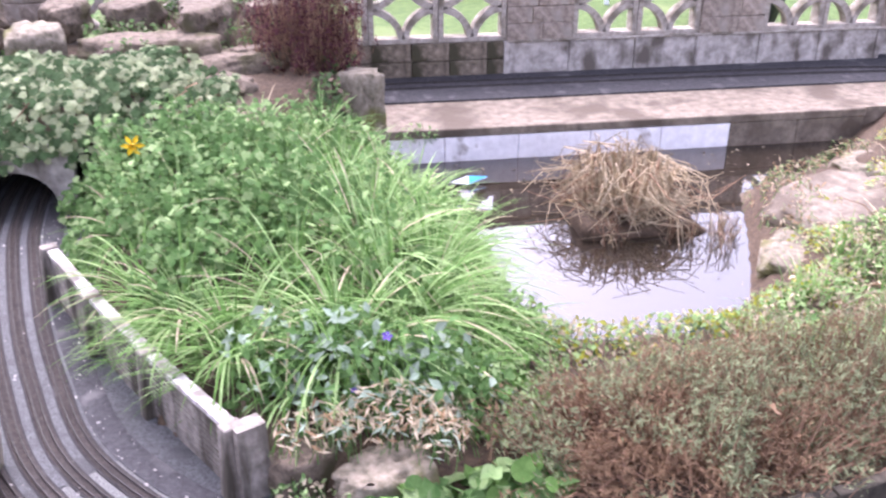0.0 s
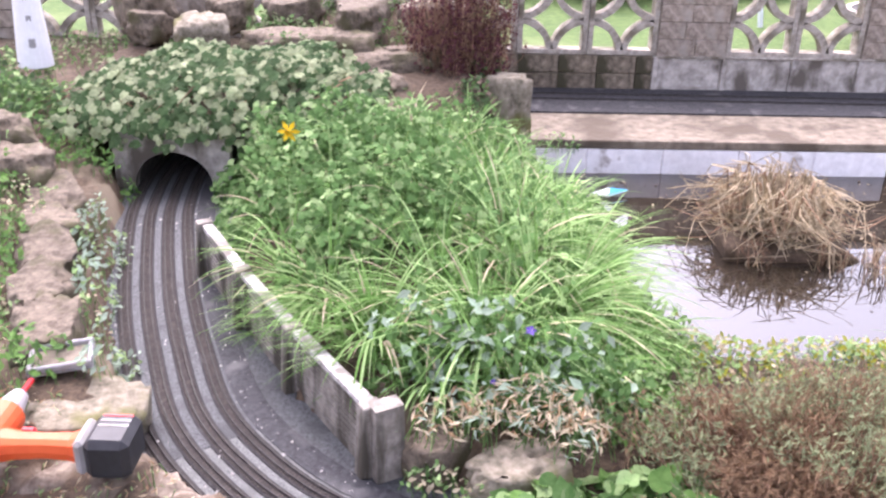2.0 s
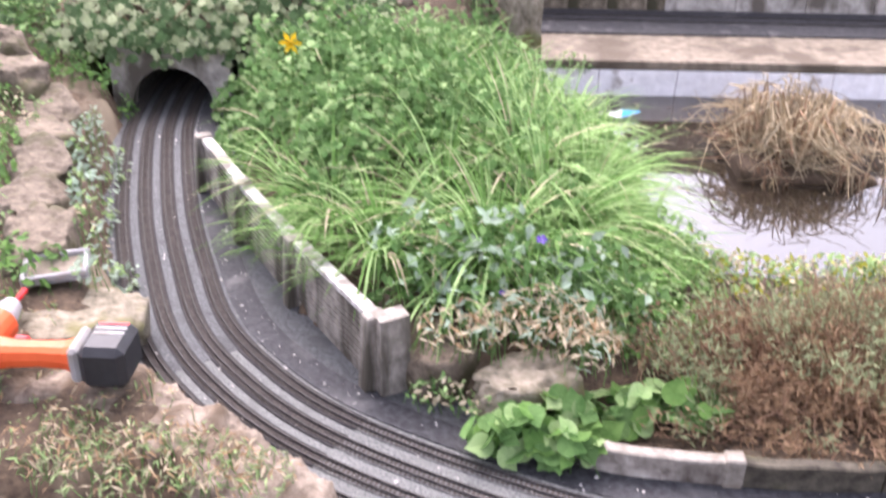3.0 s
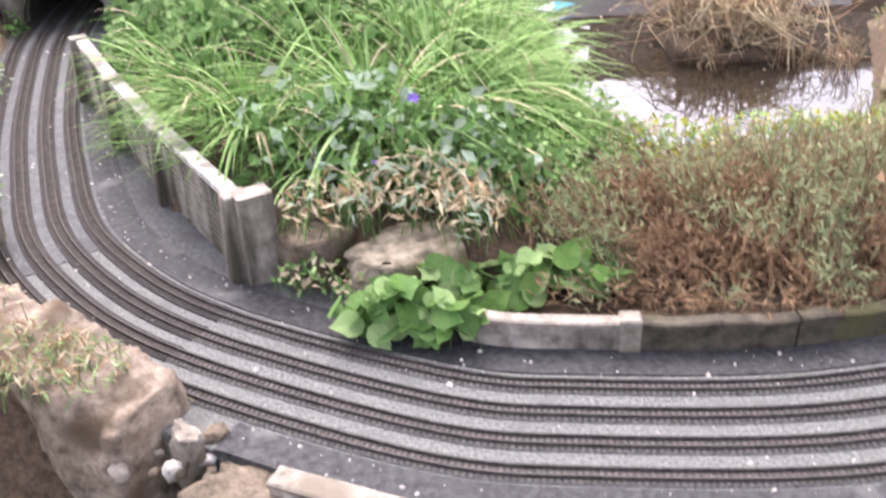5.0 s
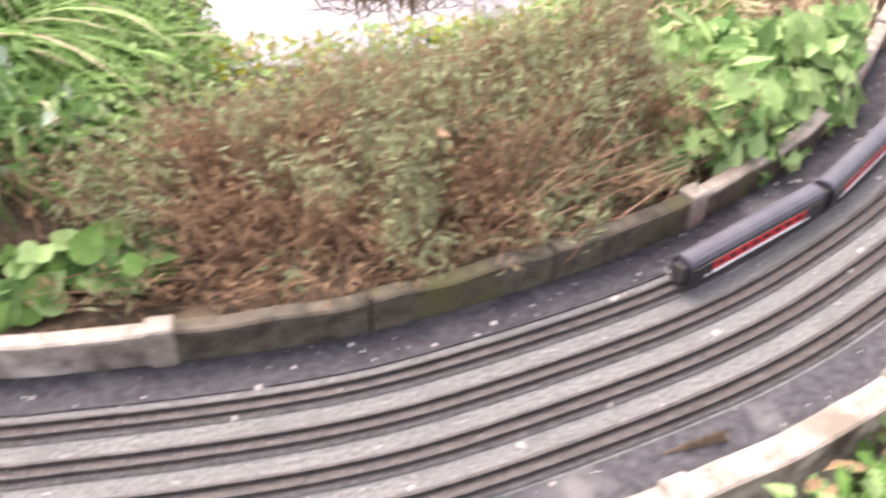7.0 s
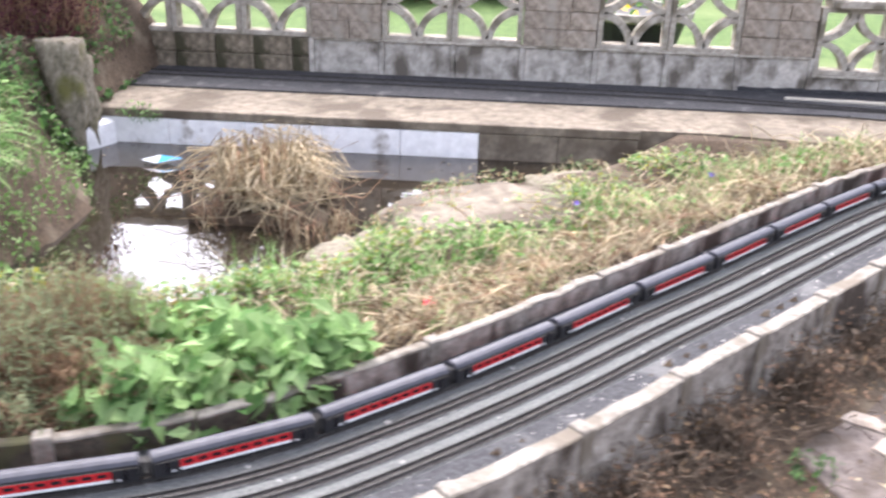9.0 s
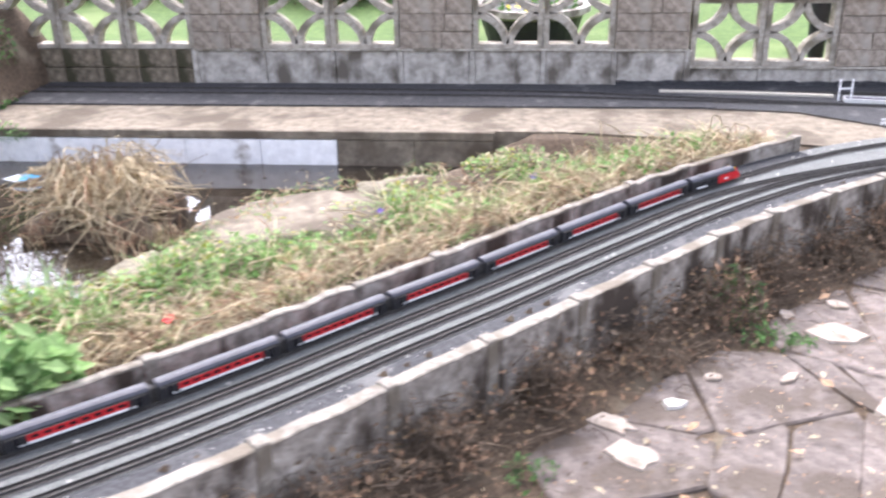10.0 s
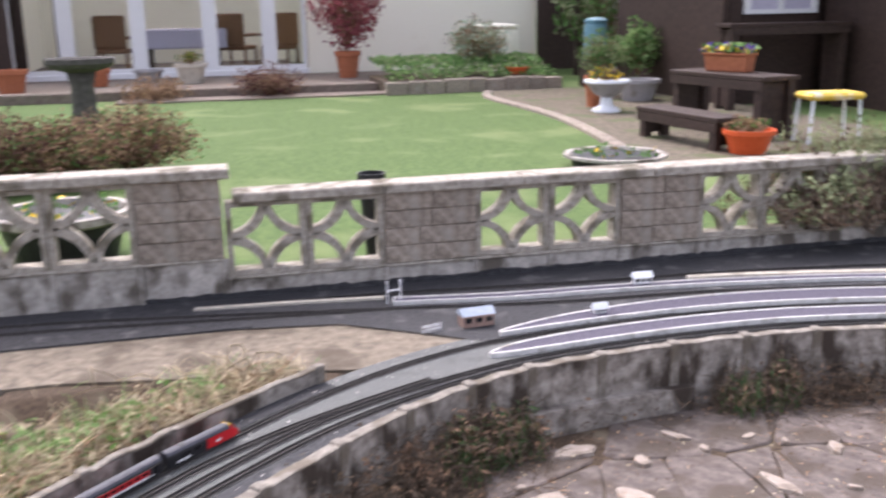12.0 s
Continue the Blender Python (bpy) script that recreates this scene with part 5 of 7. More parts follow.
# ---- right bank planting ----
def bank_litter():
    rng = random.Random(63)
    pile, moss = Pile(), Pile()
    for k in range(2600):
        s_ = rng.uniform(arc_at_x(1.45, 2.5), S_END - 0.05)
        d_ = 0.12 + abs(rng.gauss(0, 0.22))
        x, y, h = along(s_, d_)
        if y > 3.45 or bool(inside(np.array([x]), np.array([y]), POND)[0]):
            continue
        z = height_fast(x, y)
        a = rng.uniform(0, 6.2832)
        l = rng.uniform(0.03, 0.16)
        q = Vector((x, y, z + 0.005))
        e = q + Vector((math.cos(a) * l, math.sin(a) * l, rng.uniform(0.0, 0.07)))
        if lateral(np.array([e.x]), np.array([e.y]))[0][0] < 0.125:
            continue
        pile.add(*tube([q, q.lerp(e, 0.5) + Vector((0, 0, rng.uniform(0.0, 0.03))), e], [0.0026, 0.0021, 0.0009], 3), 0 if rng.random() < 0.75 else 1)
    for k in range(7000):
        x, y = along(rng.uniform(arc_at_x(1.5, 2.5), S_END + 0.05), 0.12 + abs(rng.gauss(0, 0.25)))[:2]
        if y > 3.55 or bool(inside(np.array([x]), np.array([y]), POND)[0]) or noise.noise(Vector((x * 4.5, y * 4.5, 7))) < rng.uniform(-0.25, 0.12):
            continue
        d_, s_ = lateral(np.array([x]), np.array([y]))
        if d_[0] < 0.15:
            continue
        z = height_fast(x, y)
        a = rng.uniform(0, 6.2832)
        blade(pile, (x, y, z), (math.cos(a), math.sin(a), 0), rng.uniform(0.03, 0.12), 0.0026, rng.uniform(0.3, 1.0), 0 if rng.random() < 0.5 + 0.15 * (x - 1.5) else rng.choice((1, 2, 3)), 3)
    for cx, cy, n in ((2.05, 2.28, 90), (2.35, 2.50, 70), (1.75, 2.05, 100), (1.55, 1.80, 120), (2.75, 2.95, 60), (1.35, 1.95, 110), (1.60, 2.15, 80), (2.2, 2.7, 90), (2.5, 2.62, 120), (2.95, 3.1, 90), (2.65, 2.8, 90), (3.2, 3.3, 70), (1.9, 2.2, 110)):
        for k in range(n):
            x, y = blob(rng, cx, cy, 0.09, 0.07)
            blade(pile, (x, y, height_fast(x, y)), (rng.uniform(-0.7, 0.7), rng.uniform(-0.7, 0.4), 0), rng.uniform(0.06, 0.19), 0.003, rng.uniform(0.3, 1.0), rng.choice((2, 2, 3, 3, 0)), 4)
    for k in range(420):
        x, y = along(rng.uniform(arc_at_x(1.6, 2.5), S_END), rng.uniform(0.16, 0.5))[:2]
        if y > 3.42 or bool(inside(np.array([x]), np.array([y]), POND)[0]):
            continue
        a, l = rng.uniform(0, 6.2832), rng.uniform(0.08, 0.22)
        q = Vector((x, y, height_fast(x, y)))
        c = Vector((math.cos(a) * l, math.sin(a) * l, 0))
        if lateral(np.array([x + c.x]), np.array([y + c.y]))[0][0] < 0.125:
            continue
        pile.add(*tube([q, q + c * 0.3 + Vector((0, 0, rng.uniform(0.03, 0.10))), q + c * 0.7 + Vector((0, 0, rng.uniform(0.03, 0.09))), q + c], [0.0032, 0.003, 0.0024, 0.001], 4), 0)
    thing("dry_grass", pile.mesh("dry_grass", (STRAW, TWIG, GRASS1, GRASS2)), "straw, dead stalks and grass tufts on the pond bank", "dry grass", "stuff")
    for k in range(2600):
        cx, cy, r = rng.choice(((1.95, 2.62, 0.20), (2.25, 2.85, 0.16), (1.62, 2.3, 0.16), (1.5, 2.1, 0.12), (1.3, 1.98, 0.10), (2.45, 2.7, 0.18), (2.05, 2.45, 0.18), (2.5, 3.2, 0.16)))
        x, y = blob(rng, cx, cy, r, r * 0.6)
        z = height_fast(x, y)
        leaf(moss, (x, y, max(z, WATER + 0.01) + rng.uniform(0.004, 0.03)), (rng.uniform(-0.6, 0.6), rng.uniform(-0.6, 0.3), 1), rng.uniform(0.012, 0.026), rng.randrange(3), rng, "oval")
    thing("moss", moss.mesh("moss", (MOSS, GRASS2, STRAW)), "yellow green moss on the pond bank stones", "moss", "stuff")


bank_litter()


def litter_front():
    """Dead leaves, twigs and weeds heaped against the front wall."""
    rng = random.Random(64)
    pile = Pile()
    lo, hi = arc_at_x(1.75, 2.5), ARC[-1] - 0.3
    for k in range(12000):
        s_ = rng.uniform(lo, hi)
        d_ = -0.302 - abs(rng.gauss(0, 0.10))
        x, y, h = along(s_, d_)
        gap = 4.25 < x < 4.95
        if gap and rng.random() < 0.9:
            continue
        dens = 0.5 + 0.5 * math.sin(s_ * 3.1) * math.sin(s_ * 1.3 + 1)
        if rng.random() > 0.35 + dens:
            continue
        z = height_fast(x, y) if x < 6.5 else -0.25
        near = max(0.0, 1 + (d_ + 0.30) / 0.16)
        top = z + near * rng.uniform(0.0, 0.14)
        if rng.random() < 0.45:
            a = rng.uniform(0, 6.2832)
            l = rng.uniform(0.03, 0.10)
            q = Vector((x, y, top))
            pile.add(*tube([q, q + Vector((math.cos(a) * l * 0.5, math.sin(a) * l * 0.5, rng.uniform(0, 0.03))), q + Vector((math.cos(a) * l, math.sin(a) * l, rng.uniform(-0.02, 0.03)))], [0.0016, 0.0013, 0.0006], 3), 0)
        else:
            leaf(pile, (x, y, top + 0.004), (rng.uniform(-0.8, 0.8), rng.uniform(-1.2, 0.2), 0.8), rng.uniform(0.008, 0.024), rng.choice((0, 1, 1, 2, 2, 3)), rng, "oval")
    thing("leaf_litter", pile.mesh("leaf_litter", (DEADWEED, DEADWEED, TWIG, BUSHDRY)), "brown dead leaves and twigs heaped against the front wall", "leaf litter", "stuff")
    lv = Pile()
    for k in range(150):
        x, y = rng.uniform(2.2, 5.9), rng.uniform(0.4, 3.0)
        d_, s_ = lateral(np.array([x]), np.array([y]))
        if d_[0] > -0.36:
            continue
        leaf(lv, (x, y, -0.205), (rng.uniform(-0.3, 0.3), rng.uniform(-0.3, 0.3), 1), rng.uniform(0.015, 0.05), rng.randrange(2), rng, rng.choice(("oval", "thin")))
    px = np.array([rng.uniform(2.2, 6.2) for k in range(16000)])
    py = np.array([rng.uniform(0.2, 3.2) for k in range(16000)])
    ok = lateral(px, py)[0]
    for x, y, d_ in zip(px.tolist(), py.tolist(), ok.tolist()):
        if d_ > -0.31 or noise.noise(Vector((x * 3.3, y * 3.3, 0))) < rng.uniform(-0.5, 0.25):
            continue
        leaf(lv, (x, y, -0.213 + rng.uniform(0, 0.004)), (rng.uniform(-0.4, 0.4), rng.uniform(-0.4, 0.4), 1), rng.uniform(0.005, 0.018), rng.choice((2, 2, 3, 3, 3, 1, 0)), rng, rng.choice(("oval", "thin")))
    thing("fallen_leaves", lv.mesh("fallen_leaves", (DRYLEAF, STRAW, TWIG, SOIL)), "scattered pale fallen leaves on the paving", "leaf litter", "stuff")


litter_front()
leafy("withered_plant", "brown withered weeds growing against the front wall", [(*along(arc_at_x(q, 2.5), -0.39)[:2], 0.09, 0.07, 170) for q in (2.9, 3.75, 3.9, 4.05, 5.0, 5.15)], (DEADWEED, TWIG, DEADWEED, IVY1), 0.035, "thin", 72, 0.19)
for k, q in enumerate((1.95, 2.15, 2.4, 2.62, 2.85, 3.05, 3.35, 3.6, 3.85, 4.05, 4.98, 5.2, 5.45)):
    wx, wy, _ = along(arc_at_x(q, 2.3), -0.36)
    bush("dead_weed", "brown dead weeds standing against the front wall", wx, wy, height_fast(wx, wy), 0.11, 0.07, 0.13 + 0.05 * (k % 3), 130, 620, (DEADWEED, TWIG), 0.020, 140 + k, DEADWEED, "thin", 0.1)
leafy("leafy_plant", "small green weed at the foot of the front wall", [(3.30, 2.20, 0.10, 0.06, 90), (2.62, 1.55, 0.07, 0.05, 40)], (IVY1, LEAF1), 0.022, "oval", 71, 0.08)


# ---- model station yard ----
PLAT = material("platform_tarmac", (0.06, 0.055, 0.075), (0.11, 0.10, 0.13), 0.85, 60, 8, 0.2)
EDGE = material("platform_edge", (0.50, 0.49, 0.46), (0.74, 0.73, 0.70), 0.8, 40, 16, 0.2, (0.32, 0.30, 0.26), 0.58)
CREAM = material("cream_concrete", (0.42, 0.38, 0.31), (0.62, 0.57, 0.48), 0.85, 40, 10, 0.2, (0.28, 0.25, 0.20), 0.58)


def platform(line_a, line_b, label, top=0.016):
    """A long model platform between two plan lines, with pale edges."""
    t = tagged(new("platform"), label, "model platform", "station platforms")
    a, b = np.array(line_a), np.array(line_b)
    vs = [(x, y, z) for (x, y), z in zip(np.repeat(a, 2, 0), [0.0, top] * len(a))] + [(x, y, z) for (x, y), z in zip(np.repeat(b, 2, 0), [0.0, top] * len(b))]
    n, fs = 2 * len(a), []
    for i in range(len(a) - 1):
        p, q = 2 * i, 2 * i + 2
        fs += [(p, q, q + 1, p + 1), (n + p, n + p + 1, n + q + 1, n + q), (p + 1, q + 1, n + q + 1, n + p + 1)]
    fs += [(0, 1, n + 1, n), (n - 2, n - 1, 2 * n - 1, 2 * n - 2)]
    part("surface", mesh_of("surface", vs, fs, (PLAT,)), None, t)
    for ln in (a, b):
        part("edging", mesh_of("edging", *extrude_line(np.c_[ln, np.full(len(ln), 0.0)], [(-0.0042, 0.0), (-0.0042, top + 0.0025), (0.0042, top + 0.0025), (0.0042, 0.0)]), (EDGE,)), None, t, "worn white edge")
    e = np.array([a[0], (a[0] + b[0]) / 2, b[0]])
    part("ramp_end", mesh_of("ramp_end", *extrude_line(e, [(-0.0035, 0.0), (-0.0035, top + 0.002), (0.0035, top + 0.002), (0.0035, 0.0)]), (EDGE,)), None, t)
    return t


s0 = arc_at_x(4.13, 3.0)
ss = np.arange(s0, ARC[-1] - 0.05, 0.05)
platform([along(s, -0.152 + 0.03 * math.exp(-(s - s0) * 10))[:2] for s in ss], [along(s, -0.052 - 0.055 * math.exp(-(s - s0) * 6))[:2] for s in ss], "long narrow dark platform with white edges beside the tracks")
s0 = arc_at_x(4.26, 3.0)
ss = np.arange(s0, ARC[-1] - 0.05, 0.05)
platform([along(s, 0.045)[:2] for s in ss], [along(s, 0.062 + 0.115 * (1 - math.exp(-(s - s0) * 2.6)))[:2] for s in ss], "tapering dark platform with white edges in the yard")
p3 = spline([(3.96, 3.965), (4.41, 3.895), (4.89, 3.865), (5.38, 3.81), (6.0, 3.69), (7.0, 3.4)], 0.06)
platform(p3 + [0, -0.002], p3 + [0.01, 0.052], "pale edged platform near the garden wall")
p4 = spline([(5.24, 3.95), (5.5, 3.915), (6.08, 3.79), (7.0, 3.55)], 0.06)
tagged(part("kerb", mesh_of("kerb", *extrude_line(p4, [(-0.018, 0), (-0.018, 0.014), (0.018, 0.014), (0.018, 0)]), (CREAM,)), None, None), "cream kerb strip in the model yard", "kerb")
kerb = spline([(3.19, 4.125), (3.55, 4.10), (3.95, 4.055)], 0.05)
tagged(part("kerb", mesh_of("kerb", *extrude_line(kerb, [(-0.012, 0), (-0.012, 0.012), (0.012, 0.012), (0.012, 0)]), (CREAM,)), None, None), "pale kerb strip beside the siding", "kerb")
ROOFBLUE = material("slate_blue_roof", (0.28, 0.33, 0.40), (0.42, 0.47, 0.54), 0.6, 60, 10, 0.2)
BRICKRED = material("model_brick", (0.25, 0.16, 0.13), (0.38, 0.26, 0.21), 0.85, 120, 20, 0.2)


def model_hut(x, y, turn, w, d, h, roofmat, wallmat, label, z=0.017):
    t = tagged(new("model_hut"), label, "model building", "model buildings")
    part("wall", boxes((-w / 2, w / 2, -d / 2, d / 2, 0, h), bev=0.001), wallmat, t)
    o = 0.006
    vs = [(-w / 2 - o, -d / 2 - o, h + 0.001), (w / 2 + o, -d / 2 - o, h + 0.001), (w / 2 + o, d / 2 + o, h + 0.001), (-w / 2 - o, d / 2 + o, h + 0.001), (-w / 2 - o, 0, h + 0.024), (w / 2 + o, 0, h + 0.024)]
    part("roof", mesh_of("roof", vs, [(0, 1, 5, 4), (2, 3, 4, 5), (0, 4, 3), (1, 2, 5), (3, 2, 1, 0)], (roofmat,)), None, t)
    for k in range(3):
        xx = -w / 2 + w * (k + 0.5) / 3
        part("window", boxes((xx - w * 0.1, xx + w * 0.1, -d / 2 - 0.0015, -d / 2 + 0.001, h * 0.4, h * 0.8)), GLASSDARK, t)
    t.matrix_world = pose(x, y, z, 0, 0, turn)


model_hut(4.205, 3.645, 6, 0.12, 0.06, 0.045, ROOFBLUE, BRICKRED, "small brick model hut with pale blue roof", 0.003)
model_hut(5.0, 3.90, -3, 0.075, 0.03, 0.028, FISHWHITE, WHITE, "tiny white model shelter on the platform", 0.0185)
model_hut(6.35, 3.86, -14, 0.12, 0.06, 0.05, FISHWHITE, WHITE, "white model building beside the wall", 0.003)
model_hut(4.68, 3.60, 2, 0.05, 0.02, 0.018, FISHWHITE, WHITE, "tiny white model kiosk in the yard", 0.0165)


def signal_frame(x, y, turn):
    t = tagged(new("signal_gantry"), "white model signal gantry at the yard entrance", "signal")
    for dx in (-0.028, 0.028):
        part("post", boxes((dx - 0.003, dx + 0.003, -0.003, 0.003, 0, 0.085), bev=0.0005), WHITE, t)
    part("beam", boxes((-0.031, 0.031, -0.0025, 0.0025, 0.050, 0.056)), WHITE, t)
    part("ladder", boxes((0.027, 0.031, -0.045, -0.003, 0.0, 0.006)), WHITE, t)
    for dx in (-0.028, 0.028):
        part("finial", boxes((dx - 0.005, dx + 0.005, -0.004, 0.004, 0.0855, 0.094), bev=0.001), WHITE, t)
    t.matrix_world = pose(x, y, 0.003, 0, 0, turn)


signal_frame(3.965, 3.99, 10)


def model_fence(x, y, turn):
    t = tagged(new("model_fence"), "white model picket fence beside the platform end", "fence")
    for k in range(5):
        part("picket", boxes((k * 0.018 - 0.002, k * 0.018 + 0.002, -0.0015, 0.0015, 0, 0.03)), WHITE, t)
    for z in (0.008, 0.022):
        part("rail", boxes((-0.004, 0.076, 0.0018, 0.004, z, z + 0.004)), WHITE, t)
    t.matrix_world = pose(x, y, 0.003, 0, 0, turn)


model_fence(3.995, 3.60, 18)


# ---- small things on the near bank ----
ORANGE = material("orange_plastic", (0.60, 0.09, 0.025), (0.68, 0.12, 0.035), 0.45, 20, 10, 0.05)
BLACKPL = material("black_plastic", (0.018, 0.018, 0.02), (0.03, 0.03, 0.033), 0.45, 40, 10, 0.05)
WICKER = material("wicker", (0.14, 0.075, 0.04), (0.25, 0.14, 0.075), 0.8, 60, 20, 0.3)
GREYPL = material("grey_plastic", (0.26, 0.25, 0.25), (0.36, 0.35, 0.35), 0.5, 40, 10, 0.05, (0.20, 0.18, 0.15), 0.6)


def swept(path, sizes, seg=10):
    """A rounded body through stations with (half width, half height) sections."""
    vs, fs = [], []
    for (x, y, z), (w, h) in zip(path, sizes):
        for k in range(seg):
            a = 2 * math.pi * k / seg
            c, s_ = math.cos(a), math.sin(a)
            vs.append((x + math.copysign(abs(c) ** 0.7, c) * w, y, z + math.copysign(abs(s_) ** 0.7, s_) * h))
    for i in range(len(path) - 1):
        for k in range(seg):
            a, b = i * seg + k, i * seg + (k + 1) % seg
            fs.append((a, b, b + seg, a + seg))
    fs += [tuple(range(seg))[::-1], tuple((len(path) - 1) * seg + k for k in range(seg))]
    return vs, fs


DRILL = (-0.925, 1.215, 0.10)


def cordless_drill():
    """Lies on its side; local y runs along the grip from the motor to the battery."""
    t = tagged(new("cordless_drill"), "orange and black cordless drill lying on the bank", "drill")
    part("grip", mesh_of("grip", *swept([(0, 0.0, 0.03), (0, 0.03, 0.03), (0, 0.07, 0.031), (0, 0.105, 0.031), (0, 0.12, 0.032)], [(0.026, 0.022), (0.019, 0.018), (0.017, 0.017), (0.020, 0.018), (0.026, 0.022)]), (ORANGE,)), None, t, "orange grip", )
    part("collar", boxes((-0.033, 0.033, 0.118, 0.134, 0.004, 0.060), bev=0.006), GREYPL, t, "grey collar")
    bat = part("battery", boxes((-0.040, 0.040, 0.134, 0.198, 0.0, 0.066), bev=0.010), BLACKPL, t, "black battery pack")
    for k in range(3):
        part("marking", boxes((-0.03 + 0.012 * k, -0.026 + 0.012 * k, 0.145, 0.188, 0.0655, 0.0668)), (RED, GREYPL, GREYPL)[k], bat)
    bm = bmesh.new()
    bmesh.ops.create_cone(bm, cap_ends=True, segments=18, radius1=0.030, radius2=0.028, depth=0.13, matrix=pose(0.0, -0.02, 0.034, 0, 90, 0))
    part("motor_housing", bm, ORANGE, t)
    bm = bmesh.new()
    bmesh.ops.create_cone(bm, cap_ends=True, segments=18, radius1=0.014, radius2=0.024, depth=0.05, matrix=pose(-0.09, -0.02, 0.034, 0, 90, 0))
    part("chuck", bm, GREYPL, t, "dark grey chuck")
    bm = bmesh.new()
    bmesh.ops.create_cone(bm, cap_ends=True, segments=10, radius1=0.005, radius2=0.004, depth=0.045, matrix=pose(-0.136, -0.02, 0.034, 0, 90, 0))
    part("bit_holder", bm, RED, t, "red bit holder")
    bm = bmesh.new()
    bmesh.ops.create_cone(bm, cap_ends=True, segments=8, radius1=0.0015, radius2=0.003, depth=0.03, matrix=pose(-0.173, -0.02, 0.034, 0, 90, 0))
    part("bit", bm, RAIL, t, "steel screwdriver bit")
    part("trigger", boxes((-0.03, -0.018, 0.022, 0.044, 0.02, 0.042), bev=0.003), RED, t)
    t.matrix_world = pose(*DRILL, 0, 0, -92) @ Matrix.Scale(1.3, 4)


cordless_drill()


def cable(name, label, mat, pts):
    line = spline(pts, 0.015)
    thing(name, mesh_of(name, *tube(line.tolist(), [0.0028] * len(line), 6), (mat,), smooth=True), label, "cable", group="wiring")


cable("cable", "thin red cable hanging below the stone ledge", RED, [(-0.79, 1.10, -0.03), (-0.735, 1.04, -0.10), (-0.66, 0.985, -0.13), (-0.60, 0.965, -0.10), (-0.57, 0.955, -0.06)])
cable("cable", "thin blue cable hanging below the stone ledge", BLUE, [(-0.78, 1.09, -0.02), (-0.715, 1.03, -0.085), (-0.645, 0.975, -0.125), (-0.585, 0.955, -0.11), (-0.555, 0.945, -0.07)])
tagged(part("wooden_post", boxes((-0.845, -0.79, 1.075, 1.12, -0.26, 0.0), bev=0.004), WICKER, None), "short brown wooden post under the stone ledge", "post")
tagged(part("junction_box", boxes((-0.935, -0.865, 1.0, 1.07, -0.26, -0.02), bev=0.008), GREYPL, None), "grey plastic junction box below the bank", "box")


def plastic_tray():
    t = tagged(new("plastic_tray"), "shallow grey plastic tray with dried silt inside", "tray")
    bm = bmesh.new()
    w, d, h = 0.066, 0.046, 0.02
    box(bm, -w, w, -d, d, 0, 0.003)
    for x0, x1, y0, y1 in ((-w, w, -d, -d + 0.010), (-w, w, d - 0.010, d), (-w, -w + 0.010, -d + 0.0101, d - 0.0101), (w - 0.010, w, -d + 0.0101, d - 0.0101)):
        box(bm, x0, x1, y0, y1, 0.0031, h, bev=0.003)
    part("shell", bm, GREYPL, t)
    part("silt", boxes((-w + 0.011, w - 0.011, -d + 0.011, d - 0.011, 0.0032, 0.009)), CONCRETE, t, "pale dried silt")
    t.matrix_world = pose(-0.915, 1.515, 0.135, 4, -3, 14)


plastic_tray()


def white_tower():
    """A white model mill tower on the bank."""
    t = tagged(new("model_tower"), "white tapering model mill tower on the bank", "model tower")
    vs, fs = lathe([(0.066, -0.08), (0.062, 0.0), (0.056, 0.08), (0.046, 0.22), (0.042, 0.30), (0.046, 0.305), (0.03, 0.34), (0.0, 0.36)], 20)
    part("tower", mesh_of("tower", vs, fs, (WHITE,), smooth=False), None, t)
    part("door", boxes((-0.012, 0.012, -0.064, -0.054, 0.0, 0.035), bev=0.003), GREYPL, t, "grey arched door")
    for z in (0.10, 0.18):
        part("window", boxes((-0.009, 0.009, -0.060 + z * 0.06, -0.050 + z * 0.06, z, z + 0.02)), GREYPL, t)
    t.matrix_world = pose(-1.66, 3.42, 0.37, 0, 0, 20)


white_tower()


def daffodil(x, y, z):
    t = tagged(new("daffodil"), "single yellow daffodil in bloom among grass", "flower")
    g = height_fast(x, y)
    part("stem", mesh_of("stem", *tube([(0, 0.03, g - z), (0, 0.02, (g - z) * 0.4), (0, 0, 0)], [0.003, 0.0028, 0.0022], 6), (GRASS1,)), None, t)
    for k in range(6):
        a = k * math.pi / 3
        c, s_ = math.cos(a), math.sin(a)
        part("petal", mesh_of("petal", [(0, 0, 0), (0.020 * c - 0.008 * s_, -0.004, 0.020 * s_ + 0.008 * c), (0.036 * c, -0.001, 0.036 * s_), (0.020 * c + 0.008 * s_, -0.004, 0.020 * s_ - 0.008 * c)], [(0, 1, 2), (0, 2, 3)], (PETAL,)), None, t)
    vs, fs = lathe([(0.006, 0), (0.008, 0.010), (0.011, 0.020)], 10)
    cup = mesh_of("trumpet", [(a, -c, b) for a, b, c in vs], fs[:-1], (PETAL,))
    part("trumpet", cup, None, t)
    t.location = (x, y, z)


PETAL = material("daffodil_yellow", (0.80, 0.52, 0.01), (0.88, 0.62, 0.02), 0.6, 20, 10, 0.0)
VIOLET = material("violet_petal", (0.06, 0.03, 0.20), (0.12, 0.06, 0.32), 0.6, 20, 10, 0.0)
daffodil(-0.547, 2.47, 0.345)


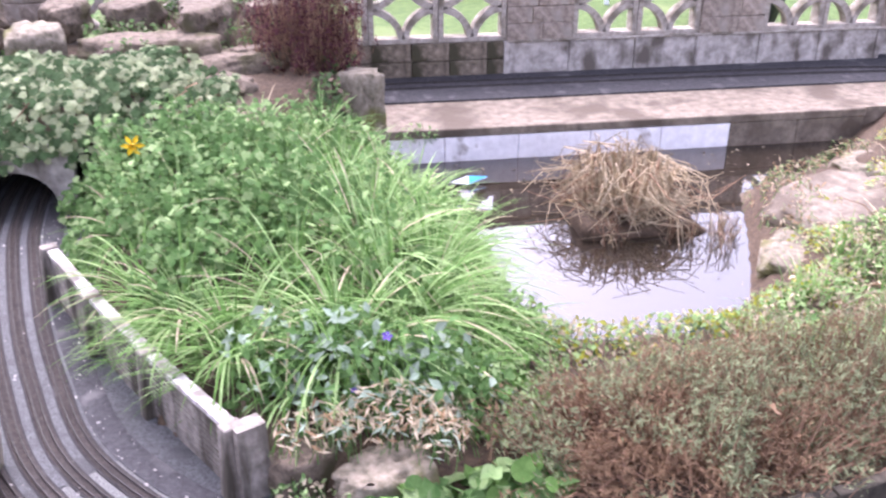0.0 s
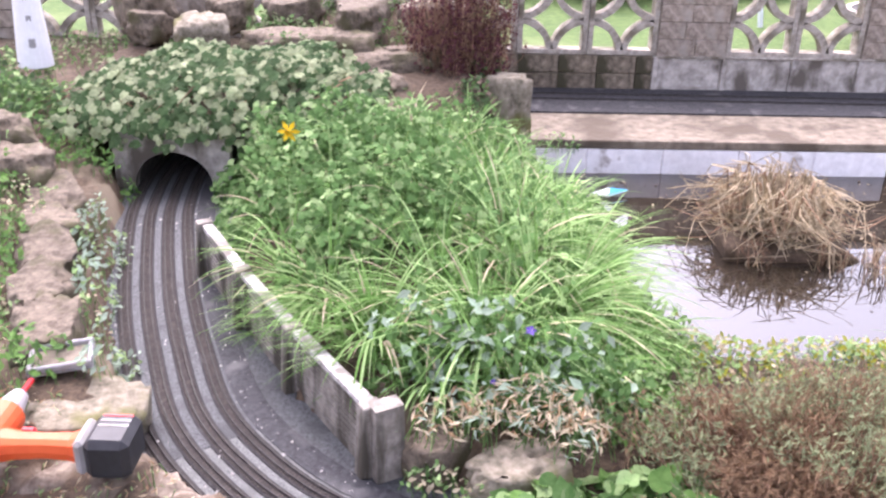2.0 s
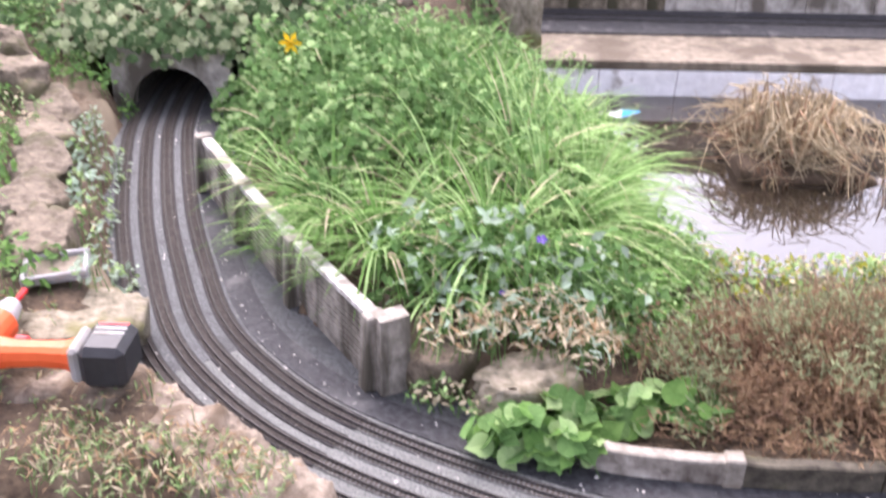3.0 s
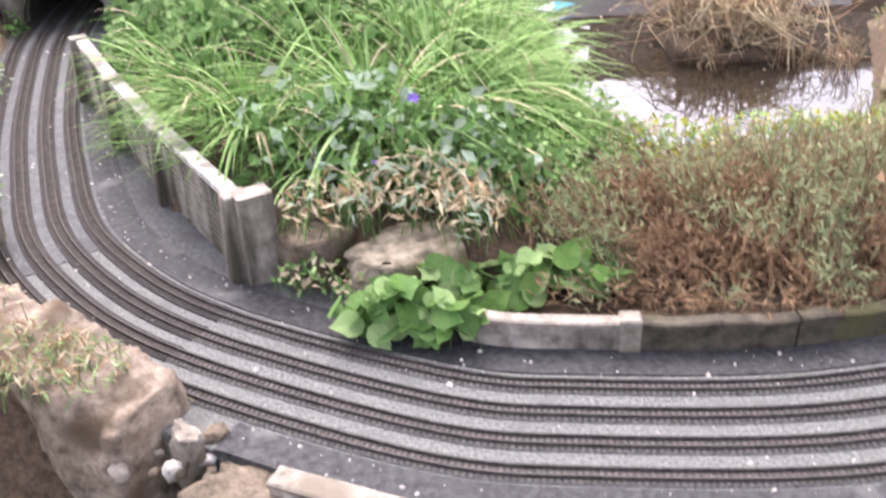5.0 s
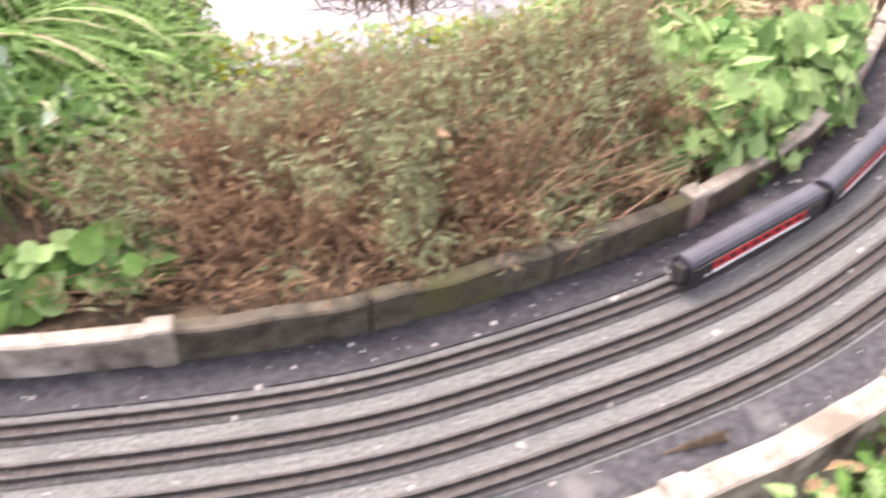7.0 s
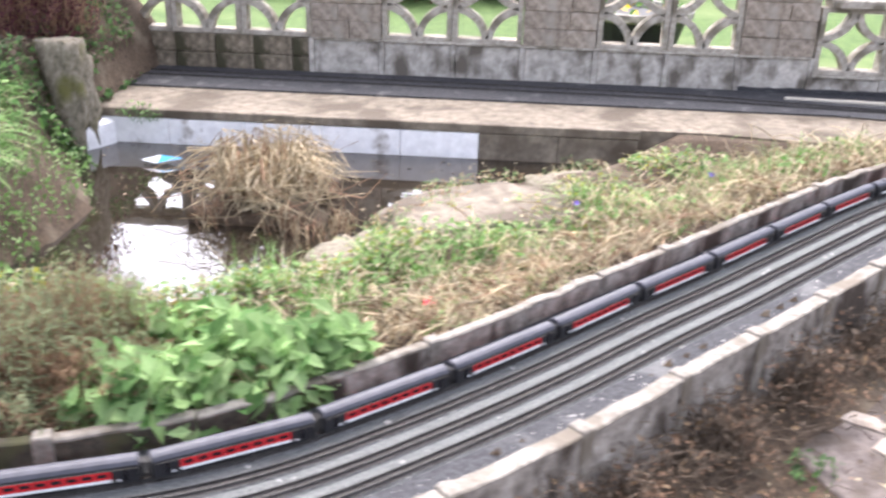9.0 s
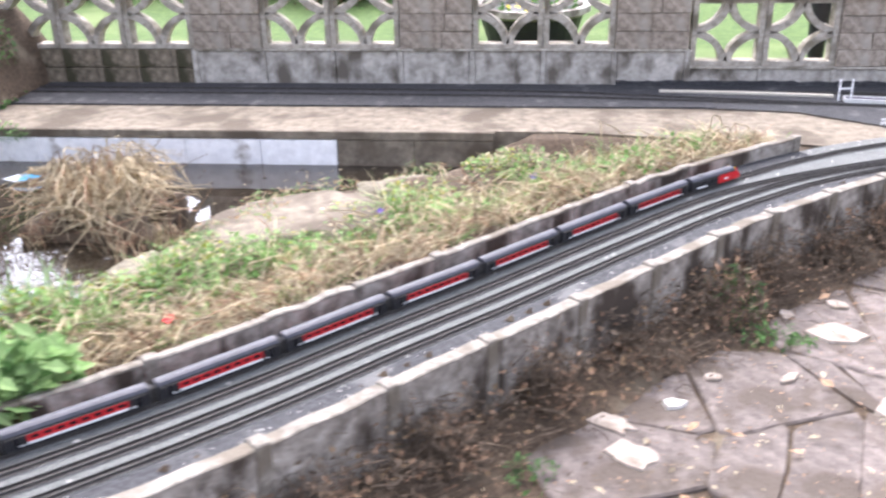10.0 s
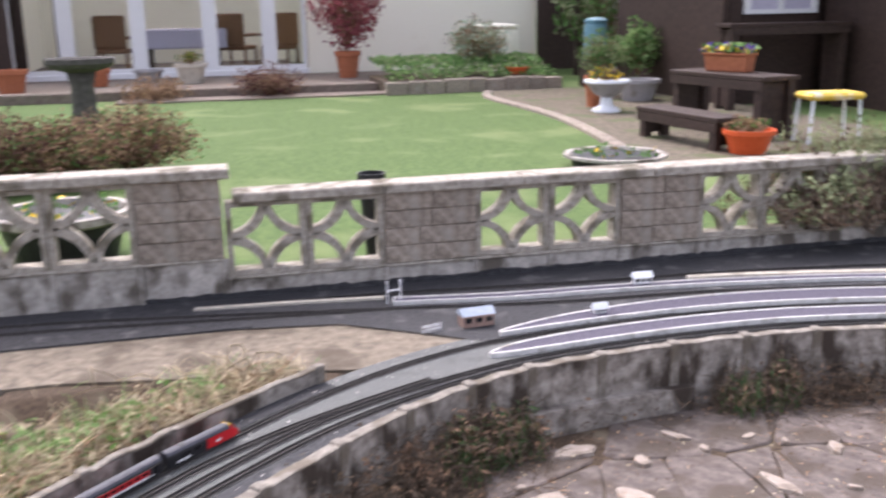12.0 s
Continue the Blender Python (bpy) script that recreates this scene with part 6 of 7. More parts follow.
def small_flower(x, y, z, mat, label, size=0.012):
    rng = random.Random(int(x * 1000))
    t = tagged(new("small_flower"), label, "flower", "small flowers")
    g = height_fast(x, y)
    part("stem", mesh_of("stem", *tube([(0, 0, min(g - z, -0.01)), (0, 0, 0)], [0.0012, 0.001], 4), (GRASS1,)), None, t)
    for k in range(5):
        a = k * 1.2566
        c, s_ = math.cos(a), math.sin(a)
        part("petal", mesh_of("petal", [(0, 0, 0), (size * 0.7 * c - size * 0.4 * s_, size * 0.7 * s_ + size * 0.4 * c, 0.003), (size * c, size * s_, 0.001), (size * 0.7 * c + size * 0.4 * s_, size * 0.7 * s_ - size * 0.4 * c, 0.003)], [(0, 3, 2), (0, 2, 1)], (mat,)), None, t)
    t.matrix_world = pose(x, y, z, 25, 0, 0)


small_flower(0.072, 1.385, 0.295, VIOLET, "small dark violet flower above the grass")
small_flower(0.00, 1.36, 0.19, VIOLET, "small dark violet flower above the grass", 0.007)
small_flower(1.768, 1.742, 0.055, RED, "small red flower on the pond bank", 0.016)
small_flower(2.62, 2.86, 0.03, VIOLET, "pale violet crocus on the pond bank", 0.016)
small_flower(2.15, 2.52, 0.03, VIOLET, "pale violet crocus on the pond bank", 0.012)


def dead_leaf(x, y, z, turn):
    me = mesh_of("dead_leaf", [(-0.03, 0, 0), (-0.008, 0.014, 0.008), (0.03, 0.002, -0.004), (-0.004, -0.015, 0.006)], [(0, 3, 2), (0, 2, 1)], (DRYLEAF,))
    thing("dead_leaf", me, "curled orange brown dead leaf caught in the shrub", "leaf", at=pose(x, y, z, 50, 20, turn))


dead_leaf(0.744, 1.075, 0.262, 70)
leafy("dry_weeds", "dry straw and weeds on the near bank", [(-0.62, 1.12, 0.24, 0.10, 240), (-0.98, 1.30, 0.16, 0.14, 260), (-0.35, 1.0, 0.10, 0.06, 70), (-1.15, 1.5, 0.2, 0.3, 260)], (STRAW, LEAF2, BUSHDRY), 0.018, "thin", 72, 0.05, category="weeds")


# ---- crazy paving ----
def paving():
    rng = random.Random(81)
    pav = tagged(new("pavement"), "worn pinkish grey crazy paving with dirt joints", "paving", kind="structure")
    step, nx, ny = 0.34, 16, 13
    pts = {}
    for i in range(nx + 1):
        for j in range(ny + 1):
            pts[i, j] = (1.6 + step * i + rng.uniform(-0.145, 0.145), -0.9 + step * j + rng.uniform(-0.145, 0.145))
    def slab(poly):
        cx, cy = sum(p[0] for p in poly) / len(poly), sum(p[1] for p in poly) / len(poly)
        d_, s_ = lateral(np.array([cx]), np.array([cy]))
        if d_[0] > -0.40 or s_[0] < S_FRONT + 0.4:
            return
        z = -0.221 + rng.uniform(-0.003, 0.003)
        out = []
        n = len(poly)
        for k in range(n):
            p, q = poly[k], poly[(k + 1) % n]
            for u in (0.08, 0.5, 0.92):
                x, y = p[0] + (q[0] - p[0]) * u + rng.uniform(-0.009, 0.009), p[1] + (q[1] - p[1]) * u + rng.uniform(-0.009, 0.009)
                dd = math.hypot(cx - x, cy - y)
                k2 = 1 - rng.uniform(0.001, 0.006) / dd
                out.append((cx + (x - cx) * k2, cy + (y - cy) * k2))
        m = len(out)
        vs = [(x - cx, y - cy, -0.05) for x, y in out] + [(x - cx, y - cy, -0.005) for x, y in out] + [((x - cx) * 0.965, (y - cy) * 0.965, 0.0) for x, y in out]
        fs = [(k, (k + 1) % m, m + (k + 1) % m, m + k) for k in range(m)] + [(m + k, m + (k + 1) % m, 2 * m + (k + 1) % m, 2 * m + k) for k in range(m)] + [tuple(range(2 * m, 3 * m))]
        o = part("slab", mesh_of("slab", vs, fs, (SLAB,)), None, pav)
        o.matrix_local = pose(cx, cy, z, rng.uniform(-0.7, 0.7), rng.uniform(-0.7, 0.7), 0)
    for i in range(nx):
        for j in range(ny):
            a, b, c, d = pts[i, j], pts[i + 1, j], pts[i + 1, j + 1], pts[i, j + 1]
            r = rng.random()
            if r < 0.12:
                slab([a, b, c]), slab([a, c, d])
            elif r < 0.40:
                m1 = ((a[0] + b[0]) / 2, (a[1] + b[1]) / 2)
                m2 = ((c[0] + d[0]) / 2, (c[1] + d[1]) / 2)
                slab([a, m1, m2, d]), slab([m1, b, c, m2])
            else:
                slab([a, b, c, d])


paving()


# ---- garden behind the wall ----
HOUSEWALL = material("cream_render", (0.87, 0.82, 0.67), (0.92, 0.88, 0.75), 0.9, 30, 2, 0.2, (0.84, 0.78, 0.63), 0.6)
DARKWOOD = material("dark_stained_wood", (0.024, 0.015, 0.012), (0.062, 0.038, 0.030), 0.65, 25, 6, 0.2)
TERRA = material("terracotta", (0.30, 0.10, 0.05), (0.43, 0.155, 0.075), 0.8, 30, 8, 0.1)
CLOTH = material("lilac_cloth", (0.42, 0.40, 0.48), (0.54, 0.51, 0.60), 0.9, 30, 10, 0.1)
BLUEBUTT = material("blue_green_plastic", (0.10, 0.22, 0.27), (0.15, 0.30, 0.36), 0.5, 20, 10, 0.0)
EARTHY = material("patio_brick", (0.11, 0.085, 0.07), (0.25, 0.20, 0.165), 0.9, 20, 4, 0.3, (0.16, 0.14, 0.11), 0.5)
pane_glass = bpy.data.materials.new("window_glass")
pane_glass.use_nodes = True
pg = pane_glass.node_tree.nodes["Principled BSDF"]
pg.inputs["Base Color"].default_value, pg.inputs["Roughness"].default_value = (0.95, 0.97, 0.97, 1), 0.02
pg.inputs["Transmission Weight"].default_value, pg.inputs["IOR"].default_value = 1.0, 1.1


def house():
    h = tagged(new("house"), "cream rendered house with white framed glazed sun room", "house")
    Y = 17.2
    part("wall", boxes((5.15, 9.35, Y, Y + 0.3, -0.05, 5.0)), HOUSEWALL, h, "cream rendered wall")
    part("upper_wall", boxes((0.18, 5.15, Y, Y + 0.1, 2.15, 2.4)), HOUSEWALL, h)
    part("side_wall", boxes((-0.12, 0.18, Y, Y + 5, -0.05, 5.0)), HOUSEWALL, h)
    part("room_back", boxes((0.18, 9.35, Y + 4.6, Y + 4.9, -0.05, 5.0)), HOUSEWALL, h)
    part("room_floor", boxes((0.18, 5.15, Y + 0.02, Y + 4.6, -0.1, 0.06)), EARTHY, h)
    part("roof", boxes((5.0, 9.6, Y - 0.4, Y + 5.4, 5.0, 5.2)), EARTHY, h)
    # unseen partial roof, added to keep daylight out of the glazed room
    part("room_dimming_roof", boxes((-0.12, 5.0, Y - 0.2, Y + 1.9, 2.41, 2.5)), WHITE, h)
    part("sill", boxes((0.18, 5.14, Y - 0.06, Y + 0.1, 0.02, 0.14), bev=0.01), WHITE, h, "white sill")
    edges = [0.18, 1.13, 2.27, 3.43, 4.42, 5.12]
    for a, b in zip(edges, edges[1:]):
        w = part("window", boxes((a, a + 0.19, Y - 0.03, Y + 0.08, 0.141, 2.15), (b - 0.06, b - 0.001, Y - 0.03, Y + 0.08, 0.141, 2.15), (a + 0.191, b - 0.061, Y - 0.02, Y + 0.07, 0.141, 0.21), (a + 0.191, b - 0.061, Y - 0.02, Y + 0.07, 2.05, 2.149)), WHITE, h, "white window frame")
        g = part("pane", boxes((a + 0.192, b - 0.062, Y + 0.02, Y + 0.028, 0.211, 2.049)), pane_glass, w)
        g.visible_shadow = False
    part("curtain", boxes((0.30, 0.52, Y + 0.3, Y + 0.36, 0.06, 2.1), (1.0, 1.12, Y + 0.3, Y + 0.36, 0.06, 2.1)), DARKWOOD, h, "dark curtain")
    return h


house()
patio = part("patio", boxes((-6.0, 8.0, 13.9, 17.13, -0.04, 0.05), bev=0.01), EARTHY, None)
tagged(patio, "brown brick patio before the house", "patio", kind="structure")
edge = part("patio_edge", boxes((-6.0, 5.7, 13.62, 13.88, -0.04, 0.12), bev=0.015), EARTHY, None)
tagged(edge, "low brick edging wall of the patio", "edging", kind="structure")
path_ = part("garden_path", boxes((2.2, 7.6, 13.1, 13.6, -0.03, 0.012), bev=0.004), EARTHY, None)
tagged(path_, "narrow stone path round the lawn", "path", kind="structure")


def wicker_chair(x, y, turn):
    c = tagged(new("wicker_chair"), "brown wicker armchair in the sun room", "chair", "sun room chairs")
    part("seat", boxes((-0.27, 0.27, -0.25, 0.25, 0.36, 0.44), bev=0.02), WICKER, c)
    part("backrest", boxes((-0.28, 0.28, 0.22, 0.28, 0.441, 1.02), bev=0.03), WICKER, c)
    for sx in (-1, 1):
        part("armrest", boxes((*sorted((sx * 0.25, sx * 0.31)), -0.25, 0.215, 0.60, 0.66), bev=0.02), WICKER, c)
        for y0 in (-0.23, 0.2):
            part("leg", boxes((*sorted((sx * 0.24, sx * 0.28)), y0, y0 + 0.04, 0.0, 0.359)), WICKER, c)
    c.matrix_world = pose(x, y, 0.06, 0, 0, turn)


for x, y, r in ((1.85, 18.3, 170), (4.0, 18.6, 150), (4.75, 18.4, 200)):
    wicker_chair(x, y, r)


def sun_table():
    t = tagged(new("dining_table"), "table under a lilac cloth in the sun room", "table")
    part("tablecloth", boxes((-0.75, 0.75, -0.45, 0.45, 0.42, 0.76), bev=0.02), CLOTH, t, "lilac cloth")
    for x in (-0.6, 0.6):
        for y in (-0.35, 0.35):
            part("leg", boxes((x - 0.03, x + 0.03, y - 0.03, y + 0.03, 0, 0.419)), DARKWOOD, t)
    t.location = (3.05, 18.6, 0.06)


sun_table()


def pot(x, y, z, r, h, mat, label, category="plant pot", name="plant_pot", squat=0.7):
    t = tagged(new(name), label, category, "garden pots")
    vs, fs = lathe([(r * squat, 0), (r * 0.95, h * 0.8), (r * 1.08, h * 0.82), (r * 1.08, h), (r * 0.95, h), (r * 0.9, h * 0.85)], 20)
    part("body", mesh_of("body", vs, fs, (mat,)), None, t)
    part("soil", mesh_of("soil", *lathe([(r * 0.88, h * 0.80), (r * 0.88, h * 0.86), (0.0, h * 0.88)], 14), (SOIL,)), None, t)
    t.location = (x, y, z)
    return t


def small_crown(name, label, x, y, z, rx, rz, mats, size, n, seed, trunk=True):
    rng = random.Random(seed)
    lv, st = Pile(), Pile()
    for k in range(n // 12):
        d = unit(rng)
        c = Vector((x + d.x * rx * rng.uniform(0.3, 0.95), y + d.y * rx * rng.uniform(0.3, 0.95), z + rz + d.z * rz * rng.uniform(0.3, 0.95)))
        st.add(*tube([(x, y, z), Vector((x, y, z + rz * 0.6)).lerp(c, 0.4), c], [0.012, 0.007, 0.003], 4))
        for j in range(12):
            leaf(lv, c + unit(rng) * rx * 0.22, unit(rng) + Vector((0, -0.3, 0.5)), size * rng.uniform(0.6, 1.3), rng.randrange(len(mats)), rng)
    t = tagged(new(name), label, "shrub")
    tagged(part("foliage", lv.mesh("foliage", mats), None, t), kind="stuff")
    tagged(part("twigwork", st.mesh("twigwork", (TWIG,)), None, t), kind="stuff")


REDLEAF = leaf_mat("maple_red", (0.22, 0.06, 0.07), (0.40, 0.14, 0.15))
pot(5.62, 15.8, 0.05, 0.20, 0.42, TERRA, "terracotta pot holding a red maple")
small_crown("maple", "small red leaved maple growing in a pot", 5.62, 15.8, 0.46, 0.62, 0.72, (REDLEAF,), 0.085, 2200, 91)
small_crown("shrub", "rounded grey green shrub by the house wall", 7.25, 13.9, 0.28, 0.46, 0.36, (BUSHLEAF, SILVER, TWIG), 0.06, 1800, 92)
small_crown("climber", "green climber behind the patio furniture", 8.85, 11.9, 0.25, 0.40, 0.34, (LEAF1, LEAF2), 0.07, 1300, 93)
small_crown("shrub", "grey green leafy shrub beside the barrel", 8.2, 11.6, 0.22, 0.34, 0.30, (BUSHLEAF, LEAF1), 0.06, 1000, 97)
small_crown("shrub", "dark green shrub near the fence", 10.0, 15.5, 0.2, 1.0, 0.9, (LEAF1, BUSHLEAF), 0.14, 1500, 94)


for k, (x, y, r) in enumerate(((-4.6, 14.6, 1.0), (-2.9, 14.9, 0.9), (-1.2, 15.0, 0.8))):
    small_crown("shrub", "dark green shrub before the garden fence", x, y, 0.1, r, r * 0.75, (LEAF1, IVY1, BUSHLEAF), 0.13, 2200, 113 + k)
pot(0.75, 14.6, 0.05, 0.22, 0.34, TERRA, "terracotta pot near the end of the patio")


def flower_bed():
    rng = random.Random(95)
    lv = Pile()
    for k in range(2600):
        x, y = rng.uniform(5.75, 8.15), rng.uniform(13.1, 14.6)
        z = 0.16 + 0.22 * math.sin(min(1, (y - 13.0) / 0.9) * 1.57) + rng.uniform(-0.04, 0.06)
        leaf(lv, (x, y, z), unit(rng) + Vector((0, -0.4, 1)), rng.uniform(0.05, 0.12), rng.choice((0, 0, 1, 2)), rng)
    thing("ground_cover", lv.mesh("ground_cover", (LEAF1, BUSHLEAF, GRASS2)), "low green ground cover in a raised bed", "plants", "stuff")
    me = boxes((5.75, 8.15, 13.15, 14.6, -0.03, 0.16), bev=0.02)
    tagged(part("raised_bed", me, SOIL, None), "soil of the raised flower bed", "flower bed")
    w = tagged(new("bed_wall"), "low curved stone wall round the flower bed", "low wall", kind="structure")
    x = 5.7
    while x < 8.2:
        wd = rng.uniform(0.2, 0.36)
        part("stone", boxes((x, x + wd - 0.012, 13.0, 13.14, -0.03, 0.17 + rng.uniform(-0.02, 0.02)), bev=0.015), STONE, w)
        x += wd


flower_bed()


def water_butt(x, y, z, r, h, mat, label):
    t = tagged(new("water_butt"), label, "barrel")
    part("barrel", mesh_of("barrel", *lathe([(r * 0.88, 0), (r * 0.97, h * 0.2), (r, h * 0.5), (r * 0.97, h * 0.85), (r * 0.9, h)], 22), (mat,), smooth=True), None, t)
    part("lid", mesh_of("lid", *lathe([(r * 0.98, h), (r * 0.98, h + 0.03), (r * 0.5, h + 0.06), (0, h + 0.065)], 22), (mat,)), None, t)
    part("stand", boxes((-r, r, -r, r, -z, -0.001), bev=0.01), DARKWOOD, t)
    t.location = (x, y, z)


water_butt(8.72, 13.0, 0.38, 0.17, 0.52, BLUEBUTT, "blue green water barrel on a dark stand")
water_butt(8.05, 15.6, 0.05, 0.40, 0.75, HOUSEWALL, "cream round tank beside the house wall")


def pergola_shed():
    """Dark stained summer house with window and boarded wall."""
    t = tagged(new("summer_house"), "dark brown boarded summer house with a white framed window", "shed")
    for k in range(26):
        x = 8.75 + k * 0.16
        if not (8.85 < x < 9.9):
            part("board", boxes((x, x + 0.152, 10.2, 10.24, -0.05, 2.4)), DARKWOOD, t)
    part("lower_panel", boxes((8.91, 9.86, 10.2, 10.24, -0.05, 1.0)), DARKWOOD, t)
    part("upper_panel", boxes((8.91, 9.86, 10.2, 10.24, 1.75, 2.4)), DARKWOOD, t)
    w = part("window", boxes((8.92, 8.99, 10.16, 10.22, 1.01, 1.74), (9.79, 9.85, 10.16, 10.22, 1.01, 1.74), (9.36, 9.41, 10.16, 10.22, 1.01, 1.74), (8.991, 9.789, 10.165, 10.215, 1.01, 1.06)), WHITE, t, "white window frame")
    part("pane", boxes((8.99, 9.79, 10.225, 10.235, 1.06, 1.74)), CLOTH, w)
    part("lining", boxes((8.745, 12.95, 10.3, 10.34, -0.05, 2.4)), DARKWOOD, t)
    part("side", boxes((8.66, 8.74, 10.2, 13.0, -0.05, 2.4)), DARKWOOD, t)
    part("roof", boxes((8.4, 13.1, 9.9, 13.2, 2.41, 2.5)), DARKWOOD, t)
    part("front_wing", boxes((9.95, 13.0, 8.6, 10.15, -0.05, 2.4)), DARKWOOD, t)
    t.location = (0.38, 0.0, 0.0)


pergola_shed()


def garden_bench(x, y, turn, length, d, z, label, name="garden_bench"):
    """Slatted top on square legs; local x runs along the bench from its far end."""
    t = tagged(new(name), label, "bench")
    for k in range(3):
        part("slat", boxes((0, length, d * k / 3, d * (k + 1) / 3 - 0.008, z - 0.04, z), bev=0.004), DARKWOOD, t)
    for q in (0.04, length - 0.12):
        for yy in (0.02, d - 0.09):
            part("leg", boxes((q, q + 0.08, yy, yy + 0.07, -0.05, z - 0.041)), DARKWOOD, t)
        part("end_board", boxes((q + 0.02, q + 0.04, 0.091, d - 0.091, 0.04, z - 0.06)), DARKWOOD, t)
    part("apron", boxes((0.02, length - 0.02, 0.001, 0.018, z - 0.12, z - 0.042)), DARKWOOD, t)
    t.matrix_world = pose(x, y, 0, 0, 0, turn)


garden_bench(7.0, 8.12, -82, 1.12, 0.30, 0.27, "low dark stained wooden bench")
garden_bench(7.56, 8.60, -79, 1.22, 0.42, 0.54, "dark stained wooden staging table", "garden_table")
garden_bench(8.75, 9.55, 0, 1.5, 0.33, 0.92, "dark stained upper plant shelf", "plant_shelf")


def planter_box():
    t = tagged(new("planter_box"), "terracotta trough of yellow and purple pansies", "planter")
    bm = boxes((-0.27, 0.27, -0.09, 0.09, 0.0, 0.17), (-0.285, 0.285, -0.105, 0.105, 0.1701, 0.20), bev=0.010)
    for v in bm.verts:
        if v.co.z < 0.03:
            v.co.x, v.co.y = v.co.x * 0.92, v.co.y * 0.85
    part("trough", bm, TERRA, t)
    rng = random.Random(96)
    lv = Pile()
    for k in range(220):
        leaf(lv, (rng.uniform(-0.29, 0.29), rng.uniform(-0.12, 0.12), 0.21 + rng.uniform(0, 0.08)), unit(rng) + Vector((0, -0.5, 0.6)), rng.uniform(0.03, 0.07), rng.choice((0, 0, 1, 2, 3)), rng, "round")
    tagged(part("pansy_growth", lv.mesh("pansy_growth", (LEAF1, PETAL, VIOLET, GRASS2)), None, t), kind="stuff")
    t.matrix_world = pose(7.90, 8.12, 0.542, 0, 0, -62) @ Matrix.Scale(0.82, 4)


planter_box()


CUSHION = material("worn_yellow_cloth", (0.62, 0.42, 0.06), (0.72, 0.52, 0.10), 0.8, 30, 9, 0.2, (0.72, 0.64, 0.48), 0.52)


def stool():
    t = tagged(new("stool"), "tubular metal stool with a worn yellow cushion", "stool")
    part("cushion", boxes((-0.24, 0.24, -0.15, 0.15, 0.37, 0.43), bev=0.022), CUSHION, t, "worn yellow cushion")
    for sx in (-1, 1):
        for sy in (-1, 1):
            part("leg", mesh_of("leg", *tube([(sx * 0.22, sy * 0.13, 0), (sx * 0.20, sy * 0.12, 0.369)], [0.013, 0.013], 8), (FISHWHITE,)), None, t)
    t.matrix_world = pose(8.30, 7.22, -0.01, 0, 0, -8)


stool()
pot(7.38, 6.92, -0.01, 0.19, 0.20, ORANGE, "bright orange plastic pot with dark plant")
small_crown("potted_plant", "straggling brown green plant in the orange pot", 7.38, 6.92, 0.12, 0.17, 0.09, (BUSHDRY, LEAF1, TWIG), 0.045, 420, 98)
pot(7.62, 10.5, 0.0, 0.10, 0.36, TERRA, "tall terracotta pot beside the urn")
pot(8.42, 11.0, 0.0, 0.25, 0.26, GREYPL, "white rimmed bowl of plants on the ground")
pot(7.66, 13.3, 0.20, 0.16, 0.10, ORANGE, "shallow orange bowl on the flower bed")
pot(1.80, 15.6, 0.05, 0.17, 0.26, TERRA, "terracotta pot on the patio")
pot(2.50, 16.1, 0.05, 0.22, 0.20, GREYPL, "grey trough shaped pot on the patio")
pot(3.15, 15.7, 0.05, 0.24, 0.30, CREAM, "cream stone pot on the patio")
small_crown("potted_plant", "yellow flowering plant in the cream pot", 3.15, 15.7, 0.32, 0.20, 0.12, (LEAF1, MOSS, TWIG), 0.05, 260, 99)
small_crown("potted_plant", "bronze leaved plants in the white rimmed bowl", 7.56, 10.0, 0.33, 0.20, 0.08, (PLUM, TWIG, LEAF1, PETAL), 0.045, 360, 111)


def urn():
    t = tagged(new("garden_urn"), "grey stone urn with white rim on a pedestal", "urn")
    part("bowl", mesh_of("bowl", *lathe([(0.06, 0.16), (0.14, 0.20), (0.20, 0.28), (0.22, 0.31), (0.24, 0.315), (0.24, 0.345), (0.2, 0.345)], 20), (GREYPL,), smooth=True), None, t)
    part("rim", mesh_of("rim", *lathe([(0.245, 0.316), (0.25, 0.33), (0.245, 0.348)], 20), (FISHWHITE,)), None, t)
    part("foot", mesh_of("foot", *lathe([(0.16, -0.02), (0.15, 0.03), (0.07, 0.08), (0.06, 0.159)], 18), (FISHWHITE,)), None, t, "white foot")
    t.location = (7.56, 10.0, 0.0)


urn()


def bird_bath():
    t = tagged(new("bird_bath"), "dark weathered stone bird bath on the lawn", "bird bath")
    part("bowl", mesh_of("bowl", *lathe([(0.12, 0.62), (0.26, 0.66), (0.30, 0.70), (0.30, 0.745), (0.27, 0.745), (0.2, 0.70)], 24), (DARKSTONE,), smooth=False), None, t)
    part("column", mesh_of("column", *lathe([(0.15, 0.0), (0.13, 0.1), (0.11, 0.3), (0.10, 0.5), (0.13, 0.619)], 18), (DARKSTONE,), smooth=True), None, t)
    part("plinth", boxes((-0.2, 0.2, -0.2, 0.2, -0.06, -0.0005), bev=0.01), DARKSTONE, t)
    t.location = (2.24, 9.6, 0.0)


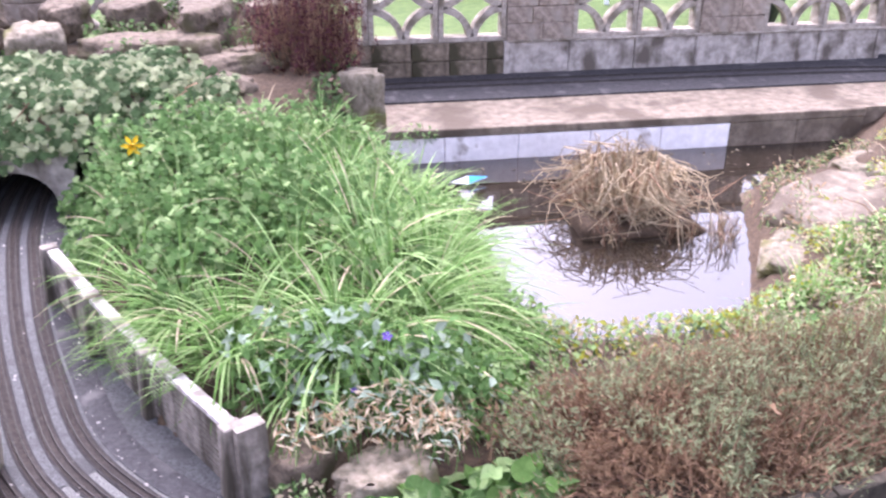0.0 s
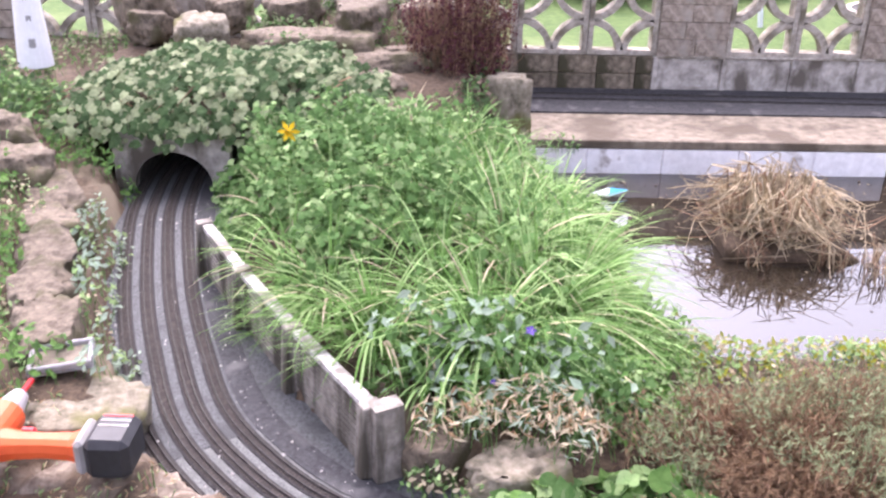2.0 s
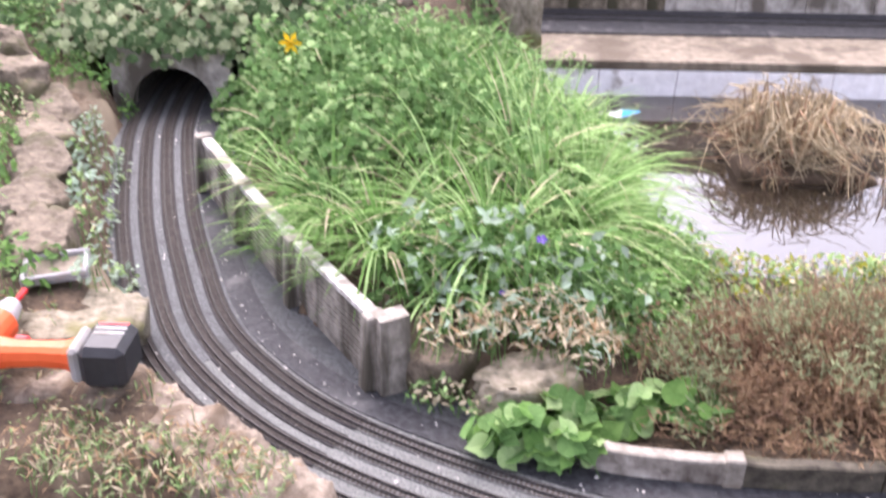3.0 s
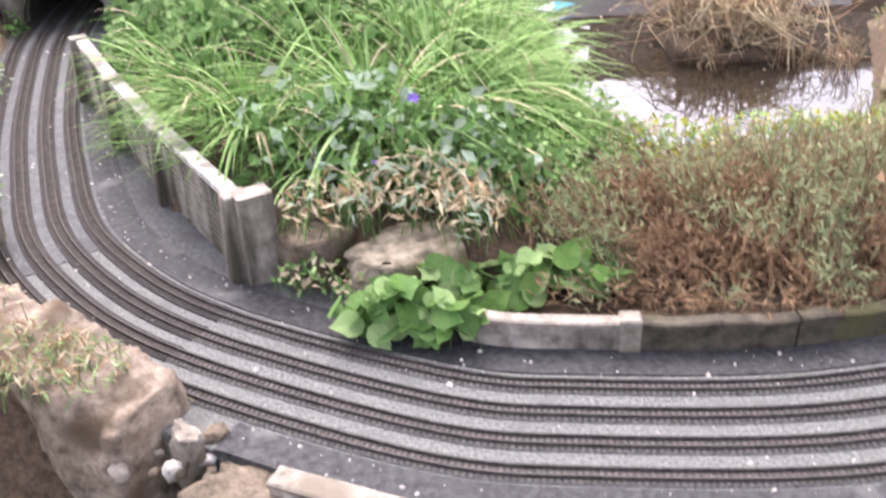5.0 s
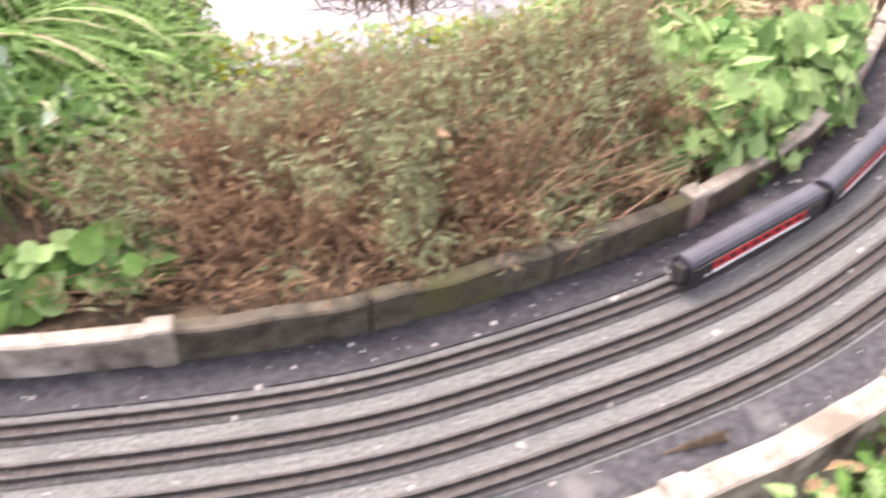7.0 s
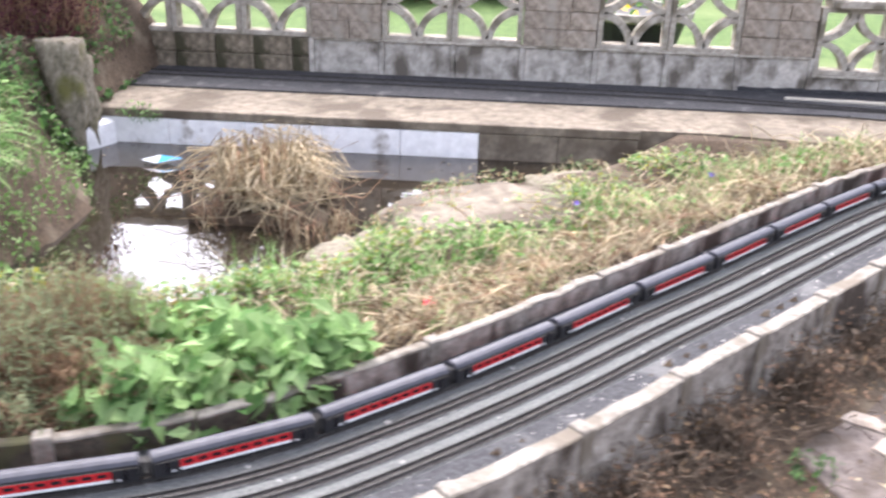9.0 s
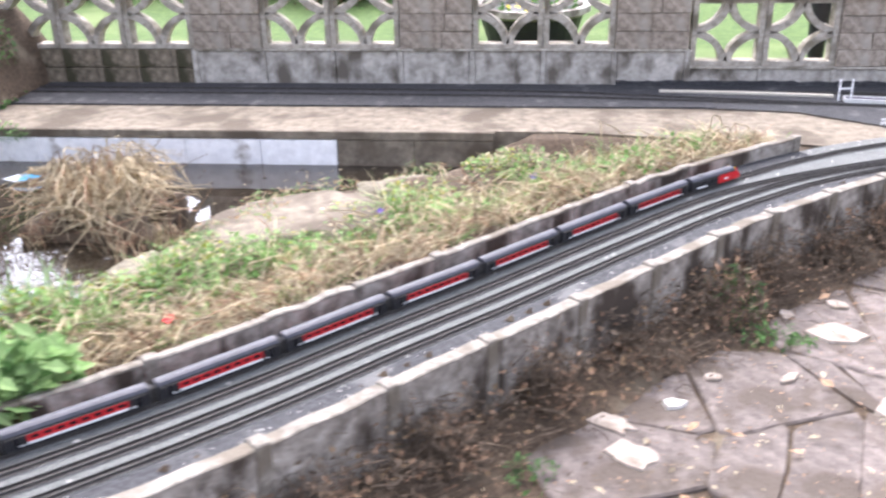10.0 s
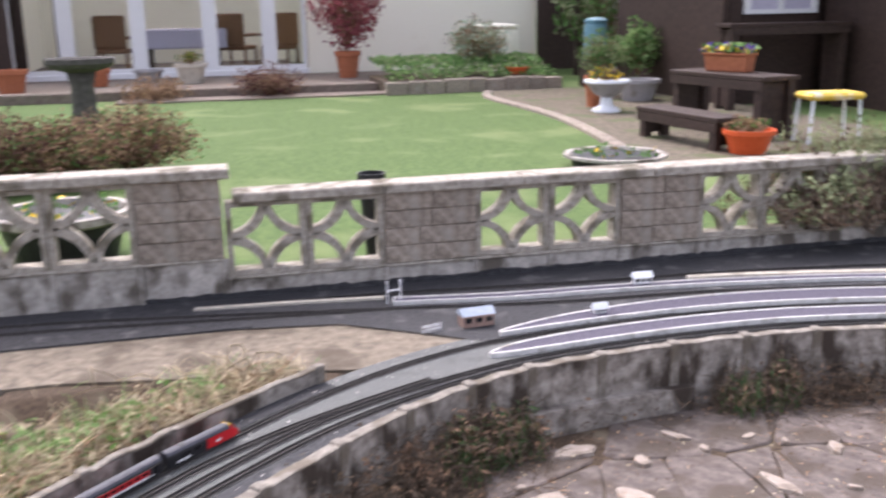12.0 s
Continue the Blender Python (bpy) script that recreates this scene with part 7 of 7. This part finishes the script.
DARKSTONE = material("dark_stone", (0.05, 0.045, 0.042), (0.12, 0.11, 0.10), 0.9, 20, 5, 0.4)
bird_bath()
for k, (x, y, rx, rz) in enumerate(((0.2, 7.2, 0.7, 0.27), (1.2, 7.0, 0.7, 0.28), (1.9, 7.2, 0.5, 0.27), (2.75, 7.7, 0.5, 0.24), (-0.8, 7.3, 0.7, 0.27), (2.35, 7.2, 0.4, 0.24))):
    small_crown("low_hedge", "dark brown bare hedge behind the wall", x, y, -0.02, rx, rz, (TWIG, PLUM, TWIG, BUSHDRY if k > 2 else PLUM, LEAF1), 0.034, 5200, 100 + k)
small_crown("shrub", "dark brown winter plant along the patio edge", 4.2, 13.5, 0.0, 0.52, 0.20, (TWIG, PLUM), 0.045, 1600, 110)
small_crown("shrub", "dry brown plants before the patio", 2.7, 13.4, 0.0, 0.45, 0.14, (TWIG, BUSHDRY), 0.05, 900, 112)
tagged(part("cane", mesh_of("cane", *tube([(2.05, 5.9, -0.02), (1.98, 5.92, 0.55)], [0.018, 0.018], 8), (FISHWHITE,)), None, None), "pale leaning garden cane behind the wall", "cane")


def tub(x, y, z, r, h, label):
    t = tagged(new("tub_planter"), label, "planter", "tub planters")
    part("body", mesh_of("body", *lathe([(r * 0.7, -0.01), (r * 0.92, h * 0.85)], 24), (BLACKPL,)), None, t, "black body")
    part("rim", mesh_of("rim", *lathe([(r * 0.93, h * 0.80), (r * 1.02, h * 0.86), (r * 1.02, h), (r * 0.9, h), (r * 0.86, h * 0.8)], 24), (PANEL,)), None, t, "pale rim")
    t.location = (x, y, z)
    rng = random.Random(int(x * 10))
    lv = Pile()
    for k in range(60):
        a, q = rng.uniform(0, 6.28), r * 0.8 * math.sqrt(rng.random())
        leaf(lv, (q * math.cos(a), q * math.sin(a), h * 0.9 + rng.uniform(0, 0.05)), unit(rng) + Vector((0, 0, 1)), 0.06, rng.choice((0, 0, 0, 1)), rng)
    tagged(part("planting", lv.mesh("planting", (LEAF1, PETAL)), None, t), kind="stuff")


tub(2.60, 5.15, -0.01, 0.32, 0.25, "pale rimmed black tub planter behind the wall")
tub(6.18, 6.75, -0.05, 0.37, 0.14, "pale rimmed shallow planter on the lawn")
pot(4.0, 4.62, 0.0, 0.06, 0.425, BLACKPL, "tall black plastic pot behind the wall", squat=0.55)
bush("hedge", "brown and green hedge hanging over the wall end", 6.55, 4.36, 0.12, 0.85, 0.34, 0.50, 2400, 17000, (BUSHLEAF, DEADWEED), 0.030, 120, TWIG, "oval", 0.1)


def boundary():
    """Dark fence and trees closing the garden."""
    f = tagged(new("fence"), "dark boarded fence, its left run added in place of shrubbery", "fence", kind="structure")
    for k in range(22):
        part("board", boxes((9.3 + k * 0.3, 9.3 + k * 0.3 + 0.295, 17.0, 17.04, -0.1, 2.4)), DARKWOOD, f)
    # left run of boards is added as a stand-in for dark green shrubbery
    for k in range(56):
        part("board", boxes((-14 + k * 0.26, -14 + k * 0.26 + 0.25, 16.0, 16.04, -0.1, 2.2)), DARKWOOD, f)
    for k in range(3):
        part("post", boxes((9.4 + k * 0.7, 9.47 + k * 0.7, 15.4, 15.47, -0.05, 2.4)), WHITE if k == 1 else DARKWOOD, f)


boundary()


GRAVEL = material("brown_gravel", (0.07, 0.06, 0.042), (0.21, 0.175, 0.13), 0.95, 18, 3, 0.6, (0.10, 0.115, 0.05), 0.52)
gravel = [(6.3, 6.3), (6.75, 8.2), (6.95, 10.0), (6.9, 12.0), (7.2, 13.0), (9.3, 13.0), (9.3, 8.0), (8.8, 6.3)]
thing("gravel_bed", mesh_of("gravel_bed", [(x, y, 0.006) for x, y in gravel], [tuple(range(len(gravel)))[::-1]], (GRAVEL,)), "brown gravel and fallen leaves beside the lawn", "gravel bed", "structure")
edge_line = spline([(6.25, 6.0), (6.7, 8.2), (6.9, 10.0), (6.85, 12.0), (7.15, 13.0)], 0.3)
kerb_row = tagged(new("lawn_edging"), "row of worn stones edging the lawn", "edging", kind="structure")
for a, b in zip(edge_line, edge_line[1:]):
    o = part("stone", boxes((0.0, 0.28, -0.06, 0.06, -0.03, 0.03), bev=0.015), STONE, kerb_row)
    o.matrix_local = pose(a[0], a[1], 0, 0, 0, math.degrees(math.atan2(b[1] - a[1], b[0] - a[0])))
leafy("leafy_plant", "low weeds among the sandstone lumps", [(-1.12, 1.72, 0.05, 0.12, 90), (-1.3, 2.3, 0.08, 0.18, 150), (-0.93, 1.72, 0.05, 0.1, 60)], (LEAF1, LEAF2, STRAW), 0.02, "oval", 131, 0.09)
leafy("leafy_plant", "green weeds spilling over the bank top", [(-1.75, 2.6, 0.3, 0.4, 800), (-1.75, 1.8, 0.3, 0.4, 600), (-2.0, 3.4, 0.4, 0.4, 800), (-1.6, 3.0, 0.3, 0.25, 700)], (LEAF1, IVY1, LEAF2, IVY1), 0.035, "oval", 132, 0.14)


CHIP = material("pale_chip", (0.42, 0.39, 0.35), (0.70, 0.67, 0.62), 0.9, 60, 20, 0.0)


def pale_chips():
    """Small pale stones and chips on the ballast and the paving."""
    rng = random.Random(133)
    pile = Pile()
    for k in range(1500):
        s_ = rng.uniform(0.6, ARC[-1] - 1.0)
        d_ = rng.choice((rng.uniform(0.02, 0.085), rng.uniform(-0.255, -0.2), rng.uniform(-0.2, 0.05)))
        x, y, h = along(s_, d_)
        r = rng.choice((rng.uniform(0.0008, 0.0026), rng.uniform(0.0008, 0.0026), rng.uniform(0.001, 0.0055)))
        o = [(x + r * rng.uniform(0.6, 1.3) * math.cos(a), y + r * rng.uniform(0.6, 1.3) * math.sin(a)) for a in (0.3, 1.7, 2.9, 4.1, 5.3)]
        pile.add([(*p, 0.001) for p in o] + [(x, y, 0.003 + r * 0.8)], [(j, (j + 1) % 5, 5) for j in range(5)])
    for k in range(22):
        x, y = rng.uniform(2.6, 6.2), rng.uniform(0.2, 2.9)
        d_, s_ = lateral(np.array([x]), np.array([y]))
        if d_[0] > -0.40:
            continue
        r = rng.uniform(0.008, 0.035)
        o = [(x + r * rng.uniform(0.5, 1.4) * math.cos(a), y + r * rng.uniform(0.5, 1.4) * math.sin(a)) for a in (0.3, 1.7, 2.9, 4.1, 5.3)]
        pile.add([(*p, -0.225) for p in o] + [(p[0] * 0.9 + x * 0.1, p[1] * 0.9 + y * 0.1, -0.211) for p in o], [(5, 6, 7, 8, 9)] + [(j, (j + 1) % 5, 5 + (j + 1) % 5, 5 + j) for j in range(5)])
    thing("stone_chips", pile.mesh("stone_chips", (CHIP,)), "pale stone chips on ballast and paving", "stone chips", "stuff")


pale_chips()


def mortar_patches():
    """Cream mortar that fills broken corners of the paving."""
    rng = random.Random(134)
    lo, hi = arc_at_x(2.3, 2.5), arc_at_x(5.8, 3.0)
    for k in range(40):
        x, y, _ = along(rng.uniform(lo, hi), -0.46 - abs(rng.gauss(0, 0.40)))
        if y < -0.2 or lateral(np.array([x]), np.array([y]))[0][0] > -0.44:
            continue
        r, n = rng.choice((rng.uniform(0.015, 0.035), rng.uniform(0.04, 0.10))), 13
        turn, slim = rng.uniform(0, 3.1), rng.uniform(0.35, 0.8)
        o = []
        for j in range(n):
            a = 2 * math.pi * j / n
            q = r * rng.uniform(0.70, 1.15)
            u, v = q * math.cos(a), q * math.sin(a) * slim
            o.append((u * math.cos(turn) - v * math.sin(turn), u * math.sin(turn) + v * math.cos(turn)))
        vs = [(u, v, -0.012) for u, v in o] + [(u * 0.93, v * 0.93, 0.0) for u, v in o]
        fs = [tuple(range(n, 2 * n))] + [(j, (j + 1) % n, n + (j + 1) % n, n + j) for j in range(n)]
        thing("mortar_patch", mesh_of("mortar_patch", vs, fs, (MORTAR,)), "pale cream mortar patch between paving stones", "mortar", group="mortar patches", at=pose(x, y, -0.2135 + 0.00006 * k))


MORTAR = material("cream_mortar", (0.27, 0.225, 0.185), (0.43, 0.37, 0.315), 0.9, 40, 14, 0.5, (0.22, 0.18, 0.145), 0.52)
mortar_patches()
rock(-0.268, 0.878, -0.01, 0.03, 0.05, 0.10, 35, COPING, "pale quartz like broken stone at the ledge end", rough=0.3)
